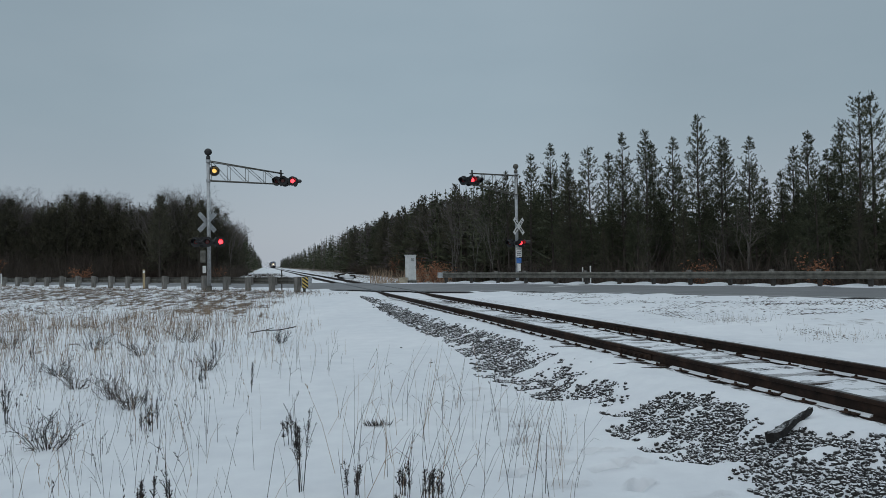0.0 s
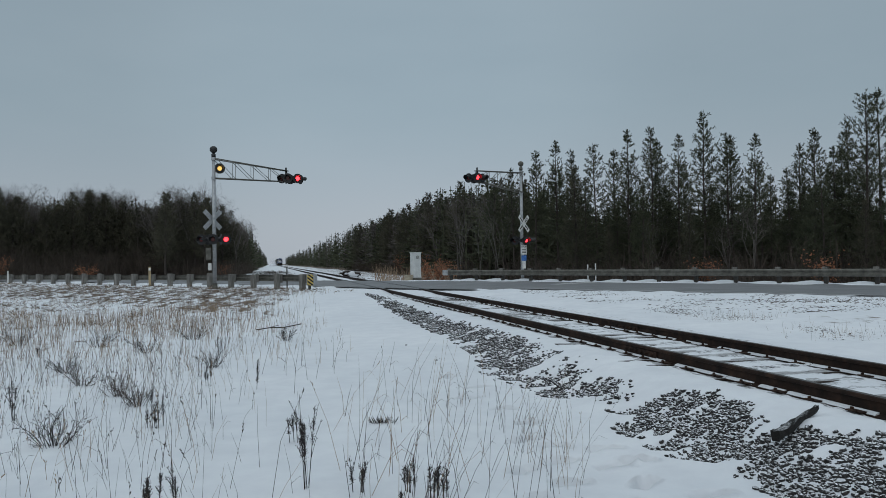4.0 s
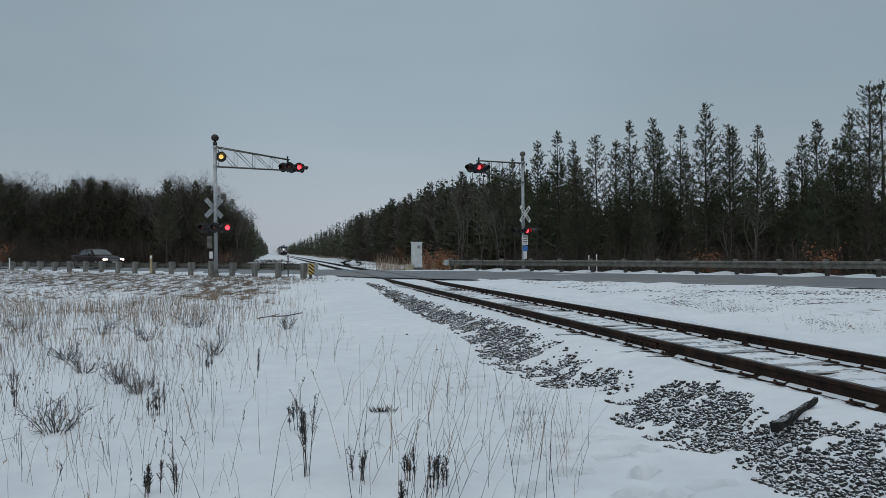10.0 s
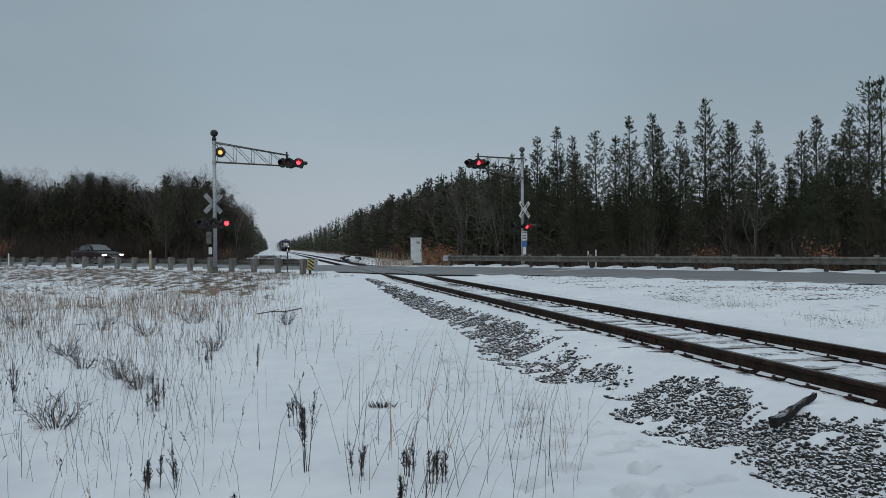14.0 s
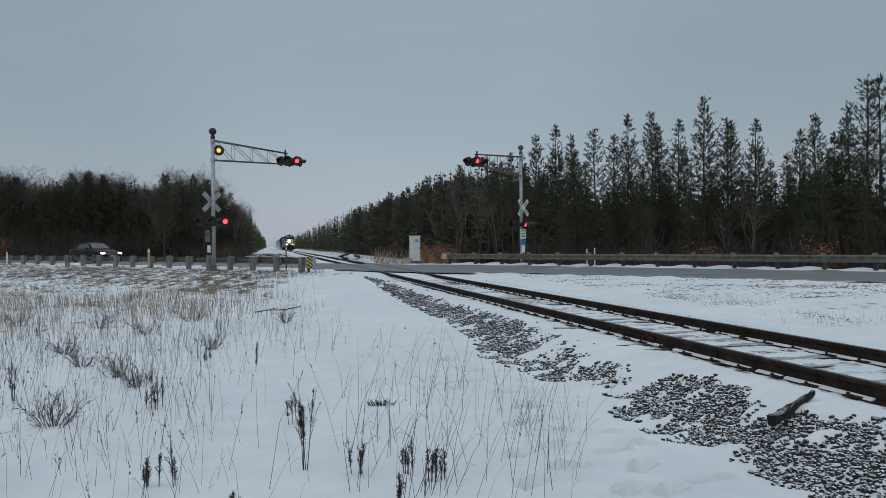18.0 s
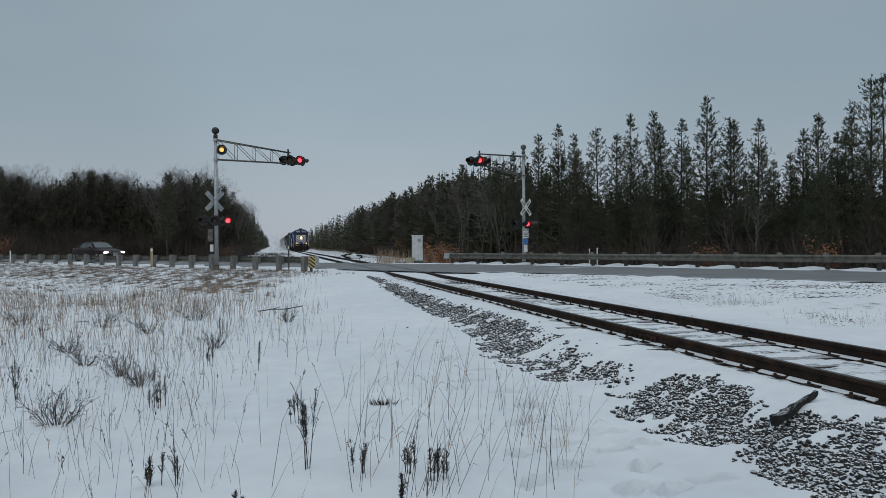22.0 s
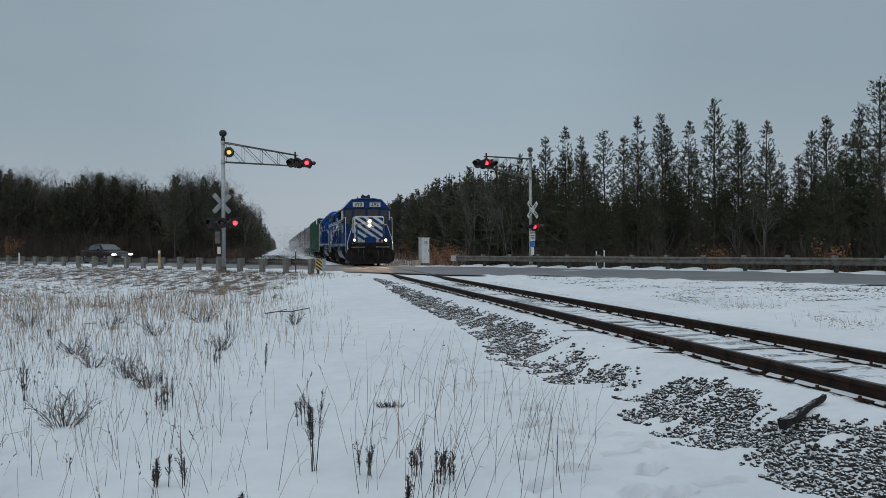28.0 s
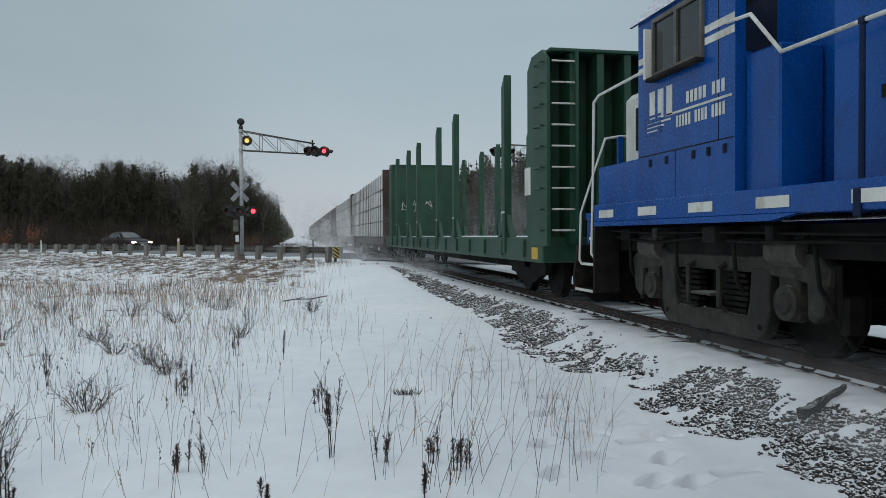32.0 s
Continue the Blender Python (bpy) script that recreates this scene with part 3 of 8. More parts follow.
def road_material():
    m, n, l, b = node_mat("highway_asphalt")
    big = noise_node(n, l, 0.5, 5, 0.6)
    fine = noise_node(n, l, 90, 3, 0.6)
    salt = noise_node(n, l, 1.6, 6, 0.65)
    col = ramp_node(n, l, big.outputs["Fac"], [(0.3, (0.115, 0.115, 0.12)), (0.7, (0.185, 0.185, 0.19))]).outputs["Color"]
    k = ramp_node(n, l, salt.outputs["Fac"], [(0.58, (0, 0, 0)), (0.75, (0.5, 0.5, 0.5))]).outputs["Color"]
    col = mix_node(n, l, k, col, (0.33, 0.335, 0.34))
    g = ramp_node(n, l, fine.outputs["Fac"], [(0.3, (0.8, 0.8, 0.8)), (0.7, (1.15, 1.15, 1.15))]).outputs["Color"]
    l.new(mix_node(n, l, 1.0, col, g, "MULTIPLY"), b.inputs["Base Color"])
    b.inputs["Roughness"].default_value = 0.62
    bump_node(n, l, fine.outputs["Fac"], b, 0.3, 0.004)
    return m


LINE_PAINT = surface("worn_line_paint", (0.45, 0.45, 0.44), (0.25, 0.25, 0.25), (0.6, 0.6, 0.58), 0.6, 0, 3, 60, 0.1, 0.002)
road = build_road()


# ---- track ----
RAIL_OUTLINE = [(-0.070, -0.168), (0.070, -0.168), (0.070, -0.157), (0.012, -0.138), (0.009, -0.045), (0.036, -0.036), (0.0365, -0.008),
                (0.028, 0.0), (-0.028, 0.0), (-0.0365, -0.008), (-0.036, -0.036), (-0.009, -0.045), (-0.012, -0.138), (-0.070, -0.157)]


def build_track():
    track = thing("railway_track", "single railway track of rusty rails on half-buried ties", "railway track", kind="structure")
    rng = random.Random(11)
    for sx in (-1, 1):
        x = TRACK_X + sx * GAUGE / 2
        for y0, y1 in ((-60.0, 9.40), (9.405, 19.0), (19.005, 60.0), (60.005, 900.0)):
            shift = 0 if sx < 0 else 3.4
            a = y0 if y0 < -50 else y0 + shift
            b = y1 if y1 > 800 else y1 + shift - 0.005
            bm = prism([(x + px, pz) for px, pz in RAIL_OUTLINE], "y", a, b)
            for f in bm.faces:
                if f.normal.z > 0.9 and f.calc_center_median().z > -0.002:
                    f.material_index = 1
            part("rail", bm, [RAIL_STEEL, RAIL_TOP], track, "rusty brown steel rail")
        for side in (-1, 1):
            y0 = 2.4
            while y0 < 30:
                y1 = y0 + rng.uniform(0.25, 1.6)
                bm = prism([(x + side * a, z) for a, z in ((0.022, -0.142), (0.064, -0.153), (0.068, -0.148), (0.045, -0.134), (0.020, -0.126))], "y", y0, y1)
                part("foot_snow", bm, SNOW, track, "snow lying on the rail's foot")
                y0 = y1 + rng.choice((0.02, 0.05, 0.12, 0.3))
        for y in (9.4025, 19.0025):
            yy = y + (0 if sx < 0 else 3.4)
            for side in (-1, 1):
                bm = prism([(x + side * a, z) for a, z in ((0.014, -0.045), (0.034, -0.05), (0.03, -0.128), (0.066, -0.150), (0.066, -0.157), (0.014, -0.140))], "y", yy - 0.457, yy + 0.457)
                bar = part("joint_bar", bm, RAIL_STEEL, track, "bolted steel joint bar")
                for k in range(6):
                    yb = yy - 0.36 + 0.144 * k
                    b2 = bmesh.new()
                    rod(b2, (x + side * 0.03, yb, -0.09), (x + side * 0.064, yb, -0.09), 0.022, 0.020, 6)
                    part("bolt", b2, RAIL_STEEL, bar)
    # ties, plates and spikes
    bm = bmesh.new()
    box(bm, -1.28, -0.11, -0.34, 1.28, 0.11, -0.172, 0.01)
    tie_me = bpy.data.meshes.new("tie")
    bm.to_mesh(tie_me)
    bm.free()
    tie_me.materials.append(TIE_WOOD)
    bm = boxes((-0.125, -0.085, -0.172, 0.125, 0.085, -0.158), bevel=0.003)
    plate_me = bpy.data.meshes.new("tie_plate")
    bm.to_mesh(plate_me)
    bm.free()
    plate_me.materials.append(RAIL_STEEL)
    bm = bmesh.new()
    for px, py in ((-0.085, 0.05), (0.085, -0.05), (-0.14, -0.05)):
        box(bm, px - 0.012, py - 0.014, -0.16, px + 0.012, py + 0.014, -0.132, 0.004)
    spike_me = bpy.data.meshes.new("spike")
    bm.to_mesh(spike_me)
    bm.free()
    spike_me.materials.append(RAIL_STEEL)
    y = 0.2
    while y < 30:
        share("tie", tie_me, track, pose(TRACK_X + rng.uniform(-0.05, 0.05), y, rng.uniform(0.002, 0.026), 0, 0, rng.uniform(-2.2, 2.2)))
        if y < 26:
            for sx in (-1, 1):
                share("tie_plate", plate_me, track, pose(TRACK_X + sx * GAUGE / 2, y, 0.022))
                share("spike", spike_me, track, pose(TRACK_X + sx * GAUGE / 2, y, 0.018, 0, 0, 180 if sx > 0 else 0))
        y += rng.choice((0.48, 0.52, 0.55, 0.50, 0.58))
    y = 52.0
    bm = bmesh.new()
    while y < 130:
        box(bm, TRACK_X - 1.3, y - 0.11, -0.30, TRACK_X + 1.3, y + 0.11, -0.160)
        y += 0.55
    tagged(part("far_ties", bm, TIE_WOOD, track, "snowy ties beyond the road"), kind="stuff")
    # crossing surface: rubber strips beside the rails
    for sx in (-1, 1):
        for side in (-1, 1):
            x = TRACK_X + sx * GAUGE / 2 + side * 0.11
            y0 = (ROAD_MID - 4.9 - x * RN[0]) / RN[1]
            y1 = (ROAD_MID + 4.9 - x * RN[0]) / RN[1]
            bm = boxes((x - 0.07, y0, -0.12, x + 0.07, y1, -0.001 if side * sx > 0 else -0.012), bevel=0.004)
            part("crossing_strip", bm, BLACK, track, "black rubber crossing strip")
    return track


track = build_track()


# ---- guardrails ----
W_BEAM = [(0.0, 0.31), (0.04, 0.305), (0.075, 0.26), (0.075, 0.215), (0.035, 0.175), (0.035, 0.135), (0.075, 0.095), (0.075, 0.05), (0.04, 0.005), (0.0, 0.0)]


def beam_run(name, pts, z_of, side, material, parent):
    """A corrugated steel beam along plan points; side turns its face towards the road."""
    verts, faces = [], []
    k = len(W_BEAM)
    for i, (x, y) in enumerate(pts):
        a = pts[max(i - 1, 0)]
        b = pts[min(i + 1, len(pts) - 1)]
        d = Vector((b[0] - a[0], b[1] - a[1])).normalized()
        nx, ny = side * -d.y, side * d.x
        for thick in (0.0, -0.008):
            for px, pz in W_BEAM:
                verts.append((x + nx * (px + thick), y + ny * (px + thick), z_of(i) + pz))
    for i in range(len(pts) - 1):
        for t in (0, 1):
            for j in range(k - 1):
                a = (i * 2 + t) * k + j
                b = ((i + 1) * 2 + t) * k + j
                faces.append((a, b, b + 1, a + 1))
        for j in (0, k - 1):
            a, b = (i * 2) * k + j, ((i + 1) * 2) * k + j
            faces.append((a, b, b + k, a + k))
    return sheet(name, verts, faces, material, parent)


def guardrail_left():
    g = thing("guardrail", "weathered steel beam guardrail on stout wooden posts", "guardrail")
    pts, x, y, h = [], 1.62, 34.9, radians(35.5)
    pts.append((x, y, h))
    for i in range(40):
        step = 1.905
        x, y = x - math.sin(h) * step, y + math.cos(h) * step
        h += radians(0.50) if i < 17 else radians(0.1)
        pts.append((x, y, h))
    rng = random.Random(3)
    zs = []
    for i, (px, py, ph) in enumerate(pts):
        o, s = road_across(np.array([px]), np.array([py]))
        zs.append(-0.02 - 0.03 * float(smooth(6, 30, i)))
    beam_run("beam", [(p[0], p[1]) for p in pts], lambda i: zs[i] + 0.36, -1, GALV_DULL, g)
    for i, (px, py, ph) in enumerate(pts):
        m = Matrix.Translation((px, py, zs[i])) @ Matrix.Rotation(ph, 4, "Z")
        bm = bmesh.new()
        box(bm, -0.36, -0.11, -0.30, -0.14, 0.11, 0.73 + rng.uniform(-0.04, 0.05), 0.012, m @ pose(0, 0, 0, rng.uniform(-2, 2), rng.uniform(-3, 1), 0))
        post = part("post", bm, POST_WOOD, g, "grey weathered wooden post")
        bm = bmesh.new()
        box(bm, -0.135, -0.10, 0.30, -0.01, 0.10, 0.70, 0.008, m)
        part("block", bm, POST_WOOD, post)
    # end shoe with a striped marker
    px, py, ph = pts[0]
    m = Matrix.Translation((px, py, zs[0])) @ Matrix.Rotation(ph, 4, "Z")
    bm = bmesh.new()
    extrude(bm, [(-0.12, -0.62), (0.1, -0.62), (0.14, -0.3), (0.1, 0.02), (-0.12, 0.02)], "z", 0.32, 0.70)
    bmesh.ops.transform(bm, matrix=m, verts=bm.verts)
    part("end_shoe", bm, GALV, g, "bare steel end section")
    return g, pts, zs


def striped_marker(at):
    """A board of slanted yellow and black stripes."""
    ob = thing("object_marker", "yellow and black striped marker board on the guardrail end", "road sign", at=at)
    w, hgt = 0.30, 0.50
    part("board", boxes((-w / 2, 0, 0, w / 2, 0.02, hgt)), YELLOW, ob)
    for k in range(-2, 5):
        z0 = k * 0.16
        pts = [(-w / 2, z0), (w / 2, z0 - 0.21), (w / 2, z0 - 0.21 + 0.08), (-w / 2, z0 + 0.08)]
        pts = clip_z(pts, 0.003, hgt - 0.003)
        if len(pts) > 2:
            part("stripe", prism(pts, "y", -0.004, -0.001), BLACK, ob, "black stripe")
    part("mount_post", boxes((-0.05, 0.03, -0.55, 0.05, 0.12, 0.42), bevel=0.006), POST_DARK, ob)
    return ob


def clip_z(pts, lo, hi):
    """Clips a flat outline of (x, z) points between two heights."""
    for bound, sign in ((lo, 1), (hi, -1)):
        out = []
        for i, p in enumerate(pts):
            q = pts[(i + 1) % len(pts)]
            a, b = sign * (p[1] - bound), sign * (q[1] - bound)
            if a >= 0:
                out.append(p)
            if a * b < 0:
                t = a / (a - b)
                out.append((p[0] + (q[0] - p[0]) * t, bound))
        pts = out
        if not pts:
            return []
    return pts


YELLOW = surface("sign_yellow", (0.62, 0.45, 0.12), (0.5, 0.36, 0.1), (0.7, 0.52, 0.16), 0.5, 0, 8, 80, 0.05, 0.001)
left_rail, LEFT_PTS, LEFT_Z = guardrail_left()
mx, my, mh = LEFT_PTS[0]
striped_marker(Matrix.Translation((mx + 0.12, my - 0.72, LEFT_Z[0] + 0.20)) @ Matrix.Rotation(radians(28), 4, "Z"))


def guardrail_right():
    g = thing("guardrail", "long steel beam guardrail with snow behind it", "guardrail")
    o = 5.85
    s_vals = [-45.0 + 1.905 * i for i in range(41)]
    s_vals = [s + 0.61 for s in s_vals if s < 33.2]
    pts = [road_at(s, o) for s in s_vals]
    z0 = -0.04
    beam_run("beam", [(p[0], p[1]) for p in pts], lambda i: z0 + 0.37, 1, GALV_DULL, g)
    for x, y, h in pts:
        m = Matrix.Translation((x, y, z0)) @ Matrix.Rotation(h, 4, "Z")
        bm = bmesh.new()
        box(bm, 0.17, -0.08, -0.4, 0.33, 0.08, 0.755, 0.012, m)
        # dark wood puts the shade below the beam into the post's colour
        post = part("post", bm, POST_DARK, g, "wooden post, coloured dark for the shade below the beam")
        bm = bmesh.new()
        box(bm, 0.01, -0.085, 0.36, 0.165, 0.085, 0.765, 0.008, m)
        part("block", bm, POST_WOOD, post)
    x, y, h = pts[-1]
    m = Matrix.Translation((x, y, z0)) @ Matrix.Rotation(h, 4, "Z")
    bm = bmesh.new()
    extrude(bm, [(-0.1, 0.0), (0.12, 0.0), (0.12, 0.35), (0.0, 0.48), (-0.12, 0.35)], "z", 0.36, 0.69)
    bmesh.ops.transform(bm, matrix=m, verts=bm.verts)
    part("end_shoe", bm, GALV, g)


guardrail_right()


# ---- crossing signals ----
def lamp_unit(parent, x, y, z, face, lit, name="signal_lamp"):
    """A round black target with hood and red lens, looking along the local direction face (degrees about z, 0 looks to -y)."""
    m = Matrix.Translation((x, y, z)) @ Matrix.Rotation(radians(face), 4, "Z")
    bm = bmesh.new()
    rod(bm, m @ Vector((0, 0.0, 0)), m @ Vector((0, 0.02, 0)), 0.255, 0.255, 24)
    rod(bm, m @ Vector((0, 0.02, 0)), m @ Vector((0, 0.26, 0)), 0.14, 0.09, 16)
    disc = part(name, bm, BLACK, parent, "black round signal target with hood")
    # hood: the upper part of a tube
    verts, faces = [], []
    for yy in (-0.30, -0.002):
        for i in range(15):
            a = radians(-25 + 230 * i / 14)
            for r in (0.150, 0.158):
                zz = r * math.sin(a)
                verts.append(tuple(m @ Vector((r * math.cos(a), yy * (1.0 if zz > 0 else 0.75), zz))))
    k = 30
    for i in range(14):
        a = 2 * i
        faces += [(a, a + 2, k + a + 2, k + a), (a + 1, k + a + 1, k + a + 3, a + 3), (a, a + 1, a + 3, a + 2)]
    sheet("hood", verts, faces, BLACK, disc)
    bm = bmesh.new()
    rod(bm, m @ Vector((0, -0.03, 0)), m @ Vector((0, -0.004, 0)), 0.085, 0.11, 20)
    part("lens", bm, RED_GLOW if lit else RED_DARK, disc, "lit red lens" if lit else "dark red lens")
    return disc


def crossbuck(parent, m, material=None):
    for k, ang in enumerate((-45, 45)):
        bm = bmesh.new()
        box(bm, -0.61, -0.012 - 0.016 * k, -0.115, 0.61, 0.0 - 0.016 * k, 0.115, 0.01, m @ Matrix.Rotation(radians(ang), 4, "Y"))
        blade = part("crossbuck_blade", bm, material or WHITE, parent, "crossbuck blade")
        if material is None:
            for u in (-0.42, -0.30, -0.20, 0.20, 0.30, 0.42):
                bm = bmesh.new()
                box(bm, u - 0.032, -0.018 - 0.016 * k, -0.06, u + 0.032, -0.0125 - 0.016 * k, 0.06, 0, m @ Matrix.Rotation(radians(ang), 4, "Y"))
                part("bar", bm, BLACK, blade, "dark lettering bar")


def signal_mast(name, base, height, arm_angle, arm_len, arm_z, faces_near, lit_near, lit_tip, label, amber=True, rise=0.02):
    ob = thing(name, label, "crossing signal", at=Matrix.Translation(base))
    a = radians(arm_angle)
    ax, ay = math.cos(a), math.sin(a)
    bm = bmesh.new()
    rod(bm, (0, 0, 0.20), (0, 0, height - 0.45), 0.098, 0.082, 16)
    part("mast", bm, GALV, ob, "galvanised steel mast", flat=False)
    bm = bmesh.new()
    rod(bm, (0, 0, -0.1), (0, 0, 0.22), 0.15, 0.12, 14)
    box(bm, -0.24, -0.24, -0.25, 0.24, 0.24, 0.0, 0.02)
    part("base", bm, GALV_DULL, ob, "grey mast footing")
    bm = bmesh.new()
    rod(bm, (0, 0, height - 0.47), (0, 0, height - 0.30), 0.105, 0.105, 14)
    rod(bm, (0, 0, height - 0.30), (0, 0, height - 0.20), 0.07, 0.05, 10)
    ball(bm, (0, 0, height - 0.09), 0.185 if amber else 0.165, 3, (1, 1, 0.95))
    part("bell", bm, BLACK if amber else GALV_DULL, ob, "round crossing bell on the mast top", flat=False)
    # arm: two chords and lacing
    top0, bot0, tip = height - (0.54 if amber else 0.62), height - (1.50 if amber else 1.75), arm_len
    top1 = top0 - arm_z
    bot1 = bot0 + rise
    bm = bmesh.new()
    bm.free()
    for off in (-0.16, 0.16):
        ox, oy = -ay * off, ax * off
        for z0, z1, rr in ((top0, top1, 0.026), (bot0, bot1, 0.029)):
            part("arm_chord", rod(bmesh.new(), (ox, oy, z0), (ax * tip + ox * 0.5, ay * tip + oy * 0.5, z1), rr, rr, 8), GALV_DULL, ob, "tubular chord of the cantilever arm", flat=False)
    n = 4
    for i in range(n + 1):
        t = 0.02 + 0.96 * i / n
        for off in (-0.16, 0.16):
            off *= 1 - 0.5 * t
            ox, oy = -ay * off, ax * off
            px, py = ax * tip * t + ox, ay * tip * t + oy
            part("lacing_bar", rod(bmesh.new(), (px, py, bot0 + (bot1 - bot0) * t), (px, py, top0 + (top1 - top0) * t), 0.013, 0.013, 6), GALV_DULL, ob)
            if i < n:
                t2 = t + 0.96 / n
                part("lacing_bar", rod(bmesh.new(), (px, py, top0 + (top1 - top0) * t), (ax * tip * t2 + ox, ay * tip * t2 + oy, bot0 + (bot1 - bot0) * t2), 0.014, 0.014, 6), GALV_DULL, ob)
        zb = bot0 + (bot1 - bot0) * t
        w = 0.16 * (1 - 0.5 * t)
        part("cross_tie", rod(bmesh.new(), (ax * tip * t + ay * w, ay * tip * t - ax * w, zb), (ax * tip * t - ay * w, ay * tip * t + ax * w, zb), 0.014, 0.014, 6), GALV_DULL, ob)
    for zc in (top0, bot0):
        part("arm_clamp", rod(bmesh.new(), (0, 0, zc - 0.07), (0, 0, zc + 0.07), 0.115, 0.115, 14), GALV, ob)
    # lamps on the arm's tip, back to back
    bar = bmesh.new()
    rod(bar, (ax * (tip - 0.6), ay * (tip - 0.6), bot1), (ax * (tip + 0.45), ay * (tip + 0.45), bot1), 0.04, 0.04, 8)
    rod(bar, (ax * (tip - 0.1), ay * (tip - 0.1), bot1 - 0.1), (ax * (tip - 0.1), ay * (tip - 0.1), top1 + 0.18), 0.045, 0.045, 8)
    part("lamp_bar", bar, BLACK, ob)
    for dx, dy, face, lit in lit_tip:
        lamp_unit(ob, dx, dy, bot1 + 0.16, face, lit)
    # lamps on the mast
    bar = bmesh.new()
    rod(bar, (-ax * 0.72, -ay * 0.72, 2.36), (ax * 0.72, ay * 0.72, 2.36), 0.035, 0.035, 8)
    box(bar, -0.13, -0.13, 2.25, 0.13, 0.13, 2.47, 0.02)
    part("lamp_bar", bar, BLACK, ob)
    for dx, dy, face, lit in lit_near:
        lamp_unit(ob, dx, dy, 2.36, face, lit)
    # crossbuck facing the oncoming road
    f = radians(-148 if amber else 32)
    m = Matrix.Translation((math.sin(f) * 0.15, -math.cos(f) * 0.13, 3.33)) @ Matrix.Rotation(f, 4, "Z")
    crossbuck(ob, m, GALV if amber else None)
    if amber:
        f = radians(arm_angle + faces_near + 0)
        m = Matrix.Translation((ax * 0.34, ay * 0.34, top0 - 0.52))
        lamp = lamp_unit(ob, ax * 0.34, ay * 0.40 - 0.2, top0 - 0.47, 10, False, "amber_lamp")
        for c in lamp.children:
            if c.name.startswith("lens"):
                c.data.materials[0] = AMBER_GLOW
                c["label"] = "lit amber lens"
    return ob


mast_one = signal_mast("crossing_signal", (-2.66, 38.35, 0.05), 6.86, 34, 4.35, 0.27, -2,
                       [(-0.60, -0.10, -14, False), (-0.04, -0.36, -4, False), (0.56, -0.16, 4, True), (0.30, 0.30, 110, False), (-0.30, 0.28, 158, False)],
                       [(3.30, 2.35, -24, False), (3.60, 2.05, -6, False), (4.12, 2.22, 2, True), (4.30, 2.72, 120, False), (3.75, 2.75, 162, False)],
                       "galvanised cantilever crossing signal with lit red lamps", rise=0.12)
mast_two = signal_mast("crossing_signal", (14.15, 41.2, -0.05), 6.88, 214, 4.0, 0.18, -2,
                       [(-0.44, -0.05, -52, False), (0.13, -0.32, 12, True), (0.52, 0.05, 75, False), (0.05, 0.34, 192, False)],
                       [(-3.72, -2.2, -48, False), (-3.32, -2.55, 8, True), (-2.92, -2.2, 38, False), (-3.32, -1.8, 192, False)],
                       "galvanised cantilever crossing signal behind the guardrail", amber=False, rise=0.40)
for ob_, rows in ((mast_one, ((-0.16, -0.10, 1.35, -0.40, 0.10, 1.95, GALV_DULL, "equipment_box"), (-0.14, -0.08, 0.85, -0.30, 0.08, 1.2, WHITE, "equipment_box"))),):
    for x0, y0, z0, x1, y1, z1, mt, nm in rows:
        part(nm, boxes((x1, y0, z0, x0, y1, z1), bevel=0.015), mt, ob_, "small grey box on the mast")
for z0, z1, w, mt, nm, lb in ((1.55, 2.1, 0.34, WHITE, "warning_plate", "white stop plate"), (1.2, 1.5, 0.30, None, "notice_plate", "blue emergency notice plate"), (0.75, 1.18, 0.2, WHITE, "equipment_box", "white box on the mast")):
    mt = mt or surface("sign_blue", (0.05, 0.16, 0.45), None, None, 0.4, 0, 8, 80, 0.03, 0.001)
    pl = part(nm, boxes((-w / 2 + 0.05, -0.17, z0, w / 2 + 0.05, -0.15, z1), bevel=0.006), mt, mast_two, lb)
    if nm == "warning_plate":
        ink = surface("sign_ink", (0.03, 0.03, 0.035), None, None, 0.5, 0, 8, 80, 0.02, 0.001)
        lettering("words", "STOP", 0.12, ink, pl, pose(0.05, -0.172, 2.0, 90, 0, 0), "black STOP lettering", 0.002)
        for zz in (1.85, 1.75, 1.66):
            part("bar", boxes((-0.07, -0.1745, zz - 0.02, 0.17, -0.1705, zz + 0.02)), ink, pl)


def relay_cabinet(at):
    ob = thing("relay_cabinet", "tall pale metal signal relay cabinet beside the road", "cabinet", at=at)
    part("body", boxes((-0.29, -0.22, 0.10, 0.29, 0.22, 1.72), bevel=0.012), CABINET, ob)
    part("roof", boxes((-0.32, -0.25, 1.72, 0.32, 0.25, 1.78), bevel=0.015), CABINET, ob, "overhanging cabinet roof")
    part("door", boxes((-0.25, -0.242, 0.16, 0.25, -0.222, 1.66), bevel=0.006), CABINET, ob, "closed cabinet door")
    part("handle", boxes((0.18, -0.27, 0.85, 0.20, -0.242, 1.02), bevel=0.005), GALV_DULL, ob)
    part("vent", boxes(*[(-0.12, -0.248, 1.36 + 0.04 * k, 0.12, -0.241, 1.38 + 0.04 * k) for k in range(5)]), GALV_DULL, ob)
    part("footing", boxes((-0.32, -0.27, -0.4, 0.32, 0.27, 0.10), bevel=0.02), GALV_DULL, ob, "concrete footing")
    bm = boxes((-0.78, -0.2, -0.3, -0.36, 0.2, 0.30), bevel=0.02)
    part("cable_box", bm, surface("tan_box", (0.36, 0.31, 0.23), None, None, 0.7), ob, "tan cable box")
    return ob


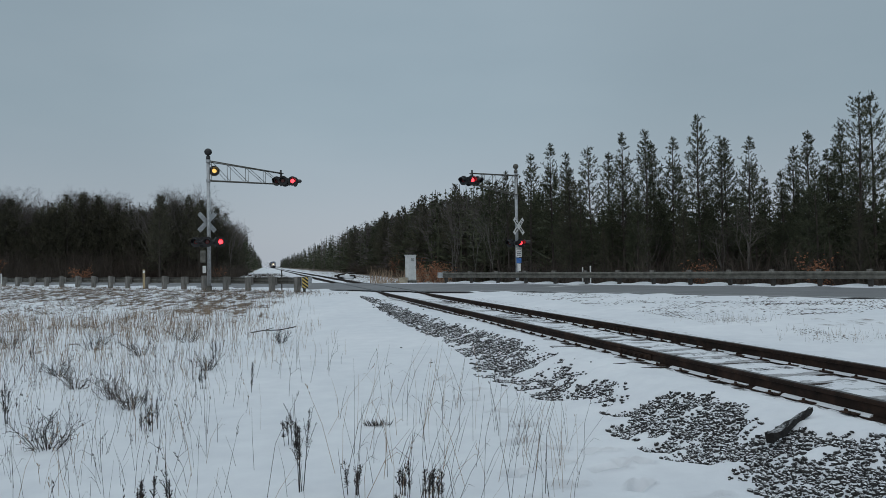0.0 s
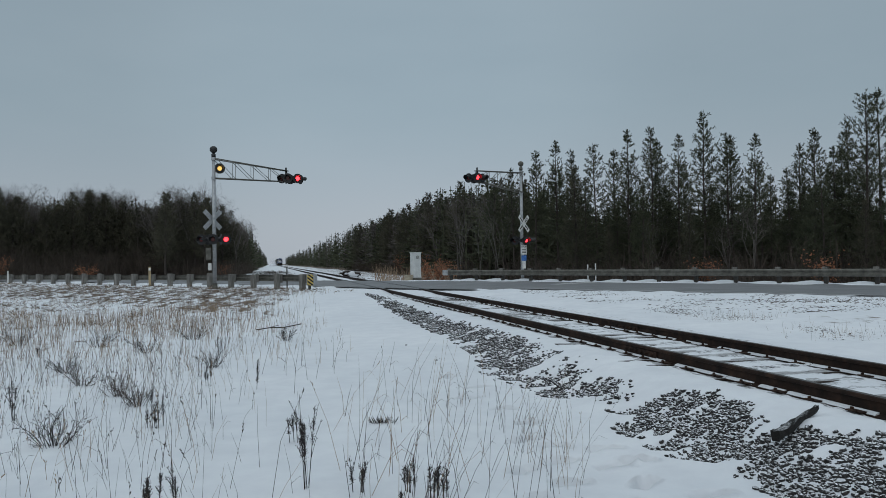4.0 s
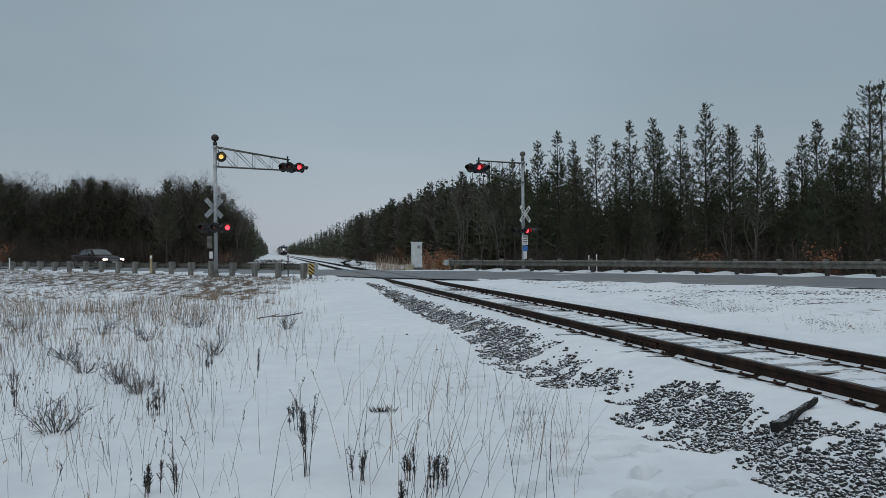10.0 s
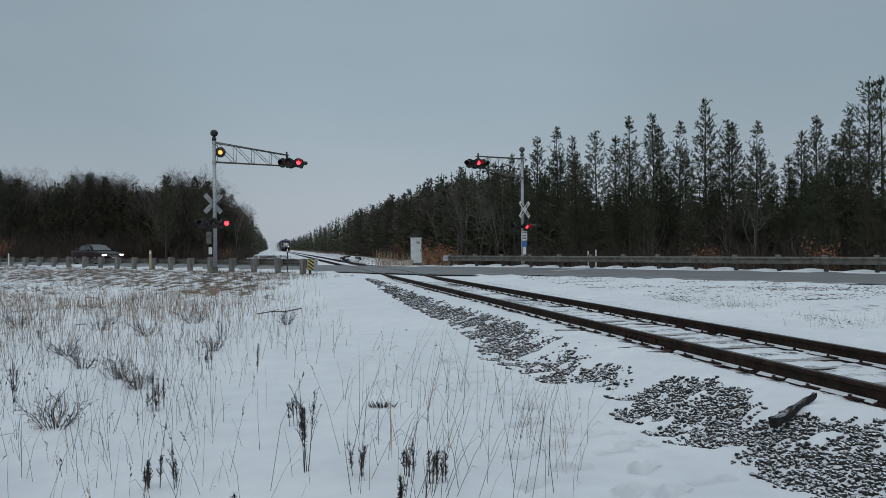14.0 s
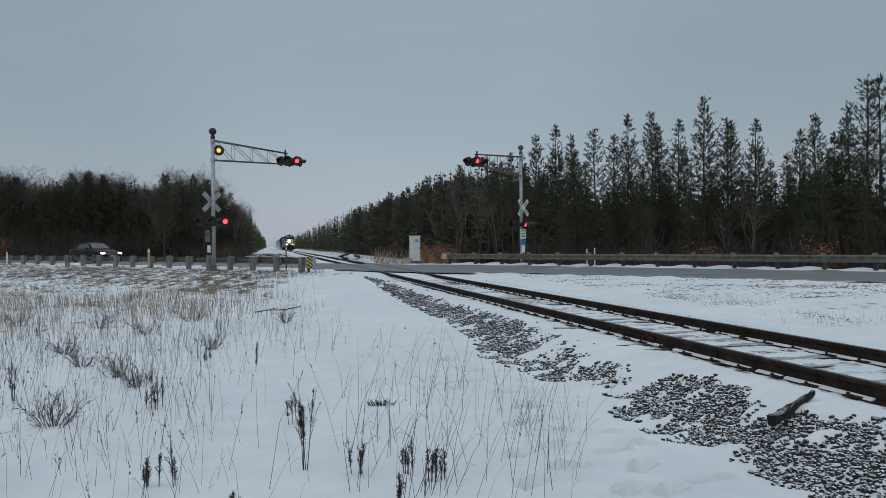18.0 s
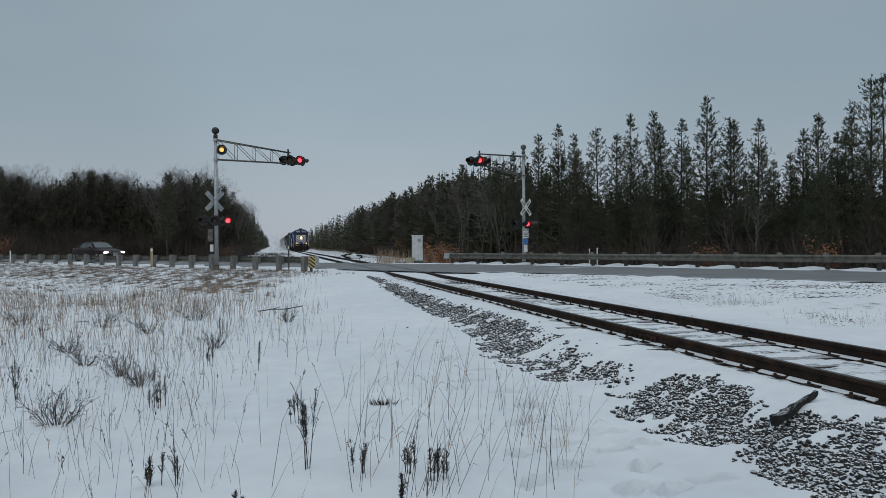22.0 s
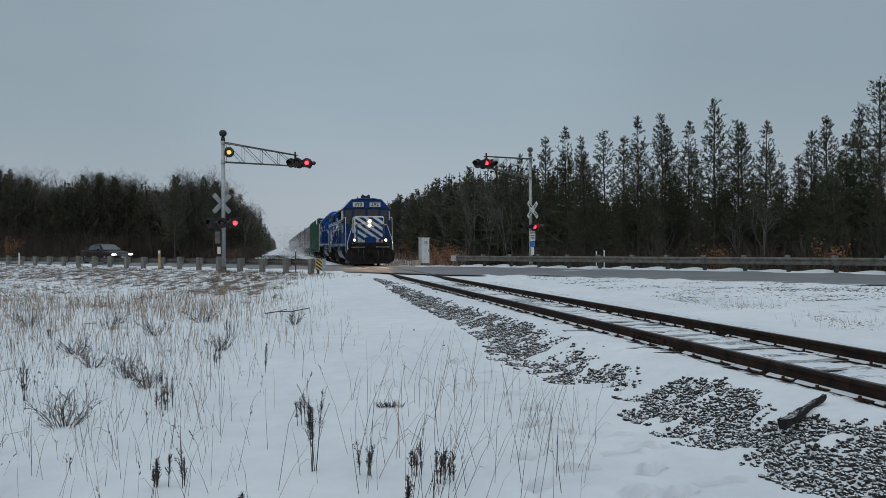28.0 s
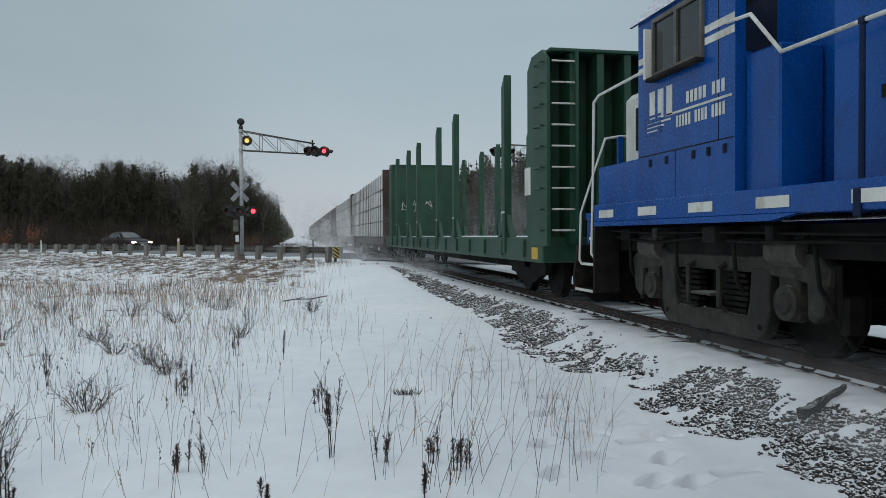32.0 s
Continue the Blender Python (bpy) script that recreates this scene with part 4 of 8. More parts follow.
CABINET = surface("cabinet_paint", (0.62, 0.63, 0.62), (0.52, 0.53, 0.52), (0.70, 0.71, 0.70), 0.5, 0.1, 3, 60, 0.05, 0.001)
relay_cabinet(pose(9.35, 48.8, 0.02, 0, 0, 22))


STAKE_WOOD = surface("fresh_stake_wood", (0.42, 0.33, 0.20), None, None, 0.8, 0, 7, 70, 0.3, 0.003, (1, 1, 0.25))


def delineator(x, y, z, hgt, label, w=0.08, wood=None):
    ob = thing("delineator_post", label, "marker post", at=Matrix.Translation((x, y, z)))
    part("stake", boxes((-w / 2, -0.02, -0.25, w / 2, 0.02, hgt), bevel=0.006), wood or WHITE, ob)
    part("reflector", boxes((-w / 2 + 0.01, -0.026, hgt - 0.2, w / 2 - 0.01, -0.021, hgt - 0.06)), WHITE, ob, "pale reflector")
    return ob


px, py, ph = LEFT_PTS[7]
delineator(px - 0.25, py - 0.4, -0.05, 1.15, "wooden stake beside the guardrail", 0.13, STAKE_WOOD)
px, py, ph = LEFT_PTS[16]
delineator(px - 0.25, py - 0.4, -0.05, 1.0, "thin stake beside the guardrail", 0.08)
delineator(0.78, 37.3, 0.0, 1.2, "slim dark marker post behind the guardrail", 0.06, POST_DARK)
x_, y_, h_ = road_at(22.3, 6.5)
delineator(x_, y_, -0.1, 1.05, "pale marker stake behind the guardrail", 0.06)
delineator(x_ - 0.35, y_ + 0.2, -0.1, 1.0, "pale marker stake behind the guardrail", 0.06)


# ---- ploughed snow behind the far guardrail and a snow-covered pile by the track ----
def snow_bank():
    verts, faces = [], []
    ss = np.arange(-44, 32, 0.25)
    prof = (5.95, 6.05, 6.2, 6.4, 6.6, 6.9, 7.3)
    for s in ss:
        lift = 0.10 + 0.05 * math.sin((s + 0.4) * 2 * math.pi / 1.905) + 0.05 * float(value_noise(np.array([s * 0.9]), np.array([0.5]), 3)[0])
        for j, o in enumerate(prof):
            x, y, h = road_at(s, o)
            up = (0.0, 0.55, 0.9, 1.0, 0.8, 0.4, -0.8)[j] * lift
            verts.append((x, y, -0.01 + up))
    k = len(prof)
    faces = [(i * k + j, i * k + j + 1, (i + 1) * k + j + 1, (i + 1) * k + j) for i in range(len(ss) - 1) for j in range(k - 1)]
    return tagged(sheet("snow_bank", verts, faces, SNOW, None, "", True), "low ploughed snow ridge behind the guardrail", "snow bank", kind="structure")


snow_bank()


def brush_pile():
    ob = thing("brush_pile", "heap of old ties and brush capped with snow", "debris pile", at=Matrix.Translation((8.3, 80.5, -0.3)))
    rng = random.Random(5)
    for i in range(7):
        bm = bmesh.new()
        box(bm, -0.9, -0.11, 0, 0.9, 0.11, 0.18, 0.015, pose(rng.uniform(-0.3, 0.3), rng.uniform(-0.4, 0.4), 0.16 * (i // 2), 0, rng.uniform(-6, 6), rng.uniform(-25, 25)))
        part("old_tie", bm, TIE_WOOD, ob, "weathered old tie")
    bm = bmesh.new()
    box(bm, -0.80, -0.5, 0.10, 0.85, 0.5, 0.56, 0.12, pose(0, 0, 0, 0, 9, 8))
    bmesh.ops.subdivide_edges(bm, edges=bm.edges[:], cuts=3, use_grid_fill=True)
    for v in bm.verts:
        v.co += Vector((noise.noise(v.co * 2.1), noise.noise(v.co * 1.7 + Vector((3, 0, 0))), noise.noise(v.co * 2.6) * 1.1)) * 0.22
    part("snow_cap", bm, SNOW, ob, "rounded cap of snow", False)
    return ob


brush_pile()


# ---- trees ----
NEEDLES = surface("pine_needles", (0.060, 0.066, 0.040), (0.034, 0.038, 0.025), (0.100, 0.104, 0.062), 0.8, 0, 0.9, 9, 0.0, 0.001, None, 0.2)
NEEDLES_B = surface("dull_pine_needles", (0.070, 0.067, 0.046), (0.042, 0.040, 0.030), (0.112, 0.104, 0.070), 0.8, 0, 0.9, 9, 0.0, 0.001, None, 0.2)
BARK = surface("pine_bark", (0.050, 0.040, 0.033), (0.026, 0.021, 0.018), (0.085, 0.068, 0.055), 0.9, 0, 3, 30, 0.4, 0.02, (1, 1, 0.3))
TWIG = surface("bare_twigs", (0.095, 0.082, 0.074), (0.060, 0.052, 0.047), (0.14, 0.122, 0.110), 0.9, 0, 2, 20, 0.1, 0.005)
BIRCH = surface("pale_bark", (0.115, 0.105, 0.095), (0.07, 0.065, 0.06), (0.17, 0.16, 0.148), 0.85, 0, 3, 20, 0.1, 0.005)
RUST_LEAF = surface("dead_oak_leaves", (0.24, 0.095, 0.045), (0.14, 0.055, 0.028), (0.34, 0.155, 0.08), 0.85, 0, 2, 15, 0.0, 0.001)
BRUSH = surface("brown_brush", (0.056, 0.042, 0.032), (0.030, 0.023, 0.018), (0.092, 0.070, 0.053), 0.9, 0, 1.0, 15, 0.0, 0.001)


class Soup:
    """Vertices and faces gathered for one mesh."""

    def __init__(self):
        self.v, self.f = [], []

    def blade(self, p, d, side, length, width):
        k = len(self.v)
        m = p + d * (length * 0.45)
        self.v += [tuple(p), tuple(m + side * width), tuple(p + d * length), tuple(m - side * width)]
        self.f.append((k, k + 1, k + 2, k + 3))

    def limb(self, p, q, r0, r1, seg=4):
        d = (q - p).normalized()
        a = d.orthogonal().normalized()
        b = d.cross(a)
        k = len(self.v)
        for c, r in ((p, r0), (q, r1)):
            for i in range(seg):
                t = 2 * math.pi * i / seg
                self.v.append(tuple(c + (a * math.cos(t) + b * math.sin(t)) * r))
        self.f += [(k + i, k + (i + 1) % seg, k + seg + (i + 1) % seg, k + seg + i) for i in range(seg)]

    def mesh(self, name, material):
        me = bpy.data.meshes.new(name)
        me.from_pydata(self.v, [], self.f)
        me.materials.append(material)
        me.update()
        return me


def some_dir(rng):
    while True:
        d = Vector((rng.uniform(-1, 1), rng.uniform(-1, 1), rng.uniform(-1, 1)))
        if 0.05 < d.length < 1:
            return d.normalized()


def pine_meshes(seed, height, bare, spread, lean=0.02, sparse=1.0, needle=None, coarse=1.0, gap=1.0):
    """Trunk and crown of one pine: a bare lower stem with dead snags, whorls of limbs, tufts of needles."""
    rng = random.Random(seed)
    trunk, crown = Soup(), Soup()
    pts = []
    off = Vector((0, 0, 0))
    n = 9
    for i in range(n + 1):
        t = i / n
        pts.append(Vector((off.x, off.y, height * t - 0.3)))
        off += Vector((rng.uniform(-1, 1), rng.uniform(-1, 1), 0)) * lean * height / n
    r_base = (0.055 + height * 0.0085) * (0.62 if gap > 1 else 1.0)
    for i in range(n):
        trunk.limb(pts[i], pts[i + 1], r_base * (1 - i / n) ** 0.8 + 0.012, r_base * (1 - (i + 1) / n) ** 0.8 + 0.012, 7)

    def spine(z):
        t = min(max((z + 0.3) / height, 0), 0.999) * n
        i = int(t)
        return pts[i].lerp(pts[i + 1], t - i)

    z = 1.2
    while z < height * bare:
        a = rng.uniform(0, 6.28)
        d = Vector((math.cos(a), math.sin(a), rng.uniform(-0.25, 0.15)))
        p = spine(z)
        q = p + d * rng.uniform(0.3, 1.2)
        trunk.limb(p, q, 0.018, 0.006, 3)
        trunk.limb(q.lerp(p, 0.4), q + some_dir(rng) * 0.35, 0.008, 0.004, 3)
        z += rng.uniform(0.15, 0.45)
    def sprig(p, q, n):
        """Needles bristling forward along a twig."""
        d = (q - p).normalized()
        for j in range(n):
            c = p.lerp(q, (j + rng.random()) / n)
            e = (d * 0.9 + some_dir(rng) * 0.75 + Vector((0, 0, 0.22))).normalized()
            side = e.cross(some_dir(rng))
            if side.length > 0.1:
                crown.blade(c, e, side.normalized(), rng.uniform(0.10, 0.20) * coarse ** 0.6, rng.uniform(0.012, 0.024) * coarse)

    z = height * bare
    while z < height - 0.4:
        t = (z - height * bare) / (height * (1 - bare))
        reach = spread * min(1.0, 0.6 + 1.6 * t) * (1 - t) ** 0.85 + 0.10
        turn = rng.uniform(0, 6.28)
        count = rng.choice((5, 6, 6, 7)) if t < 0.75 else rng.choice((4, 5))
        for k in range(count):
            if rng.random() > sparse:
                continue
            a = turn + 6.28 * k / count + rng.uniform(-0.45, 0.45)
            length = reach * rng.uniform(0.5, 1.15)
            up = -0.05 + 1.0 * t + rng.uniform(-0.15, 0.2)
            d = Vector((math.cos(a), math.sin(a), up)).normalized()
            p = spine(z + rng.uniform(-0.12, 0.12))
            m = p + d * length * 0.55
            q = m + (d + Vector((0, 0, 0.45))).normalized() * length * 0.5
            trunk.limb(p, m, 0.018 * (1.1 - t) + 0.004, 0.008, 3)
            sprig(p.lerp(m, 0.35), m, max(2, int(length * 9 / coarse)))
            sprig(m, q, max(3, int(length * 15 / coarse)))
            for u in range(2 + int(length * 3.2)):
                f = rng.uniform(0.25, 1.0)
                c = p.lerp(m, f / 0.55) if f < 0.55 else m.lerp(q, (f - 0.55) / 0.45)
                w = (d * 0.8 + some_dir(rng) * 0.8 + Vector((0, 0, 0.25))).normalized()
                sprig(c, c + w * rng.uniform(0.16, 0.42) * (0.5 + 0.5 * length), max(3, int(10 / coarse)))
        z += rng.uniform(0.20, 0.36) * (gap if t < 0.8 else 1.0)
    top = spine(height - 0.5)
    for u in range(30):
        e = (Vector((0, 0, 1.6)) + some_dir(rng) * 0.8).normalized()
        crown.blade(top + Vector((rng.uniform(-0.04, 0.04), rng.uniform(-0.04, 0.04), rng.uniform(-0.5, 0.40))), e, e.orthogonal().normalized(), rng.uniform(0.12, 0.24), 0.020)
    return trunk.mesh("trunk", BARK), crown.mesh("crown", needle or NEEDLES)


def bare_meshes(seed, height, spread, bark=None, fork=5, girth=0.8, thin=(0.5, 0.62)):
    """Trunk and crown of a leafless broadleaf tree."""
    rng = random.Random(seed)
    trunk, crown = Soup(), Soup()

    def grow_limb(p, d, length, r, depth, soup):
        q = p + d * length
        mid = p.lerp(q, 0.5) + some_dir(rng) * length * 0.06
        soup.limb(p, mid, r, r * 0.85, 4 if depth < 3 else 3)
        soup.limb(mid, q, r * 0.85, r * 0.68, 4 if depth < 3 else 3)
        if depth >= fork:
            return
        for k in range(rng.choice((2, 3, 3)) if depth else 4):
            e = (d + some_dir(rng) * (0.55 + 0.12 * depth) * spread + Vector((0, 0, 0.18))).normalized()
            start = q if k else mid.lerp(q, 0.6)
            grow_limb(start, e, length * rng.uniform(0.55, 0.82), r * rng.uniform(*thin), depth + 1, crown)

    grow_limb(Vector((0, 0, -0.3)), Vector((rng.uniform(-0.06, 0.06), rng.uniform(-0.06, 0.06), 1)).normalized(), height * 0.36, girth * (0.05 + height * 0.008), 0, trunk)
    return trunk.mesh("trunk", bark or BARK), crown.mesh("crown", bark or TWIG)


PINES = []
for seed, hgt, bare, spread, sparse, needle in ((1, 11.0, 0.18, 2.05, 1.0, NEEDLES), (2, 12.0, 0.24, 1.9, 0.95, NEEDLES), (3, 9.6, 0.10, 2.1, 1.0, NEEDLES_B),
                                                (4, 10.4, 0.34, 1.45, 0.7, NEEDLES), (5, 11.4, 0.16, 2.3, 1.0, NEEDLES_B), (6, 8.2, 0.06, 2.0, 1.0, NEEDLES)):
    PINES.append((hgt, pine_meshes(seed, hgt, bare, spread, 0.02, sparse, needle)))
# slim, open-crowned pines on long bare stems, with light showing between their limbs
SLIM = []
for seed, hgt, bare, spread, sparse, gap in ((61, 11.0, 0.24, 2.1, 0.95, 1.15), (62, 11.5, 0.30, 1.9, 0.9, 1.25), (63, 10.5, 0.26, 2.3, 0.9, 1.35), (64, 11.0, 0.32, 1.9, 0.9, 1.1), (65, 10.8, 0.20, 2.9, 0.8, 1.7)):
    SLIM.append((hgt, pine_meshes(seed, hgt, bare, spread, 0.035, sparse, NEEDLES, 1.0, gap)))
BARES = [(9.5, bare_meshes(21, 9.5, 1.0)), (8.5, bare_meshes(22, 8.5, 1.15)), (10.5, bare_meshes(23, 10.5, 0.9)), (6.0, bare_meshes(24, 6.0, 0.55, BIRCH, 4, 0.32))]

FAR_PINES = []
for seed, hgt, bare, spread, sparse, needle in ((11, 10.0, 0.22, 2.4, 1.0, NEEDLES_B), (12, 11.0, 0.30, 2.1, 0.9, NEEDLES_B), (13, 9.0, 0.16, 2.4, 1.0, NEEDLES_B), (14, 10.5, 0.26, 2.6, 0.95, NEEDLES_B)):
    FAR_PINES.append((hgt, pine_meshes(seed, hgt, bare, spread, 0.02, sparse, needle, 1.7)))


def true_height(meshes):
    return max(v.co.z for me in meshes for v in me.vertices)


DOMES = [(true_height(ms), ms) for ms in (bare_meshes(31, 10.5, 1.05, None, 7, 0.75, (0.60, 0.70)), bare_meshes(32, 10.0, 1.15, None, 7, 0.75, (0.60, 0.70)), bare_meshes(33, 10.2, 1.0, None, 7, 0.75, (0.58, 0.70)))]
BARES = [(true_height(ms), ms) for h, ms in BARES]
PINES = [(true_height(ms), ms) for h, ms in PINES]
SLIM = [(true_height(ms), ms) for h, ms in SLIM]
FAR_PINES = [(true_height(ms), ms) for h, ms in FAR_PINES]


def plant(kind, x, y, height, rng, tilt=2.0, group="trees at the woods' edge"):
    """Places one tree as a thing of its own."""
    base, meshes = kind
    pine = kind in PINES or kind in FAR_PINES or kind in SLIM
    name = "pine_tree" if pine else "bare_tree"
    label = "tall dark green pine with a bare lower trunk" if pine else "leafless grey broadleaf tree at the woods' edge"
    if kind is BARES[3]:
        label = "slender pale-barked sapling without leaves"
    ob = thing(name, label, "tree", group, Matrix.Translation((x, y, gz(x, y) - 0.1)) @ pose(0, 0, 0, rng.uniform(-tilt, tilt), rng.uniform(-tilt, tilt), rng.uniform(0, 360)))
    k = height / base
    ob.scale = (k, k, k)
    for me in meshes:
        new(me.name.split(".")[0], me).parent = ob
    return ob


# the tallest pines above the guardrail: x, y, height
TALL = [(17.4, 47.9, 9.0), (18.9, 47.4, 9.6), (20.6, 48.5, 9.3), (20.5, 44.8, 9.1), (22.7, 46.9, 9.1), (21.7, 43.0, 9.7), (22.9, 41.9, 9.7), (25.2, 44.9, 9.5),
        (24.1, 41.0, 9.0), (24.3, 38.7, 10.1), (25.4, 38.0, 8.8), (27.1, 40.0, 8.8), (25.6, 35.8, 8.3), (28.5, 35.9, 7.8), (27.5, 33.6, 8.3), (28.0, 32.8, 7.2),
        (29.8, 33.7, 8.8), (28.1, 30.8, 9.7), (29.2, 31.0, 9.9), (30.8, 29.0, 9.6), (32.0, 27.5, 9.9), (16.3, 53.4, 7.8), (17.3, 51.8, 8.3)]


def woods():
    rng = random.Random(7)
    for i, (x, y, h) in enumerate(TALL):
        kind = SLIM[(0, 1, 3, 2, 0, 1, 3)[i % 7]]
        if i in (17, 18, 20):
            kind = SLIM[4]
        plant(kind, x, y, h + 0.2, rng, 1.8)
    # right of the track, beyond the far guardrail
    s = -34.0
    while s < 30:
        for row, o in enumerate((12.0, 14.5, 17.2, 20.0)):
            ss, oo = s + rng.uniform(-1.0, 1.0), o + rng.uniform(-1.0, 1.0)
            x, y, h = road_at(ss, oo)
            if x < 16.5:
                continue
            if x < 0.43 * y:
                plant(PINES[rng.choice((0, 2, 4, 5, 5, 2))] if rng.random() < 0.9 else rng.choice(BARES[:3]), x, y, rng.uniform(6.6, 8.4), rng)
            elif rng.random() < 0.62:
                plant(rng.choice(SLIM[:4]), x, y, rng.uniform(5.6, 7.9), rng, 2.5)
            elif rng.random() < 0.8:
                plant(PINES[rng.choice((0, 2, 4, 5, 5, 2))], x, y, rng.uniform(3.6, 6.3), rng)
            else:
                plant(rng.choice(BARES[:3]), x, y, rng.uniform(3.5, 6.2), rng)
        s += 2.0
    for x, y, h in ((15.6, 50.5, 5.2), (15.0, 53.0, 5.0), (14.4, 56.5, 5.6), (21.8, 40.0, 4.4)):
        plant(BARES[3], x, y, h, rng)
    # along the right of the track
    y = 57.0
    while y < 150:
        for row, x in enumerate((17.6, 20.2, 23.0)):
            if rng.random() < 0.08:
                continue
            hg = rng.uniform(8.2, 9.8) if y > 63 else rng.uniform(7.4, 8.4)
            plant(rng.choice(FAR_PINES) if rng.random() < 0.82 else rng.choice(BARES[:3]), x + rng.uniform(-0.8, 0.8), y + rng.uniform(-1, 1), hg, rng)
        y += 2.7
    # left of the track, beyond the road
    y = 84.0
    while y < 150:
        for row, x in enumerate((-4.9, -7.6, -11.0)):
            if rng.random() < 0.08 or (y < 92 and row == 0):
                continue
            plant(rng.choice(FAR_PINES) if rng.random() < 0.7 else rng.choice(BARES[:3]), x + rng.uniform(-0.9, 0.9), y + rng.uniform(-1, 1), rng.uniform(8.2, 10.0) if row else rng.uniform(7.0, 9.2), rng)
        y += 2.8
    for i in range(46):
        x = -8.5 - i * 0.62
        for row in range(3):
            top = 9.5 + 1.0 * math.sin(x * 0.55) + 0.35 * float(smooth(-17, -26, x)) + rng.uniform(-0.7, 0.5)
            bare = rng.random() < (0.15, 0.5, 0.85)[row]
            plant(rng.choice(DOMES if row else BARES[:3]) if bare else rng.choice(FAR_PINES), x + rng.uniform(-0.8, 0.8), 95.0 + 4.0 * row - 0.25 * abs(x + 18) + rng.uniform(-1.5, 1.5), top + (1.3 if bare else -0.1 - 0.6 * row), rng)


woods()


def far_woods():
    """The deep woods behind and the tree lines that run to the horizon, one mesh each."""
    rng = random.Random(9)

    def rough_tree(soup, x, y, hgt, conifer, dense=1.0):
        z = gz(x, y) if math.hypot(x, y) < 120 else -0.3
        base = Vector((x, y, z))
        soup.limb(base, base + Vector((rng.uniform(-0.2, 0.2), rng.uniform(-0.2, 0.2), hgt)), 0.10, 0.03, 3)
        k = int((84 if conifer else 46) * dense)
        for i in range(k):
            t = rng.uniform(0.04, 1.0)
            a = rng.uniform(0, 6.28)
            w = (1.6 * (1 - t) + 0.25) if conifer else 1.5 * math.sin(min(1, t * 1.1) * 2.7)
            d = Vector((math.cos(a), math.sin(a), rng.uniform(-0.2, 0.6))).normalized()
            p = base + Vector((0, 0, hgt * t * 0.97))
            side = d.cross(some_dir(rng)).normalized()
            soup.blade(p + d * w * 0.15, d, side, max(0.35, w * rng.uniform(0.6, 1.1)), (0.13 if conifer else 0.05) * rng.uniform(0.6, 1.2))

    lines = {"pine": Soup(), "bare": Soup()}
    for side in (-1, 1):
        y = 150.0
        while y < 900:
            for x in ((-5.2, -8.5, -12, -17) if side < 0 else (17.6, 21, 25)):
                con = rng.random() < 0.65
                rough_tree(lines["pine" if con else "bare"], x + rng.uniform(-1.2, 1.2), y + rng.uniform(-1.5, 1.5), rng.uniform(8.0, 10.0), con)
            y += 3.0 if y < 300 else 7.0
    # depth of the near woods
    for i in range(520):
        x, y, h = road_at(rng.uniform(-36, 30), rng.uniform(20, 44))
        if x > 18:
            rough_tree(lines["pine"], x, y, rng.uniform(3.8, 6.4) if x > 0.43 * y else rng.uniform(5.5, 8.2), True)
    for i in range(520):
        x, y = rng.uniform(20, 42), rng.uniform(50, 150)
        rough_tree(lines["pine"], x, y, rng.uniform(6.5, 9.0) * (0.74 if x > 0.42 * y else 1.0), True)
    for i in range(620):
        x = rng.uniform(-46, -8)
        rough_tree(lines["pine" if rng.random() < 0.5 else "bare"], x, rng.uniform(99, 122) - 0.2 * abs(x + 18), rng.uniform(8.0, 10.2), True)
    for i in range(420):
        rough_tree(lines["pine" if rng.random() < 0.75 else "bare"], rng.uniform(16.8, 22), rng.uniform(58, 175), rng.uniform(6.5, 9.4), rng.random() < 0.7, 1.3)
    for i in range(160):
        rough_tree(lines["pine"], rng.uniform(-22, -9), rng.uniform(100, 150), rng.uniform(6, 8.5), True)
    for k, nm, mt in (("pine", "distant_pine_woods", NEEDLES), ("bare", "distant_bare_woods", TWIG)):
        ob = new(nm, lines[k].mesh(nm, mt))
        tagged(ob, "dense dark woods in winter along the railway", "woods", kind="stuff")


far_woods()


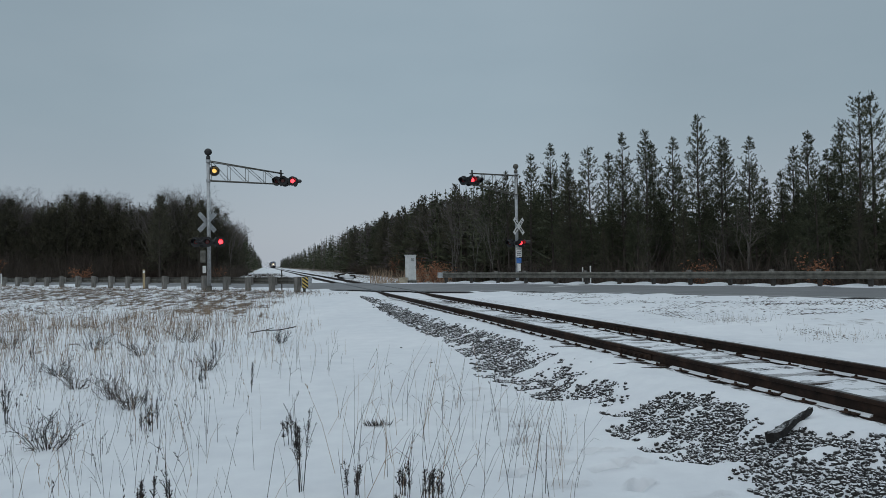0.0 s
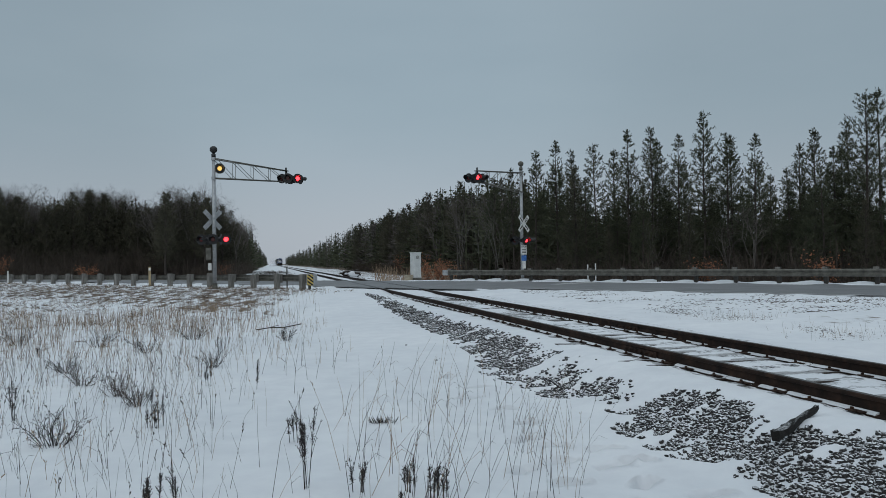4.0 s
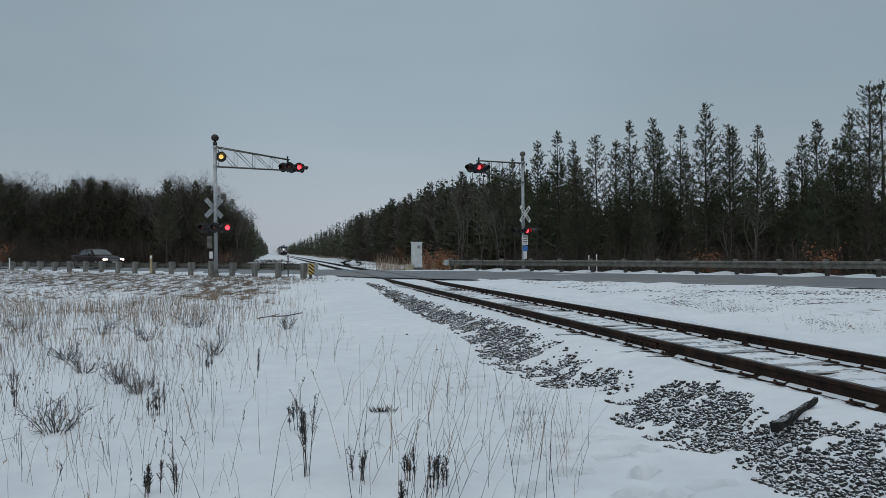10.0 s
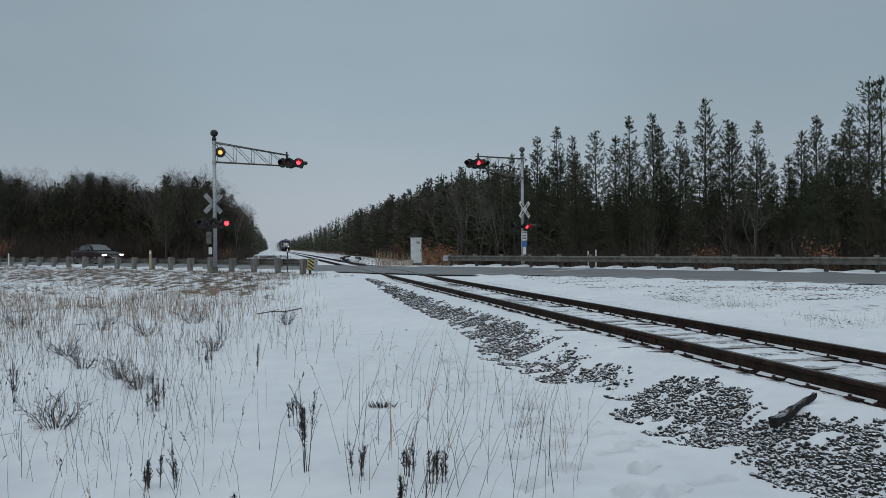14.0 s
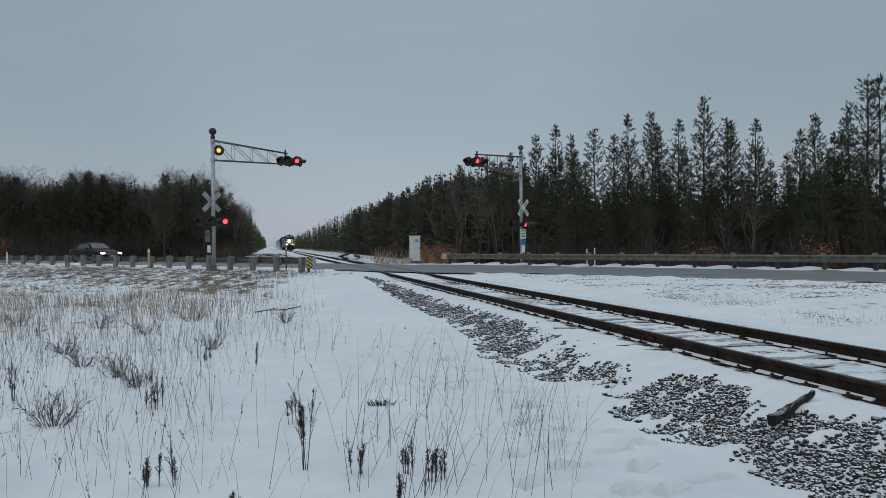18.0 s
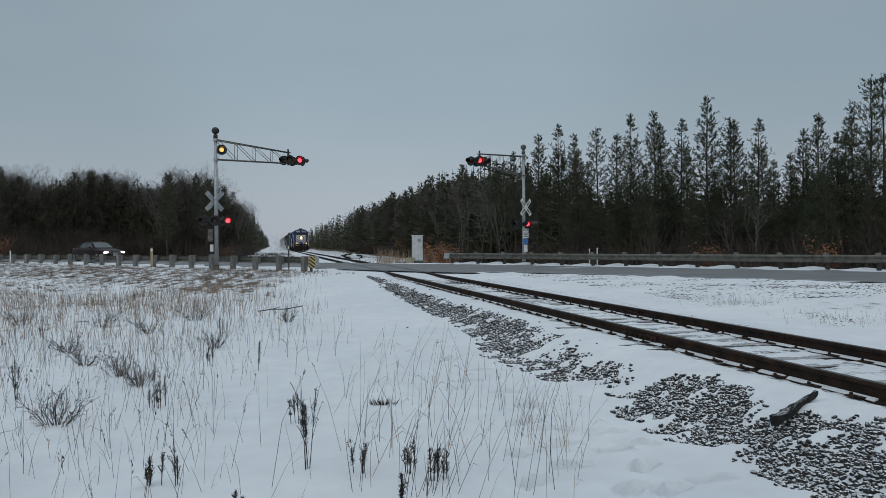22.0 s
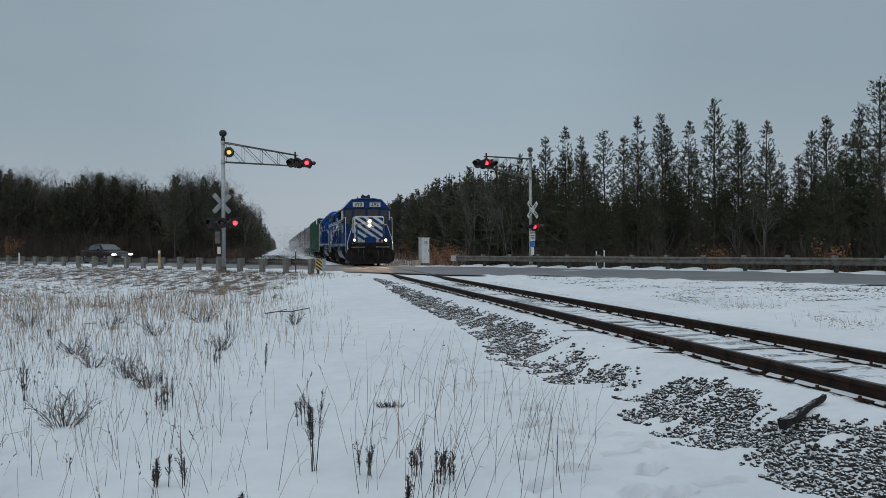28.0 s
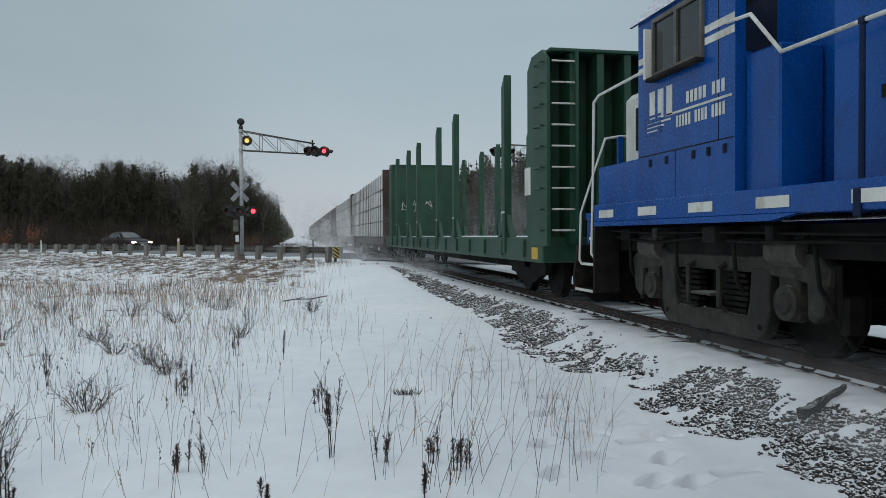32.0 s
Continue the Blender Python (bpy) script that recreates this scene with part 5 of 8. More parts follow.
def undergrowth():
    """Brown brush, saplings and dead leaves that fill the woods' edge."""
    rng = random.Random(15)
    brush = Soup()

    def clump(x, y, hgt, soup, n):
        z = gz(x, y) - 0.05
        for i in range(n):
            a = rng.uniform(0, 6.28)
            r = rng.uniform(0, 0.7)
            p = Vector((x + math.cos(a) * r, y + math.sin(a) * r, z))
            d = (Vector((math.cos(a) * 0.35, math.sin(a) * 0.35, 1)) + some_dir(rng) * 0.25).normalized()
            length = hgt * rng.uniform(0.5, 1.1)
            side = d.cross(some_dir(rng)).normalized()
            soup.blade(p, d, side, length, rng.uniform(0.012, 0.03))
            for j in range(3):
                e = (d + some_dir(rng) * 0.8).normalized()
                soup.blade(p + d * length * rng.uniform(0.35, 0.85), e, e.orthogonal().normalized(), length * 0.35, 0.012)

    for i in range(1500):
        x, y, h = road_at(rng.uniform(-36, 32), rng.uniform(9.5, 21))
        if x > 14.5 + rng.uniform(0, 1.5):
            clump(x, y, rng.uniform(0.6, 2.2) if rng.random() < 0.8 else rng.uniform(2, 3), brush, 9)
    for i in range(1500):
        x = rng.uniform(-44, -6.5)
        clump(x, rng.uniform(88, 97) - 0.2 * abs(x + 18), rng.uniform(0.8, 2.0) if rng.random() < 0.5 else rng.uniform(2, 4.8), brush, 8)
    for i in range(900):
        right = rng.random() < 0.55
        clump(rng.uniform(15.5, 19.5) if right else rng.uniform(-9, -3.6), rng.uniform(56 if right else 80, 150), rng.uniform(0.8, 2.8), brush, 8)
    for i in range(260):
        clump(rng.uniform(-5.5, 2.6), rng.uniform(58, 150), rng.uniform(0.15, 0.6), brush, 8)
    tagged(new("undergrowth", brush.mesh("undergrowth", BRUSH)), "tangled brown brush along the woods' edge", "brush", kind="stuff")


undergrowth()


def rust_shrub(x, y, hgt, seed):
    """A young oak that has kept its dead leaves."""
    rng = random.Random(seed)
    stems, leaves = Soup(), Soup()
    for i in range(9):
        a = rng.uniform(0, 6.28)
        d = (Vector((math.cos(a) * 0.5, math.sin(a) * 0.5, 1)) + some_dir(rng) * 0.2).normalized()
        q = d * hgt * rng.uniform(0.6, 1.0)
        stems.limb(Vector((0, 0, -0.1)), q, 0.02, 0.006, 3)
        for j in range(46):
            c = q * rng.uniform(0.25, 1.02) + some_dir(rng) * 0.32
            e = some_dir(rng)
            leaves.blade(c, e, e.orthogonal().normalized(), rng.uniform(0.09, 0.18), 0.045)
    ob = thing("oak_shrub", "small oak shrub holding rust-brown dead leaves", "shrub", "oak shrubs", Matrix.Translation((x, y, gz(x, y))))
    new("stem", stems.mesh("stem", BRUSH)).parent = ob
    new("foliage", leaves.mesh("foliage", RUST_LEAF)).parent = ob
    return ob


for i, (x_, y_, hg) in enumerate(((11.2, 52.6, 2.5), (12.1, 52.2, 1.9), (25.5, 30.5, 2.0), (23.0, 36.5, 1.8), (17.5, 75, 2.6), (15.8, 92, 3.0), (15.2, 66, 2.0),
                                  (-27.5, 86, 2.6), (-18.8, 86, 2.0), (-30, 86, 2.0), (-5.0, 86, 1.9), (-5.4, 98, 2.3))):
    rust_shrub(x_, y_, hg, 40 + i)


# ---- train ----
BLUE_OLD = surface("dusty_railway_blue", (0.002, 0.036, 0.158), (0.002, 0.024, 0.105), (0.004, 0.047, 0.195), 0.36, 0, 1.4, 40, 0.03, 0.002, (1, 1, 0.35), 0.24, (0.016, 0.028, 0.060), 0.26)
STANCHION = surface("dark_blue_post", (0.002, 0.012, 0.045), None, None, 0.5, 0, 3, 50, 0.05, 0.002, None, 0.2)
RUSTY = surface("rust_run", (0.22, 0.13, 0.06), (0.12, 0.07, 0.03), (0.35, 0.24, 0.13), 0.8, 0, 9, 60, 0.05, 0.001)
SIGN_RED = surface("faded_red_notice", (0.42, 0.16, 0.10), None, None, 0.6, 0, 30, 90, 0.0, 0.001)
BLUE_NEW = surface("bright_railway_blue", (0.001, 0.066, 0.285), (0.001, 0.046, 0.21), (0.003, 0.080, 0.325), 0.26, 0, 1.4, 40, 0.03, 0.002, (1, 1, 0.4), 0.30, (0.006, 0.044, 0.16), 0.3)
CREAM = surface("grimy_white_paint", (0.62, 0.62, 0.58), (0.42, 0.41, 0.37), (0.72, 0.72, 0.69), 0.5, 0, 2.2, 40, 0.06, 0.002, (1, 1, 0.4), 0.5, (0.30, 0.26, 0.20), 0.25)
GRIME = surface("greasy_black_steel", (0.014, 0.013, 0.012), (0.007, 0.0065, 0.006), (0.028, 0.025, 0.022), 0.75, 0.0, 3, 50, 0.25, 0.004, None, 0.10)
PILOT = surface("rusty_black_pilot", (0.014, 0.012, 0.011), (0.007, 0.006, 0.006), (0.030, 0.024, 0.021), 0.75, 0.0, 2, 50, 0.25, 0.004, None, 0.15, (0.050, 0.030, 0.021), 0.3)
TRUCK_GREY = on_top_snow("dusty_truck_steel", (0.024, 0.022, 0.018), (0.009, 0.008, 0.007), (0.050, 0.046, 0.037), 0.8, 0.24, 7, 0.45)
TRUCK_LIGHT = on_top_snow("pale_dusty_steel", (0.060, 0.056, 0.048), (0.03, 0.028, 0.024), (0.095, 0.088, 0.075), 0.8, 0.25, 7, 0.45)
TANK_GREY = surface("fuel_tank_paint", (0.036, 0.037, 0.038), (0.022, 0.022, 0.022), (0.062, 0.062, 0.062), 0.4, 0.1, 2, 40, 0.06, 0.002)
GLASS = surface("dark_cab_glass", (0.012, 0.014, 0.016), None, None, 0.06, 0, 2, 30, 0.0, 0.001, None, 0.7)
MESH_DARK = surface("radiator_screen", (0.018, 0.017, 0.017), None, None, 0.7, 0.2, 2, 120, 0.5, 0.006)
GREEN = surface("freight_green", (0.010, 0.056, 0.031), (0.007, 0.038, 0.022), (0.016, 0.074, 0.041), 0.5, 0, 1.2, 40, 0.05, 0.002, None, 0.5, (0.035, 0.06, 0.042), 0.3)
WRAP = surface("white_lumber_wrap", (0.68, 0.67, 0.66), (0.55, 0.53, 0.52), (0.76, 0.755, 0.75), 0.55, 0, 1.5, 25, 0.3, 0.01)
# boxcar brown, black and grey are paled: haze is put into their colour
CAR_BROWN = surface("hazed_brown_freight_paint", (0.105, 0.072, 0.064), (0.07, 0.048, 0.042), (0.15, 0.105, 0.09), 0.7, 0, 1, 30, 0.1, 0.003)
LUMBER_STEEL = surface("dark_maroon_freight_paint", (0.050, 0.027, 0.024), (0.032, 0.018, 0.016), (0.072, 0.042, 0.037), 0.7, 0, 1, 30, 0.1, 0.003)
CAR_BLACK = surface("hazed_black_freight_paint", (0.075, 0.075, 0.076), None, None, 0.7, 0, 1, 30, 0.1, 0.003)
CAR_GREY = surface("hazed_grey_freight_paint", (0.16, 0.16, 0.165), None, None, 0.7, 0, 1, 30, 0.1, 0.003)
SIDE_TEXT = Matrix(((0, 0, -1, 0), (-1, 0, 0, 0), (0, 1, 0, 0), (0, 0, 0, 1)))


def clip_poly(pts, axis, lo, hi):
    """Clips a flat outline between two values of one of its coordinates."""
    for bound, sign in ((lo, 1), (hi, -1)):
        out = []
        for i, p in enumerate(pts):
            q = pts[(i + 1) % len(pts)]
            a, b = sign * (p[axis] - bound), sign * (q[axis] - bound)
            if a >= 0:
                out.append(p)
            if a * b < 0:
                t = a / (a - b)
                out.append((p[0] + (q[0] - p[0]) * t, p[1] + (q[1] - p[1]) * t))
        pts = out
        if len(pts) < 3:
            return []
    return pts


def wheelset(parent, y, r=0.508):
    """Two wheels on an axle, turning about their own centre."""
    bm = bmesh.new()
    rod(bm, (-0.9, 0, 0), (0.9, 0, 0), 0.08, 0.08, 10)
    for sx in (-1, 1):
        rod(bm, (sx * 0.69, 0, 0), (sx * 0.81, 0, 0), r, r * 0.985, 28)
        rod(bm, (sx * 0.665, 0, 0), (sx * 0.69, 0, 0), r + 0.027, r + 0.027, 28)
        for k in range(4):
            a = k * math.pi / 2
            rod(bm, (sx * 0.80, math.cos(a) * r * 0.6, math.sin(a) * r * 0.6), (sx * 0.815, math.cos(a) * r * 0.6, math.sin(a) * r * 0.6), 0.07, 0.06, 8)
    ob = part("wheelset", bm, GRIME, parent, "steel wheels on an axle")
    ob.matrix_basis = Matrix.Translation((0, y, r))
    return ob


def power_truck(parent, y, flip):
    """A two-axle locomotive truck: cast side frames, leaf springs, journal boxes, brake cylinders."""
    fr = [(-1.95, 0.86), (-1.75, 1.00), (-1.1, 1.02), (-0.95, 0.95), (0.95, 0.95), (1.1, 1.02), (1.75, 1.00), (1.95, 0.86), (1.92, 0.66), (1.66, 0.62),
          (1.62, 0.80), (1.12, 0.80), (1.06, 0.52), (0.92, 0.24), (0.70, 0.20), (-0.70, 0.20), (-0.92, 0.24), (-1.06, 0.52), (-1.12, 0.80), (-1.62, 0.80), (-1.66, 0.62), (-1.92, 0.66)]
    wheels = [wheelset(parent, y + d) for d in (-1.372, 1.372)]
    for d in (-0.72, 0.72):
        part("traction_motor", boxes((-0.62, y + d - 0.42, 0.24, 0.62, y + d + 0.42, 0.92), bevel=0.08), GRIME, parent, "black traction motor")
    part("bolster", boxes((-0.95, y - 0.26, 0.42, 0.95, y + 0.26, 0.98), bevel=0.04), GRIME, parent, "truck bolster")
    for sx in (-1, 1):
        x0, x1 = sx * 0.98, sx * 1.13
        bm = bmesh.new()
        # frame as a top bar, two legs and a lower beam, with the spring gap left open
        extrude(bm, [(y + a, z) for a, z in fr[:8]] + [(y + 1.92, 0.70), (y + 0.95, 0.78), (y - 0.95, 0.78), (y - 1.92, 0.70)], "x", x0, x1)
        for d in (-1, 1):
            extrude(bm, [(y + d * a, z) for a, z in ((0.80, 0.84), (1.12, 0.84), (1.09, 0.62), (1.10, 0.40), (1.04, 0.20), (0.92, 0.10), (0.66, 0.10), (0.72, 0.34), (0.76, 0.46))], "x", x0, x1 + sx * 0.004)
        for d in (-1, 1):
            extrude(bm, [(y + d * a, z) for a, z in ((1.64, 0.82), (1.92, 0.80), (1.86, 0.44), (1.74, 0.36), (1.66, 0.40))], "x", x0, x1 + sx * 0.003)
        extrude(bm, [(y - 0.74, 0.33), (y + 0.74, 0.33), (y + 0.70, 0.102), (y - 0.70, 0.102)], "x", x0, x1 - sx * 0.006)
        bmesh.ops.bevel(bm, geom=bm.edges[:], offset=0.016, segments=1, affect="EDGES")
        frame_ = part("truck_frame", bm, TRUCK_GREY, parent, "cast truck side frame")
        part("tread_step", boxes((sx * 0.98, y - 0.20, 0.50, sx * 1.24, y + 0.20, 0.53), bevel=0.006), TRUCK_LIGHT, frame_, "worn step plate dusted with snow")
        for d in (-0.95, 0.95):
            part("bolt", rod(bmesh.new(), (x1, y + d, 0.24), (x1 + sx * 0.02, y + d, 0.24), 0.03, 0.026, 6), GRIME, frame_)
            part("swing_hanger", rods([(sx * 1.10, y + d * 0.34, 0.86), (sx * 1.20, y + d * 0.34, 0.80), (sx * 1.20, y + d * 0.34, 0.40), (sx * 1.10, y + d * 0.34, 0.34)], 0.03, 6), TRUCK_GREY, frame_, "forged swing hanger")
        for d in (-0.47, 0.47):
            bm = bmesh.new()
            for k in range(7):
                zz = 0.345 + 0.062 * k
                w = 0.24 - 0.018 * abs(k - 3)
                box(bm, sx * 1.0, y + d - w, zz, sx * 1.10, y + d + w, zz + 0.045, 0.008)
            part("spring", bm, GRIME, frame_, "leaf spring pack")
        for d in (-1.372, 1.372):
            bm = bmesh.new()
            rod(bm, (sx * 0.98, y + d, 0.52), (sx * 1.16, y + d, 0.52), 0.19, 0.17, 14)
            box(bm, sx * 0.98, y + d - 0.15, 0.36, sx * 1.12, y + d + 0.15, 0.78, 0.02)
            rod(bm, (sx * 1.16, y + d, 0.52), (sx * 1.19, y + d, 0.52), 0.11, 0.09, 12)
            part("journal_box", bm, TRUCK_GREY, frame_, "round journal box")
        for d in (-1.62, 1.12):
            bm = bmesh.new()
            rod(bm, (sx * 1.06, y + d, 1.02), (sx * 1.06, y + d + 0.48, 1.02), 0.175, 0.175, 14)
            rod(bm, (sx * 1.06, y + d + 0.48, 1.02), (sx * 1.06, y + d + 0.62, 0.98), 0.05, 0.04, 8)
            part("brake_cylinder", bm, TRUCK_LIGHT, frame_, "brake cylinder")
        for d in (-1.95, -0.80, 0.80, 1.95):
            bm = bmesh.new()
            rod(bm, (sx * 1.05, y + d, 0.90), (sx * 0.98, y + d * 0.98, 0.34), 0.04, 0.03, 6)
            box(bm, sx * 0.82, y + d - 0.06, 0.28, sx * 1.0, y + d + 0.06, 0.62, 0.02)
            part("brake_shoe", bm, GRIME, frame_, "brake shoe on its hanger")
    return wheels


def hood_outline(half, z0, side, top, crown):
    return [(-half, z0), (half, z0), (half, side), (half - 0.10, top - 0.05), (half - 0.28, top), (0, crown), (-half + 0.28, top), (-half + 0.10, top - 0.05), (-half, side)]


def locomotive(number, flip, length, cab0, cab1, hood1, tank0, tank1, rad0, rad1, blister, paint, label, old):
    """A four-axle road switcher; a is metres from the coupler at its cab end. flip: it runs with its long hood leading."""
    ob = thing("locomotive", label, "locomotive", "locomotives of the train")

    def Y(a):
        return length - a if flip else a

    s = -1 if flip else 1
    sill0, sill1 = 1.35, hood1 + 0.0
    # frame, sills, walkway
    bm = bmesh.new()
    lift = 0.0 if old else 0.09
    box(bm, -1.50, Y(sill0), 1.26 + lift, 1.50, Y(sill1), 1.50 + lift, 0.012)
    for sx in (-1, 1):
        if old:
            extrude(bm, [(Y(5.5), 1.262), (Y(6.85), 1.262), (Y(6.24), 0.99), (Y(5.85), 0.99)], "x", sx * 1.42, sx * 1.508)
        # the sills are deeper over the trucks
        for a0, a1, d in ((sill0, 5.4, 0.4), (sill1, 12.9, -0.3)) if not old else ((sill1, 13.6, -0.3),):
            extrude(bm, [(Y(a0), 1.262 + lift), (Y(a1 + d), 1.262 + lift), (Y(a1), 1.20 + lift), (Y(a0), 1.20 + lift)], "x", sx * 1.42, sx * 1.503)
    frame_ = part("frame", bm, paint, ob, "blue underframe with side sills")
    step_a = 1.45 if old else 1.55
    while step_a < sill1 - 0.3:
        for sx in (-1, 1):
            part("reflector", boxes((sx * 1.503, Y(step_a), 1.315 + lift, sx * 1.510, Y(step_a + 0.48), 1.42 + lift), bevel=0.002), CREAM, frame_, "white reflector patch")
        step_a += 1.0 if step_a < 4.8 and old else 1.22
    bm = bmesh.new()
    box(bm, -1.1, Y(0.95), 0.95, 1.1, Y(length - 0.95), 1.26)
    part("underframe", bm, GRIME, ob, "black centre sill and piping")
    # end platforms, pilots, steps
    for end in (0, 1):
        def E(a, end=end):
            return Y(a) if end == 0 else Y(length - a)
        edge = 1.35 if end == 0 else length - hood1
        bm = bmesh.new()
        box(bm, -1.38, E(0.72), 1.40, 1.38, E(edge + 0.06), 1.495, 0.01)
        box(bm, -1.30, E(0.58), 1.02, 1.30, E(0.76), 1.44, 0.02)
        part("end_platform", bm, GRIME if old else paint, ob, "end walkway and buffer beam")
        bm = bmesh.new()
        blade = [(-1.46, 1.02), (1.46, 1.02), (1.52, 0.55), (1.50, 0.34), (1.15, 0.14), (-1.15, 0.14), (-1.50, 0.34), (-1.52, 0.55)]
        extrude(bm, blade, "y", E(0.56), E(0.64))
        for v in bm.verts:
            v.co.y += (0.30 * (1 - abs(v.co.x) / 1.6) * (1 - v.co.z)) * (-1 if (E(0.0) < E(1.0)) else 1)
        part("pilot_plough", bm, PILOT, ob, "dirty black snow plough pilot")
        bm = bmesh.new()
        box(bm, -0.16, E(0.10), 0.72, 0.16, E(0.40), 1.02, 0.05)
        box(bm, -0.10, E(0.35), 0.80, 0.10, E(0.95), 0.96, 0.02)
        box(bm, 0.02, E(0.0), 0.70, 0.20, E(0.22), 1.04, 0.05)
        part("coupler", bm, GRIME, ob, "worn knuckle coupler")
        for sx in (-1, 1):
            part("air_hose", rods([(sx * 0.45, E(0.5), 0.98), (sx * 0.47, E(0.30), 0.72), (sx * 0.42, E(0.28), 0.45), (sx * 0.36, E(0.34), 0.25)], 0.028, 6), BLACK, ob, "black air hose")
            part("air_hose", rods([(sx * 0.75, E(0.52), 1.12), (sx * 0.8, E(0.42), 0.85), (sx * 0.82, E(0.46), 0.62)], 0.02, 6), BLACK, ob, "black air hose")
            # step well
            bm = bmesh.new()
            box(bm, sx * 1.12, E(edge - 0.04), 0.34, sx * 1.50, E(edge + 0.02), 1.50, 0.006)
            box(bm, sx * 1.10, E(0.62), 0.34, sx * 1.16, E(edge), 1.48, 0.006)
            # wells other than the leading ones: black replaces blue, standing in for shade
            well = part("step_well", bm, paint if old and end == 0 else GRIME, ob, "step well plate beside the steps")
            for i, zz in enumerate((0.36, 0.74, 1.12)):
                bm = bmesh.new()
                box(bm, sx * 1.16, E(edge - 0.72 + 0.10 * i), zz - 0.02, sx * (1.50 - 0.07 * i), E(edge - 0.05), zz + 0.012, 0.004)
                step = part("step", bm, GRIME, well, "steel step")
                bm = boxes((sx * (1.5 - 0.07 * i), E(edge - 0.72 + 0.1 * i), zz - 0.022, sx * (1.506 - 0.07 * i), E(edge - 0.05), zz + 0.018))
                part("step_edge", bm, CREAM, well, "white step edge")
            # grab rails
            top = 3.05 if end == 0 else 2.55
            bm = rods([(sx * 1.46, E(edge - 0.05), 0.82), (sx * 1.50, E(edge - 0.10), 0.90), (sx * 1.50, E(edge - 0.04), 1.9), (sx * 1.50, E(edge + 0.0), top), (sx * 1.50, E(edge + 0.18), top + 0.07)] + ([(sx * 1.50, E(cab0 + 0.25), 3.16)] if end == 0 else [(sx * 1.50, E(edge + 0.7), 2.52)]), 0.018)
            part("grab_rail", bm, CREAM, ob, "white step handrail")
            bm = rods([(sx * 1.42, E(edge - 0.66), 0.72), (sx * 1.46, E(edge - 0.66), 0.80), (sx * 1.44, E(edge - 0.66), 1.5), (sx * 1.25, E(edge - 0.58), 2.15), (sx * 1.08, E(edge - 0.58), 2.62), (sx * 0.86, E(edge - 0.58), 2.66)], 0.018)
            part("grab_rail", bm, CREAM, ob, "white step handrail")
            bm = bmesh.new()
            box(bm, sx * 0.80, E(edge - 0.62), 1.49, sx * 0.88, E(edge - 0.56), 2.66, 0.006)
            part("stanchion", bm, paint, ob, "blue handrail stanchion")
        bm = rods([(-0.86, E(edge - 0.58), 2.66), (-0.30, E(edge - 0.58), 2.67), (-0.24, E(edge - 0.58), 2.5), (0.24, E(edge - 0.58), 2.5), (0.30, E(edge - 0.58), 2.67), (0.86, E(edge - 0.58), 2.66)], 0.019)
        part("end_rail", bm, CREAM, ob, "white end handrail")
        bm = bmesh.new()
        extrude(bm, [(-0.36, 1.45), (0.36, 1.45), (0.36, 1.76), (0.24, 1.86), (-0.24, 1.86), (-0.36, 1.76)], "y", E(0.60), E(0.70))
        box(bm, -0.36, E(0.575), 1.50, 0.36, E(0.60), 1.56)
        part("drop_step", bm, paint, ob, "blue folding end step")
        for sx in (-1, 1):
            part("uncoupling_lever", rods([(sx * 1.2, E(0.555), 1.20), (sx * 0.35, E(0.545), 1.20)], 0.014), CREAM, ob, "white uncoupling rod")
    # trucks, tank, reservoir
    mid = length / 2
    half = 4.877 if length < 17.4 else 5.18
    wheels = []
    for a in (mid - half + 0.15, mid + half + 0.05):
        wheels += power_truck(ob, Y(a), flip)
    bm = bmesh.new()
    side = [(1.34 * math.cos(radians(a)) ** 0.55, 0.93 - 0.68 * math.sin(radians(a))) for a in range(0, 91, 9)]
    extrude(bm, [(-0.9, 0.97), (0.9, 0.97)] + side + [(-p, q) for p, q in side[::-1]], "y", Y(tank0), Y(tank1))
    tank = part("fuel_tank", bm, TANK_GREY, ob, "grey fuel tank")
    part("equipment_box", boxes((-1.05, Y(tank1), 0.38, 1.05, Y(tank1 + 0.95), 1.22), bevel=0.05), GRIME, ob, "black equipment box behind the tank")
    part("filler_cap", rod(bmesh.new(), (-1.352, Y(tank1 - 0.7), 0.80), (-1.375, Y(tank1 - 0.7), 0.80), 0.05, 0.05, 12), RED_DARK, tank, "red filler cap")
    for sx in (-1, 1):
        bm = bmesh.new()
        rod(bm, (sx * 1.18, Y(tank0 + 0.5), 1.10 + lift), (sx * 1.18, Y(tank1 + (0.0 if old else 0.8)), 1.10 + lift), 0.165, 0.165, 18)
        part("air_reservoir", bm, TANK_GREY, ob, "cylindrical air reservoir")
    # pipes and brackets under the sills
    for sx in (-1, 1):
        rp = random.Random(5 if old else 6)
        for xx, zz, rr in ((1.24, 1.12, 0.022), (1.12, 1.16, 0.03), (1.33, 1.20, 0.014)):
            run, a = [], 1.6
            while a < hood1 - 0.5:
                run.append((sx * (xx + rp.uniform(-0.03, 0.03)), Y(a), zz + rp.uniform(-0.05, 0.04)))
                a += rp.uniform(0.5, 1.5)
            part("pipe", rods(run, rr, 6), GRIME, ob, "black air pipe below the sill")
        for a in (1.75, 2.9, 4.1, 5.2, hood1 - 3.3, hood1 - 2.2, hood1 - 1.0):
            w = rp.uniform(0.10, 0.30)
            part("valve_box", boxes((sx * 1.05, Y(a), 1.26 - rp.uniform(0.12, 0.28), sx * rp.uniform(1.28, 1.42), Y(a + w), 1.262), bevel=0.015), TRUCK_GREY if rp.random() < 0.4 else GRIME, ob, "small valve box under the sill")
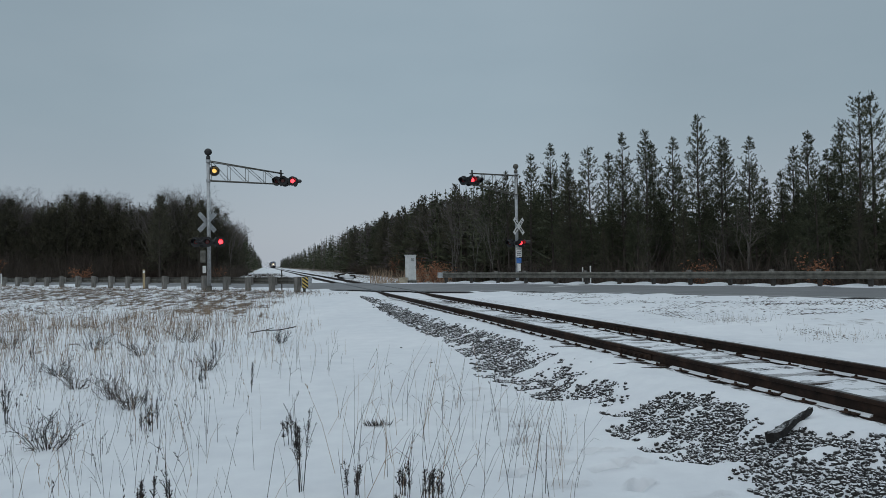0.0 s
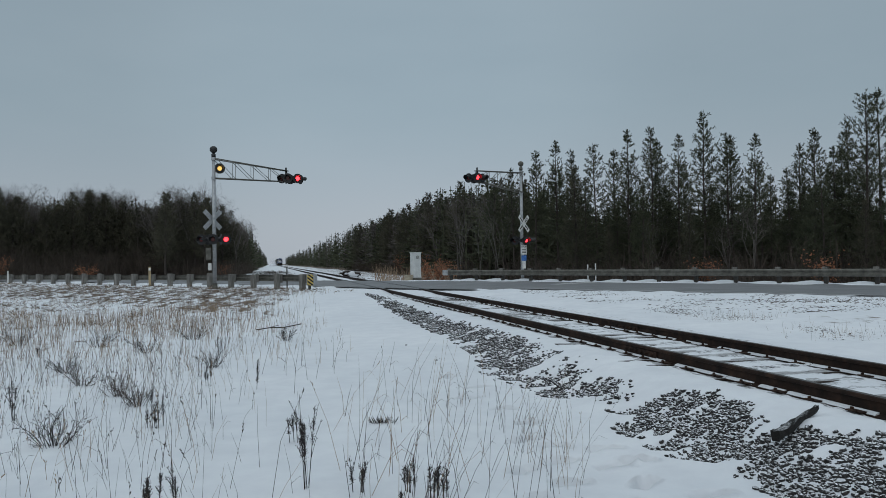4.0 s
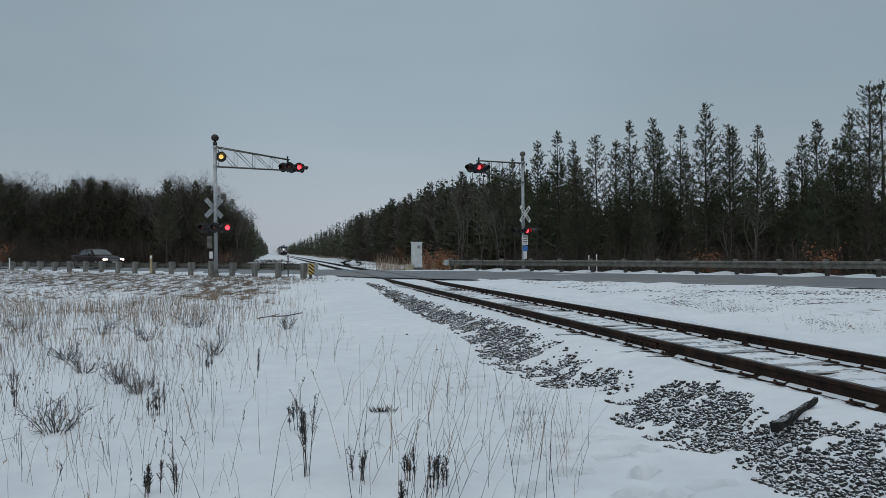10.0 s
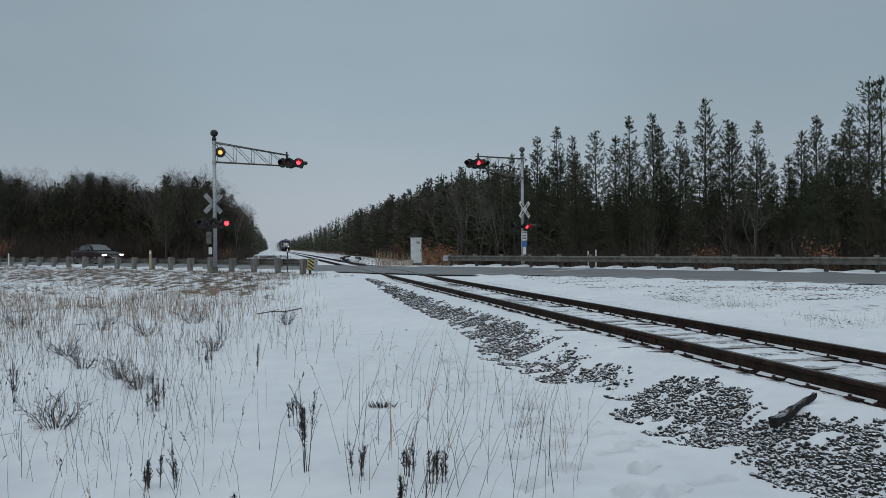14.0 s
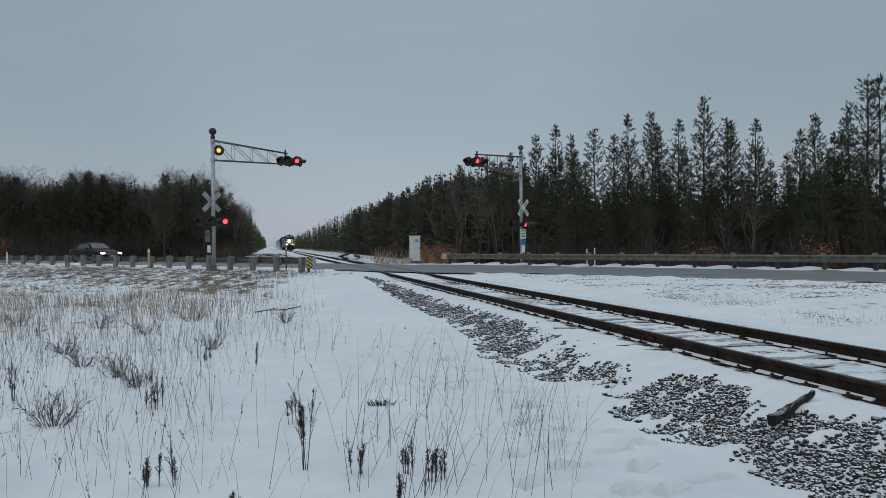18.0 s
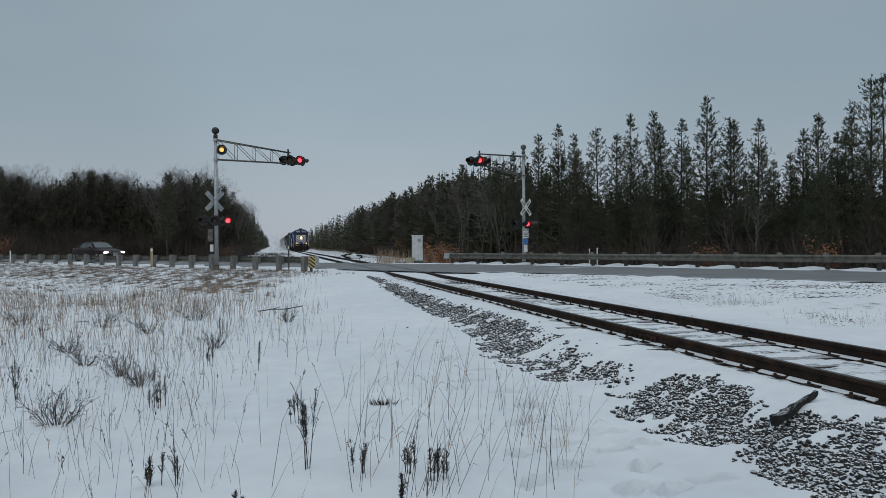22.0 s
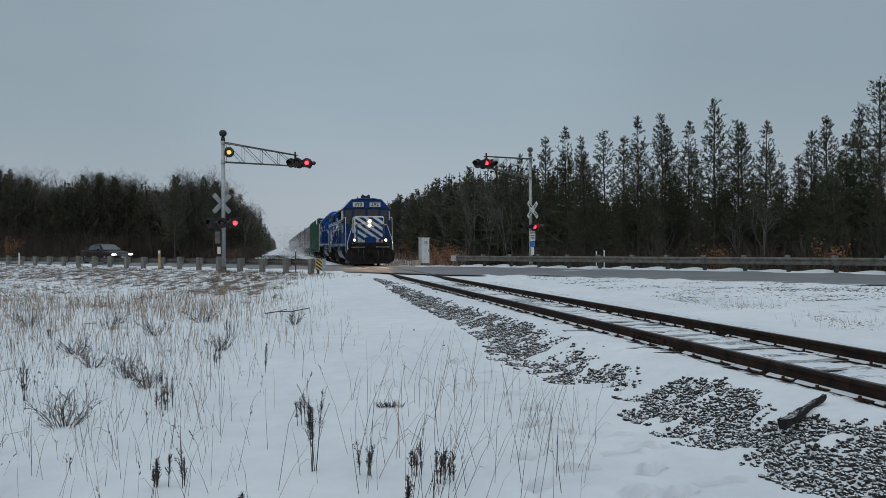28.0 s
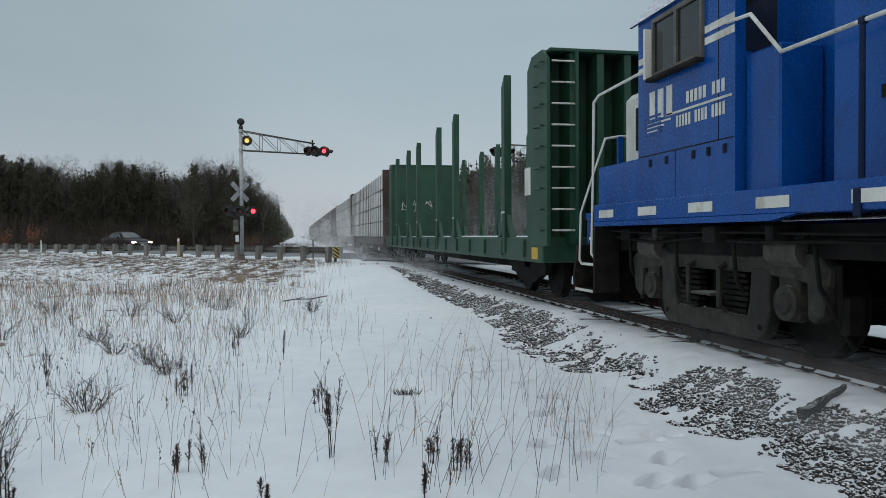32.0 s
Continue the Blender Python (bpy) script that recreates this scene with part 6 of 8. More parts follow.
        for a in (mid - half + 0.15, mid + half + 0.05):
            for d in (-1.85, -0.6, 0.6, 1.85):
                part("sand_pipe", rods([(sx * 1.22, Y(a) + d, 1.20), (sx * 1.18, Y(a) + d * 1.02, 0.70), (sx * 0.86, Y(a) + d * 1.03, 0.16)], 0.022, 6), GRIME, ob, "bent sand pipe")
    # long hood
    h0 = cab1
    bm = bmesh.new()
    extrude(bm, hood_outline(0.93, 1.50, 4.08, 4.25, 4.32), "y", Y(h0), Y(hood1))
    hood = part("long_hood", bm, paint, ob, "long blue engine hood")
    a = h0 + 0.95
    while a < hood1 - 0.75:
        for sx in (-1, 1):
            bm = boxes((sx * 0.925, Y(a), 1.62, sx * 0.945, Y(a + 0.60), 2.98), bevel=0.006)
            d = part("hood_door", bm, paint, hood)
            for zz in (1.85, 2.75):
                part("latch", boxes((sx * 0.944, Y(a + 0.03), zz - 0.05, sx * 0.962, Y(a + 0.09), zz + 0.05)), GRIME, d)
        a += 0.64
    for sx in (-1, 1):
        a = h0 + 2.2
        while a < rad0 - 0.4:
            part("upper_door", boxes((sx * 0.925, Y(a), 3.34, sx * 0.942, Y(a + 0.52), 3.74), bevel=0.005), paint, hood)
            part("latch", boxes((sx * 0.94, Y(a + 0.05), 3.52, sx * 0.955, Y(a + 0.09), 3.62)), GRIME, hood)
            a += 0.56
        # radiator screens
        bm = boxes((sx * 0.92, Y(rad0), 3.42, sx * 0.955, Y(rad1), 4.04))
        scr = part("radiator_screen", bm, MESH_DARK, hood, "black radiator screen")
        # screened air intake right behind the cab
        i0, i1 = (h0 + 0.42, h0 + 1.82) if old else (h0 + 0.25, h0 + 2.1)
        intake = part("intake_screen", boxes((sx * 0.925, Y(i0), 3.62, sx * 0.952, Y(i1), 4.08), bevel=0.006), MESH_DARK, hood, "dark screened air intake")
        for k in range(7):
            part("slat", boxes((sx * 0.951, Y(i0 + 0.03), 3.66 + 0.06 * k, sx * 0.962, Y(i1 - 0.03), 3.675 + 0.06 * k)), GRIME, intake)
        part("divider", boxes((sx * 0.953, Y((rad0 + rad1) / 2 - 0.05), 3.42, sx * 0.972, Y((rad0 + rad1) / 2 + 0.05), 4.04)), paint, scr)
        part("eave", boxes((sx * 0.90, Y(rad0 - 0.05), 4.04, sx * 0.985, Y(rad1 + 0.05), 4.075), bevel=0.006), paint, hood, "drip eave above the screens")
        bm = bmesh.new()
        n = int((rad1 - rad0) / 0.075)
        for i in range(n):
            yy = Y(rad0 + 0.05 + i * (rad1 - rad0 - 0.1) / n)
            box(bm, sx * 0.954, yy - 0.006, 3.44, sx * 0.964, yy + 0.006, 4.02)
        for i in range(12):
            box(bm, sx * 0.954, Y(rad0), 3.45 + 0.05 * i, sx * 0.966, Y(rad1), 3.457 + 0.05 * i)
        tagged(part("grille", bm, GRIME, scr, "fine black grille bars"), kind="stuff")
    # white bands along the hood
    for sx in (-1, 1):
        for zz in (3.13, 3.25):
            if old:
                part("band", boxes((sx * 0.9465, Y(h0 + 0.05), zz, sx * 0.9505, Y(hood1 - 0.01), zz + 0.075)), CREAM, hood, "white band")
            else:
                part("band", boxes((sx * 0.9465, Y(11.92), zz, sx * 0.9505, Y(hood1 - 0.01), zz + 0.075)), CREAM, hood, "white band")
    for sx in (-1, 1):
        for k, a in enumerate(np.arange(h0 + 1.2, hood1 - 0.4, 0.64)):
            part("latch", boxes((sx * 0.948, Y(a), 3.19, sx * 0.960, Y(a + 0.045), 3.29)), GRIME, hood)
            if k % 3 == 0:
                part("rust_run", boxes((sx * 0.9506, Y(a - 0.03), 3.14, sx * 0.9516, Y(a + 0.09), 3.205)), RUSTY, hood, "rust run below a latch")
        for a, zz in ((h0 + 3.3, 2.95), (h0 + 6.1, 2.98), (hood1 - 2.6, 2.96)):
            part("notice", boxes((sx * 0.946, Y(a), zz, sx * 0.9485, Y(a + 0.09), zz + 0.10)), SIGN_RED if old else CREAM, hood, "small notice plate")
        # step along the foot of the hood
        part("seam", boxes((sx * 0.931, Y(h0 + 0.9), 1.60, sx * 0.936, Y(hood1 - 0.1), 1.612)), GRIME, hood, "dark panel seam")
    # roof fittings
    for a, r in ((rad0 + 0.8, 0.55), (rad1 - 0.75, 0.55)):
        part("roof_fan", rod(bmesh.new(), (0, Y(a), 4.25), (0, Y(a), 4.43), r, r, 18), GRIME, hood, "round radiator fan housing")
    for a in (h0 + 2.6, h0 + 4.9):
        part("exhaust_stack", boxes((-0.3, Y(a), 4.24, 0.3, Y(a + 0.35), 4.46), bevel=0.02), GRIME, hood)
    bm = rods([(-0.6, Y(hood1 - 0.15), 4.26), (-0.6, Y(hood1 - 0.15), 4.42), (-0.6, Y(hood1 - 1.5), 4.42), (-0.6, Y(hood1 - 1.5), 4.26)], 0.018)
    part("roof_rail", bm, paint, hood)
    if blister:
        b0, b1 = blister
        bm = bmesh.new()
        extrude(bm, [(-0.95, 3.82), (0.95, 3.82), (1.16, 4.22), (1.12, 4.34), (0.8, 4.52), (-0.8, 4.52), (-1.12, 4.34), (-1.16, 4.22)], "y", Y(b0), Y(b1))
        for v in bm.verts:
            if v.co.z > 4.1:
                v.co.y += (0.16 if v.co.y < Y((b0 + b1) / 2) else -0.16) * (v.co.z - 4.1) / 0.4
        bl = part("brake_blister", bm, paint, hood, "flared dynamic brake housing")
        for sx in (-1, 1):
            bm = prism([(sx * 0.985, 3.87), (sx * 1.135, 4.155), (sx * 1.150, 4.15), (sx * 1.0, 3.86)], "y", Y(b0 + 0.22), Y(b1 - 0.22))
            part("intake_grille", bm, MESH_DARK, bl, "dark intake opening")
            # tall filter housing that bulges over the walkway, with the bands running round it
            bm = prism([(sx * 0.92, 1.50), (sx * 1.30, 1.50), (sx * 1.30, 3.34), (sx * 1.22, 3.48), (sx * 0.92, 3.80)], "y", Y(5.98), Y(7.15))
            fh = part("filter_housing", bm, paint, hood, "blue filter housing bulging over the walkway")
            for z0 in (3.13, 3.25):
                part("band", boxes((sx * 1.301, Y(5.98), z0, sx * 1.305, Y(7.15), z0 + 0.075)), CREAM, fh, "white band")
                part("band", boxes((sx * 0.95, Y(5.974), z0, sx * 1.304, Y(5.978), z0 + 0.075)), CREAM, fh, "white band")
            part("latch", boxes((sx * 1.30, Y(6.5), 2.2, sx * 1.312, Y(6.56), 2.3)), GRIME, fh)
    # handrail along the walkway
    for sx in (-1, 1):
        hi = 2.46 if old else 2.78
        start, n_post = (5.68, 7) if old else (6.49, 8)
        posts = [start + 1.27 * k for k in range(n_post)]
        if old:
            pts = [(sx * 1.46, Y(4.70), 3.22), (sx * 1.47, Y(4.86), 3.19), (sx * 1.46, Y(5.46), hi)] + [(sx * 1.46, Y(a), hi) for a in posts[1:]]
            level = [hi] * n_post
        else:
            pts = [(sx * 1.50, Y(4.72), 3.25), (sx * 1.46, Y(5.05), 3.24), (sx * 1.46, Y(5.51), hi)] + [(sx * 1.46, Y(a), hi) for a in posts[:-2]] + [(sx * 1.46, Y(13.44), hi), (sx * 1.46, Y(13.71), 2.53), (sx * 1.46, Y(posts[-1]), 2.53)]
            level = [hi] * (n_post - 2) + [2.53, 2.53]
        pts += [(sx * 1.46, Y(hood1 - 0.7), pts[-1][2]), (sx * 1.48, Y(hood1 - 0.3), 2.2), (sx * 1.50, Y(hood1 - 0.12), 1.55)]
        part("handrail", rods(pts, 0.019), CREAM, ob, "white walkway handrail")
        for a, zz in zip(posts, level):
            bm = bmesh.new()
            rod(bm, (sx * 1.47, Y(a), 1.36), (sx * 1.47, Y(a), zz + 0.01), 0.026, 0.022, 8)
            box(bm, sx * 1.49, Y(a) - 0.04, 1.30, sx * 1.522, Y(a) + 0.04, 1.52, 0.01)
            box(bm, sx * 1.435, Y(a) - 0.03, zz - 0.03, sx * 1.495, Y(a) + 0.03, zz + 0.03, 0.01)
            part("stanchion", bm, STANCHION, ob, "dark blue handrail stanchion")
    # cab
    roof = [(-1.49, 3.80), (-0.98, 4.34), (-0.5, 4.42), (0.5, 4.42), (0.98, 4.34), (1.49, 3.80)]
    bm = bmesh.new()
    extrude(bm, [(-1.49, 1.50), (1.49, 1.50)] + roof[::-1], "y", Y(cab0), Y(cab1))
    cab = part("cab", bm, paint, ob, "blue crew cab")
    bm = bmesh.new()
    over = [(-1.54, 3.76), (-1.00, 4.35), (-0.5, 4.435), (0.5, 4.435), (1.00, 4.35), (1.54, 3.76), (1.50, 3.76), (0.97, 4.30), (0.5, 4.385), (-0.5, 4.385), (-0.97, 4.30), (-1.50, 3.76)]
    extrude(bm, over, "y", Y(cab0 - 0.16), Y(cab1 + 0.04))
    part("cab_roof", bm, on_top_snow("cab_roof_paint_" + ("old" if old else "new"), (0.03, 0.06, 0.18), (0.02, 0.05, 0.15), (0.05, 0.09, 0.24), 0.5, 0.9, 5), cab, "roof dusted with snow")
    bm = bmesh.new()
    extrude(bm, [(-1.44, 3.78), (-0.96, 4.30), (0.96, 4.30), (1.44, 3.78)], "y", Y(cab0 - 0.14), Y(cab0 + 0.02))
    part("number_fascia", bm, paint, cab, "blue brow above the windscreens")
    fy, ny = Y(cab0 - 0.142), s * -1
    ftext = pose(0, 0, 0, 90, 0, 0) if not flip else pose(0, 0, 0, 90, 0, 180)
    for sx in (-1, 1):
        bm = boxes((sx * 0.55 - 0.36, fy, 3.86, sx * 0.55 + 0.36, fy - s * 0.03, 4.16), bevel=0.03)
        board = part("number_board", bm, CREAM, cab, "white number board")
        lettering("number", number, 0.31, BLACK, board, Matrix.Translation((sx * 0.55, fy - s * 0.034, 4.01)) @ ftext, "black road number", 0.004, 1.12)
        # windscreens and corner windows
        for x0, x1, z0, z1 in ((sx * 0.08, sx * 0.80, 3.26, 3.70), (sx * 0.98, sx * 1.40, 2.72, 3.66)):
            bm = boxes((x0, Y(cab0 - 0.004), z0, x1, Y(cab0 - 0.012), z1), bevel=0.003)
            w = part("windscreen", bm, GLASS, cab, "dark cab window")
            bm = bmesh.new()
            xa, xb = min(x0, x1), max(x0, x1)
            for r in ((xa - 0.03, z0 - 0.03, xb + 0.03, z0), (xa - 0.03, z1, xb + 0.03, z1 + 0.03), (xa - 0.03, z0, xa, z1), (xb, z0, xb + 0.03, z1)):
                box(bm, r[0], Y(cab0), r[1], r[2], Y(cab0 - 0.022), r[3])
            part("window_frame", bm, BLACK, w)
        bm = rods([(sx * 0.45, Y(cab0 - 0.03), 3.70), (sx * 0.30, Y(cab0 - 0.03), 3.40)], 0.010)
        part("wiper", bm, BLACK, cab)
        # side windows
        wa, wb = cab0 + 0.45, cab1 - 0.6
        wz = 2.92 if old else 3.07
        bm = boxes((sx * 1.484, Y(wa), wz, sx * 1.496, Y(wb), 3.66))
        w = part("side_window", bm, GLASS, cab, "sliding cab side window")
        bm = bmesh.new()
        for r in ((wa - 0.04, wz - 0.06, wb + 0.04, wz), (wa - 0.04, 3.66, wb + 0.04, 3.71), (wa - 0.04, wz, wa, 3.66), (wb, wz, wb + 0.04, 3.66), ((wa + wb) / 2 - 0.025, wz, (wa + wb) / 2 + 0.025, 3.66)):
            box(bm, sx * 1.488, Y(r[0]), r[1], sx * 1.525, Y(r[2]), r[3])
        part("window_frame", bm, GALV_DULL, w, "metal window frame")
        part("arm_rest", boxes((sx * 1.49, Y(wa - 0.05), wz - 0.10, sx * 1.60, Y(wb + 0.05), wz - 0.055), bevel=0.01), GRIME, w, "dark arm rest under the window")
        part("mirror", boxes((sx * 1.50, Y(wa - 0.06), 3.0, sx * 1.62, Y(wa - 0.03), 3.6), bevel=0.01), CREAM, cab, "pale wind deflector")
        for z0 in (3.13, 3.25):
            part("band", boxes((sx * 1.4915, Y(cab0 + 0.02), z0, sx * 1.4955, Y(wa - 0.05), z0 + 0.075)), CREAM, cab, "white band")
            part("band", boxes((sx * 1.4915, Y(wb + 0.05), z0, sx * 1.4955, Y(cab1 - 0.01), z0 + 0.075)), CREAM, cab, "white band")
        part("louvre", boxes(*[(sx * 1.488, Y(cab0 + 0.15), 2.36 + 0.05 * i, sx * 1.50, Y(cab0 + 0.6), 2.39 + 0.05 * i) for i in range(5)]), paint, cab)
        # box beside the nose
        bm = bmesh.new()
        box(bm, sx * 0.96, Y(1.42), 1.50, sx * 1.46, Y(cab0), 2.12, 0.015)
        part("battery_box", bm, paint, ob, "blue box beside the nose")
        bm = bmesh.new()
        for i in range(4):
            box(bm, sx * 1.462, Y(cab0 - 0.75), 1.78 + 0.06 * i, sx * 1.470, Y(cab0 - 0.15), 1.81 + 0.06 * i)
        if old:
            part("louvre", bm, GRIME, ob)
        else:
            bm.free()
        if not old:
            bm = bmesh.new()
            box(bm, sx * 0.95, Y(cab1 + 0.03), 1.50, sx * 1.40, Y(cab1 + 0.56), 2.90, 0.02)
            part("equipment_locker", bm, paint, ob, "blue locker behind the cab")
    # seams and latches of the cab panels
    for sx in (-1, 1):
        for y0, y1, z0, z1 in ((cab0 + 0.02, cab1 - 0.02, 2.115, 2.128), (cab0 + 0.92, cab0 + 0.932, 1.55, 2.115), (cab1 - 0.30, cab1 - 0.288, 2.13, 3.70), (cab0 + 0.02, cab1 - 0.02, 1.545, 1.556)):
            part("seam", boxes((sx * 1.4895, Y(y0), z0, sx * 1.4925, Y(y1), z1)), GRIME, cab, "dark panel seam")
        for a in (cab0 + 0.3, cab0 + 0.7, cab0 + 1.3, cab1 - 0.5, cab1 - 0.2):
            part("latch", boxes((sx * 1.489, Y(a), 1.98, sx * 1.503, Y(a + 0.05), 2.07)), GRIME, cab)
    # rear cab window openings
    for sx in (-1, 1):
        part("rear_window", boxes((sx * 1.05, Y(cab1 + 0.004), 2.95, sx * 1.38, Y(cab1 + 0.012), 3.62)), GLASS, cab, "dark rear cab window")
    # short hood
    n0 = 1.12 if old else 1.2
    bm = bmesh.new()
    extrude(bm, [(-0.95, 1.50), (0.95, 1.50), (0.95, 3.10), (0.86, 3.19), (-0.86, 3.19), (-0.95, 3.10)], "y", Y(n0), Y(cab0))
    bmesh.ops.bevel(bm, geom=[e for e in bm.edges if all(abs(v.co.y - Y(n0)) < 0.01 for v in e.verts)], offset=0.03, segments=1, affect="EDGES")
    nose = part("nose", bm, CREAM, ob, "low white nose, grimy at the edges")
    k = -6
    while k < 12:
        x0 = -0.80 + k * 0.60
        pts = [(x0, 3.17), (x0 + 0.30, 3.17), (x0 + 0.30 + 2.25, 1.62), (x0 + 2.25, 1.62)]
        pts = clip_poly(pts, 0, -0.90, 0.90)
        pts = clip_poly(pts, 1, 1.64, 3.10) if pts else []
        if len(pts) > 2:
            if flip:
                pts = [(-p[0], p[1]) for p in pts]
            part("nose_stripe", prism(pts, "y", Y(n0 - 0.001), Y(n0 - 0.005)), paint, nose, "blue slanted stripe")
        k += 1
    bm = bmesh.new()
    box(bm, -0.19, Y(n0 - 0.09), 2.42, 0.19, Y(n0 + 0.02), 3.0, 0.04)
    lamp = part("headlight", bm, CREAM, nose, "twin headlight box")
    for zz in (2.57, 2.85):
        bm = rod(bmesh.new(), (0, Y(n0 - 0.095), zz), (0, Y(n0 - 0.115), zz), 0.115, 0.105, 20)
        part("lens", bm, WARM_GLOW if old else GLASS, lamp, "glowing headlight" if old else "unlit headlight")
        if old:
            part("bulb", rod(bmesh.new(), (0, Y(n0 - 0.116), zz), (0, Y(n0 - 0.122), zz), 0.045, 0.04, 14), BULB_GLOW, lamp, "bright bulb")
    for sx in (-1, 1):
        bm = rod(bmesh.new(), (sx * 1.0, Y(0.74), 1.64), (sx * 1.0, Y(0.98), 1.64), 0.115, 0.09, 18)
        box(bm, sx * 1.0 - 0.10, Y(0.80), 1.48, sx * 1.0 + 0.10, Y(0.96), 1.58)
        dl = part("ditch_light", bm, GRIME, ob, "ditch light on the end platform")
        bm = rod(bmesh.new(), (sx * 1.0, Y(0.735), 1.64), (sx * 1.0, Y(0.72), 1.64), 0.088, 0.078, 18)
        part("lens", bm, WARM_SOFT if old else GLASS, dl, "glowing lamp" if old else "unlit lamp")
        if old:
            part("bulb", rod(bmesh.new(), (sx * 1.0, Y(0.718), 1.64), (sx * 1.0, Y(0.712), 1.64), 0.034, 0.03, 14), BULB_GLOW, dl, "bright bulb")
        part("nose_door", boxes((sx * 0.952, Y(1.55), 2.35, sx * 0.956, Y(1.80), 2.95)), GRIME, nose, "dark nose hatch opening")
        part("grab_iron", rods([(sx * 0.955, Y(2.2), 2.65), (sx * 1.03, Y(2.2), 2.65), (sx * 1.03, Y(2.6), 2.65), (sx * 0.955, Y(2.6), 2.65)], 0.014), CREAM, nose)
    for z0 in (2.35, 2.1, 1.85):
        part("grab_iron", rods([(-0.30, Y(n0), z0), (-0.30, Y(n0 - 0.07), z0), (0.1, Y(n0 - 0.07), z0), (0.1, Y(n0), z0)], 0.012), CREAM, nose)
    part("class_light", rod(bmesh.new(), (0.62, Y(0.70), 1.62), (0.62, Y(0.66), 1.62), 0.09, 0.09, 14), RED_DARK, ob, "red marker lamp")
    # horn and antenna on the cab roof
    bm = bmesh.new()
    for dx, l in ((-0.20, 0.30), (0.18, 0.26)):
        rod(bm, (dx, Y(cab0 + 0.5), 4.60), (dx, Y(cab0 + 0.5 - l), 4.60), 0.03, 0.10, 12)
    box(bm, -0.3, Y(cab0 + 0.40), 4.42, 0.3, Y(cab0 + 0.56), 4.62)
    part("air_horn", bm, BLACK, cab, "black triple air horn")
    part("antenna", rod(bmesh.new(), (-0.55, Y(cab0 + 0.5), 4.40), (-0.55, Y(cab0 + 0.5), 4.56), 0.03, 0.03, 8), GRIME, cab)
    # long hood end: road number and stripes
    he = Y(hood1)
    out = 1 if not flip else -1
    part("end_panel", boxes((-0.90, he + out * 0.002, 1.52, 0.90, he + out * 0.008, 3.10)), CREAM, hood, "white panel")
    k = -4
    while k < 10:
        x0 = -0.95 + k * 0.50
        pts = [(x0, 1.52), (x0 + 0.26, 1.52), (x0 + 0.26 + 1.4, 3.10), (x0 + 1.4, 3.10)]
        pts = clip_poly(pts, 0, -0.90, 0.90)
        pts = clip_poly(pts, 1, 1.54, 3.08) if pts else []
        if len(pts) > 2:
            part("end_stripe", prism(pts, "y", he + out * 0.009, he + out * 0.013), paint, hood, "blue slanted stripe")
        k += 1
    for zz in (3.13, 3.25):
        part("band", boxes((-0.93, he + out * 0.002, zz, 0.93, he + out * 0.006, zz + 0.075)), CREAM, hood, "white band")
    etext = pose(0, 0, 0, 90, 0, 180) if not flip else pose(0, 0, 0, 90, 0, 0)
    for sx in (-1, 1):
        board = part("number_board", boxes((sx * 0.5 - 0.34, he, 3.42, sx * 0.5 + 0.34, he + out * 0.03, 3.70), bevel=0.03), CREAM, hood, "white number board")
        lettering("number", number, 0.28, BLACK, board, Matrix.Translation((sx * 0.5, he + out * 0.034, 3.56)) @ etext, "black road number")
        bm = rods([(-0.35 if sx < 0 else 0.35, he, 3.9 + 0.0), (-0.35 if sx < 0 else 0.35, he + out * 0.07, 3.9), (-0.75 if sx < 0 else 0.75, he + out * 0.07, 3.9), (-0.75 if sx < 0 else 0.75, he, 3.9)], 0.012)
        part("grab_iron", bm, CREAM, hood)
        part("rear_headlight", rod(bmesh.new(), (sx * 0.13, he, 3.82), (sx * 0.13, he + out * 0.05, 3.82), 0.10, 0.09, 16), GLASS, hood, "unlit rear headlight")
    # lettering on the sides
    na = hood1 - (1.24 if old else 1.65)
    for sx in (-1, 1):
        side = SIDE_TEXT if sx < 0 else SIDE_TEXT @ pose(0, 0, 0, 0, 180, 0)
        lettering("number", number, 0.98, CREAM, hood, Matrix.Translation((sx * 0.966, Y(na), 2.58)) @ side @ Matrix.Diagonal((0.86, 1, 1, 1)), "large white road number", 0.002, 1.62)
        # the company's name, three words of plain bars in its lettering's rhythm
        n0_, n1_ = (7.08, 11.56) if old else (7.2, 11.74)
        z0, z1 = (3.80, 4.06) if old else (3.10, 3.38)
        cell = (n1_ - n0_) / 19
        for i in range(19):
            # read from the hood's far end for one engine, from the cab for the other
            if i in (5, 11):
                continue
            k = i if flip == (sx < 0) else 18 - i
            aa = n0_ + k * cell
            top = z1 if i in (0, 6, 12) else z1 - 0.03
            part("name_bar", boxes((sx * 0.9465, Y(aa + cell * 0.16), z0, sx * 0.9495, Y(aa + cell * 0.44), top)), CREAM, hood, "white name marking")
            part("name_bar", boxes((sx * 0.9465, Y(aa + cell * 0.58), z0, sx * 0.9495, Y(aa + cell * 0.70), top)), CREAM, hood, "white name marking")
        # badge under the cab window: ring and bars, or bars with a slanted line
        if old:
            bm = bmesh.new()
            for i in range(28):
                t0, t1 = 2 * math.pi * i / 28, 2 * math.pi * (i + 1) / 28
                if i in (5, 6, 7):
                    continue
                c = cab0 + 1.15
                rod(bm, (sx * 1.494, Y(c + 0.62 * math.cos(t0)), 2.42 + 0.30 * math.sin(t0)), (sx * 1.494, Y(c + 0.62 * math.cos(t1)), 2.42 + 0.30 * math.sin(t1)), 0.010, 0.010, 4)
            part("badge_ring", bm, CREAM, cab, "white oval badge ring")
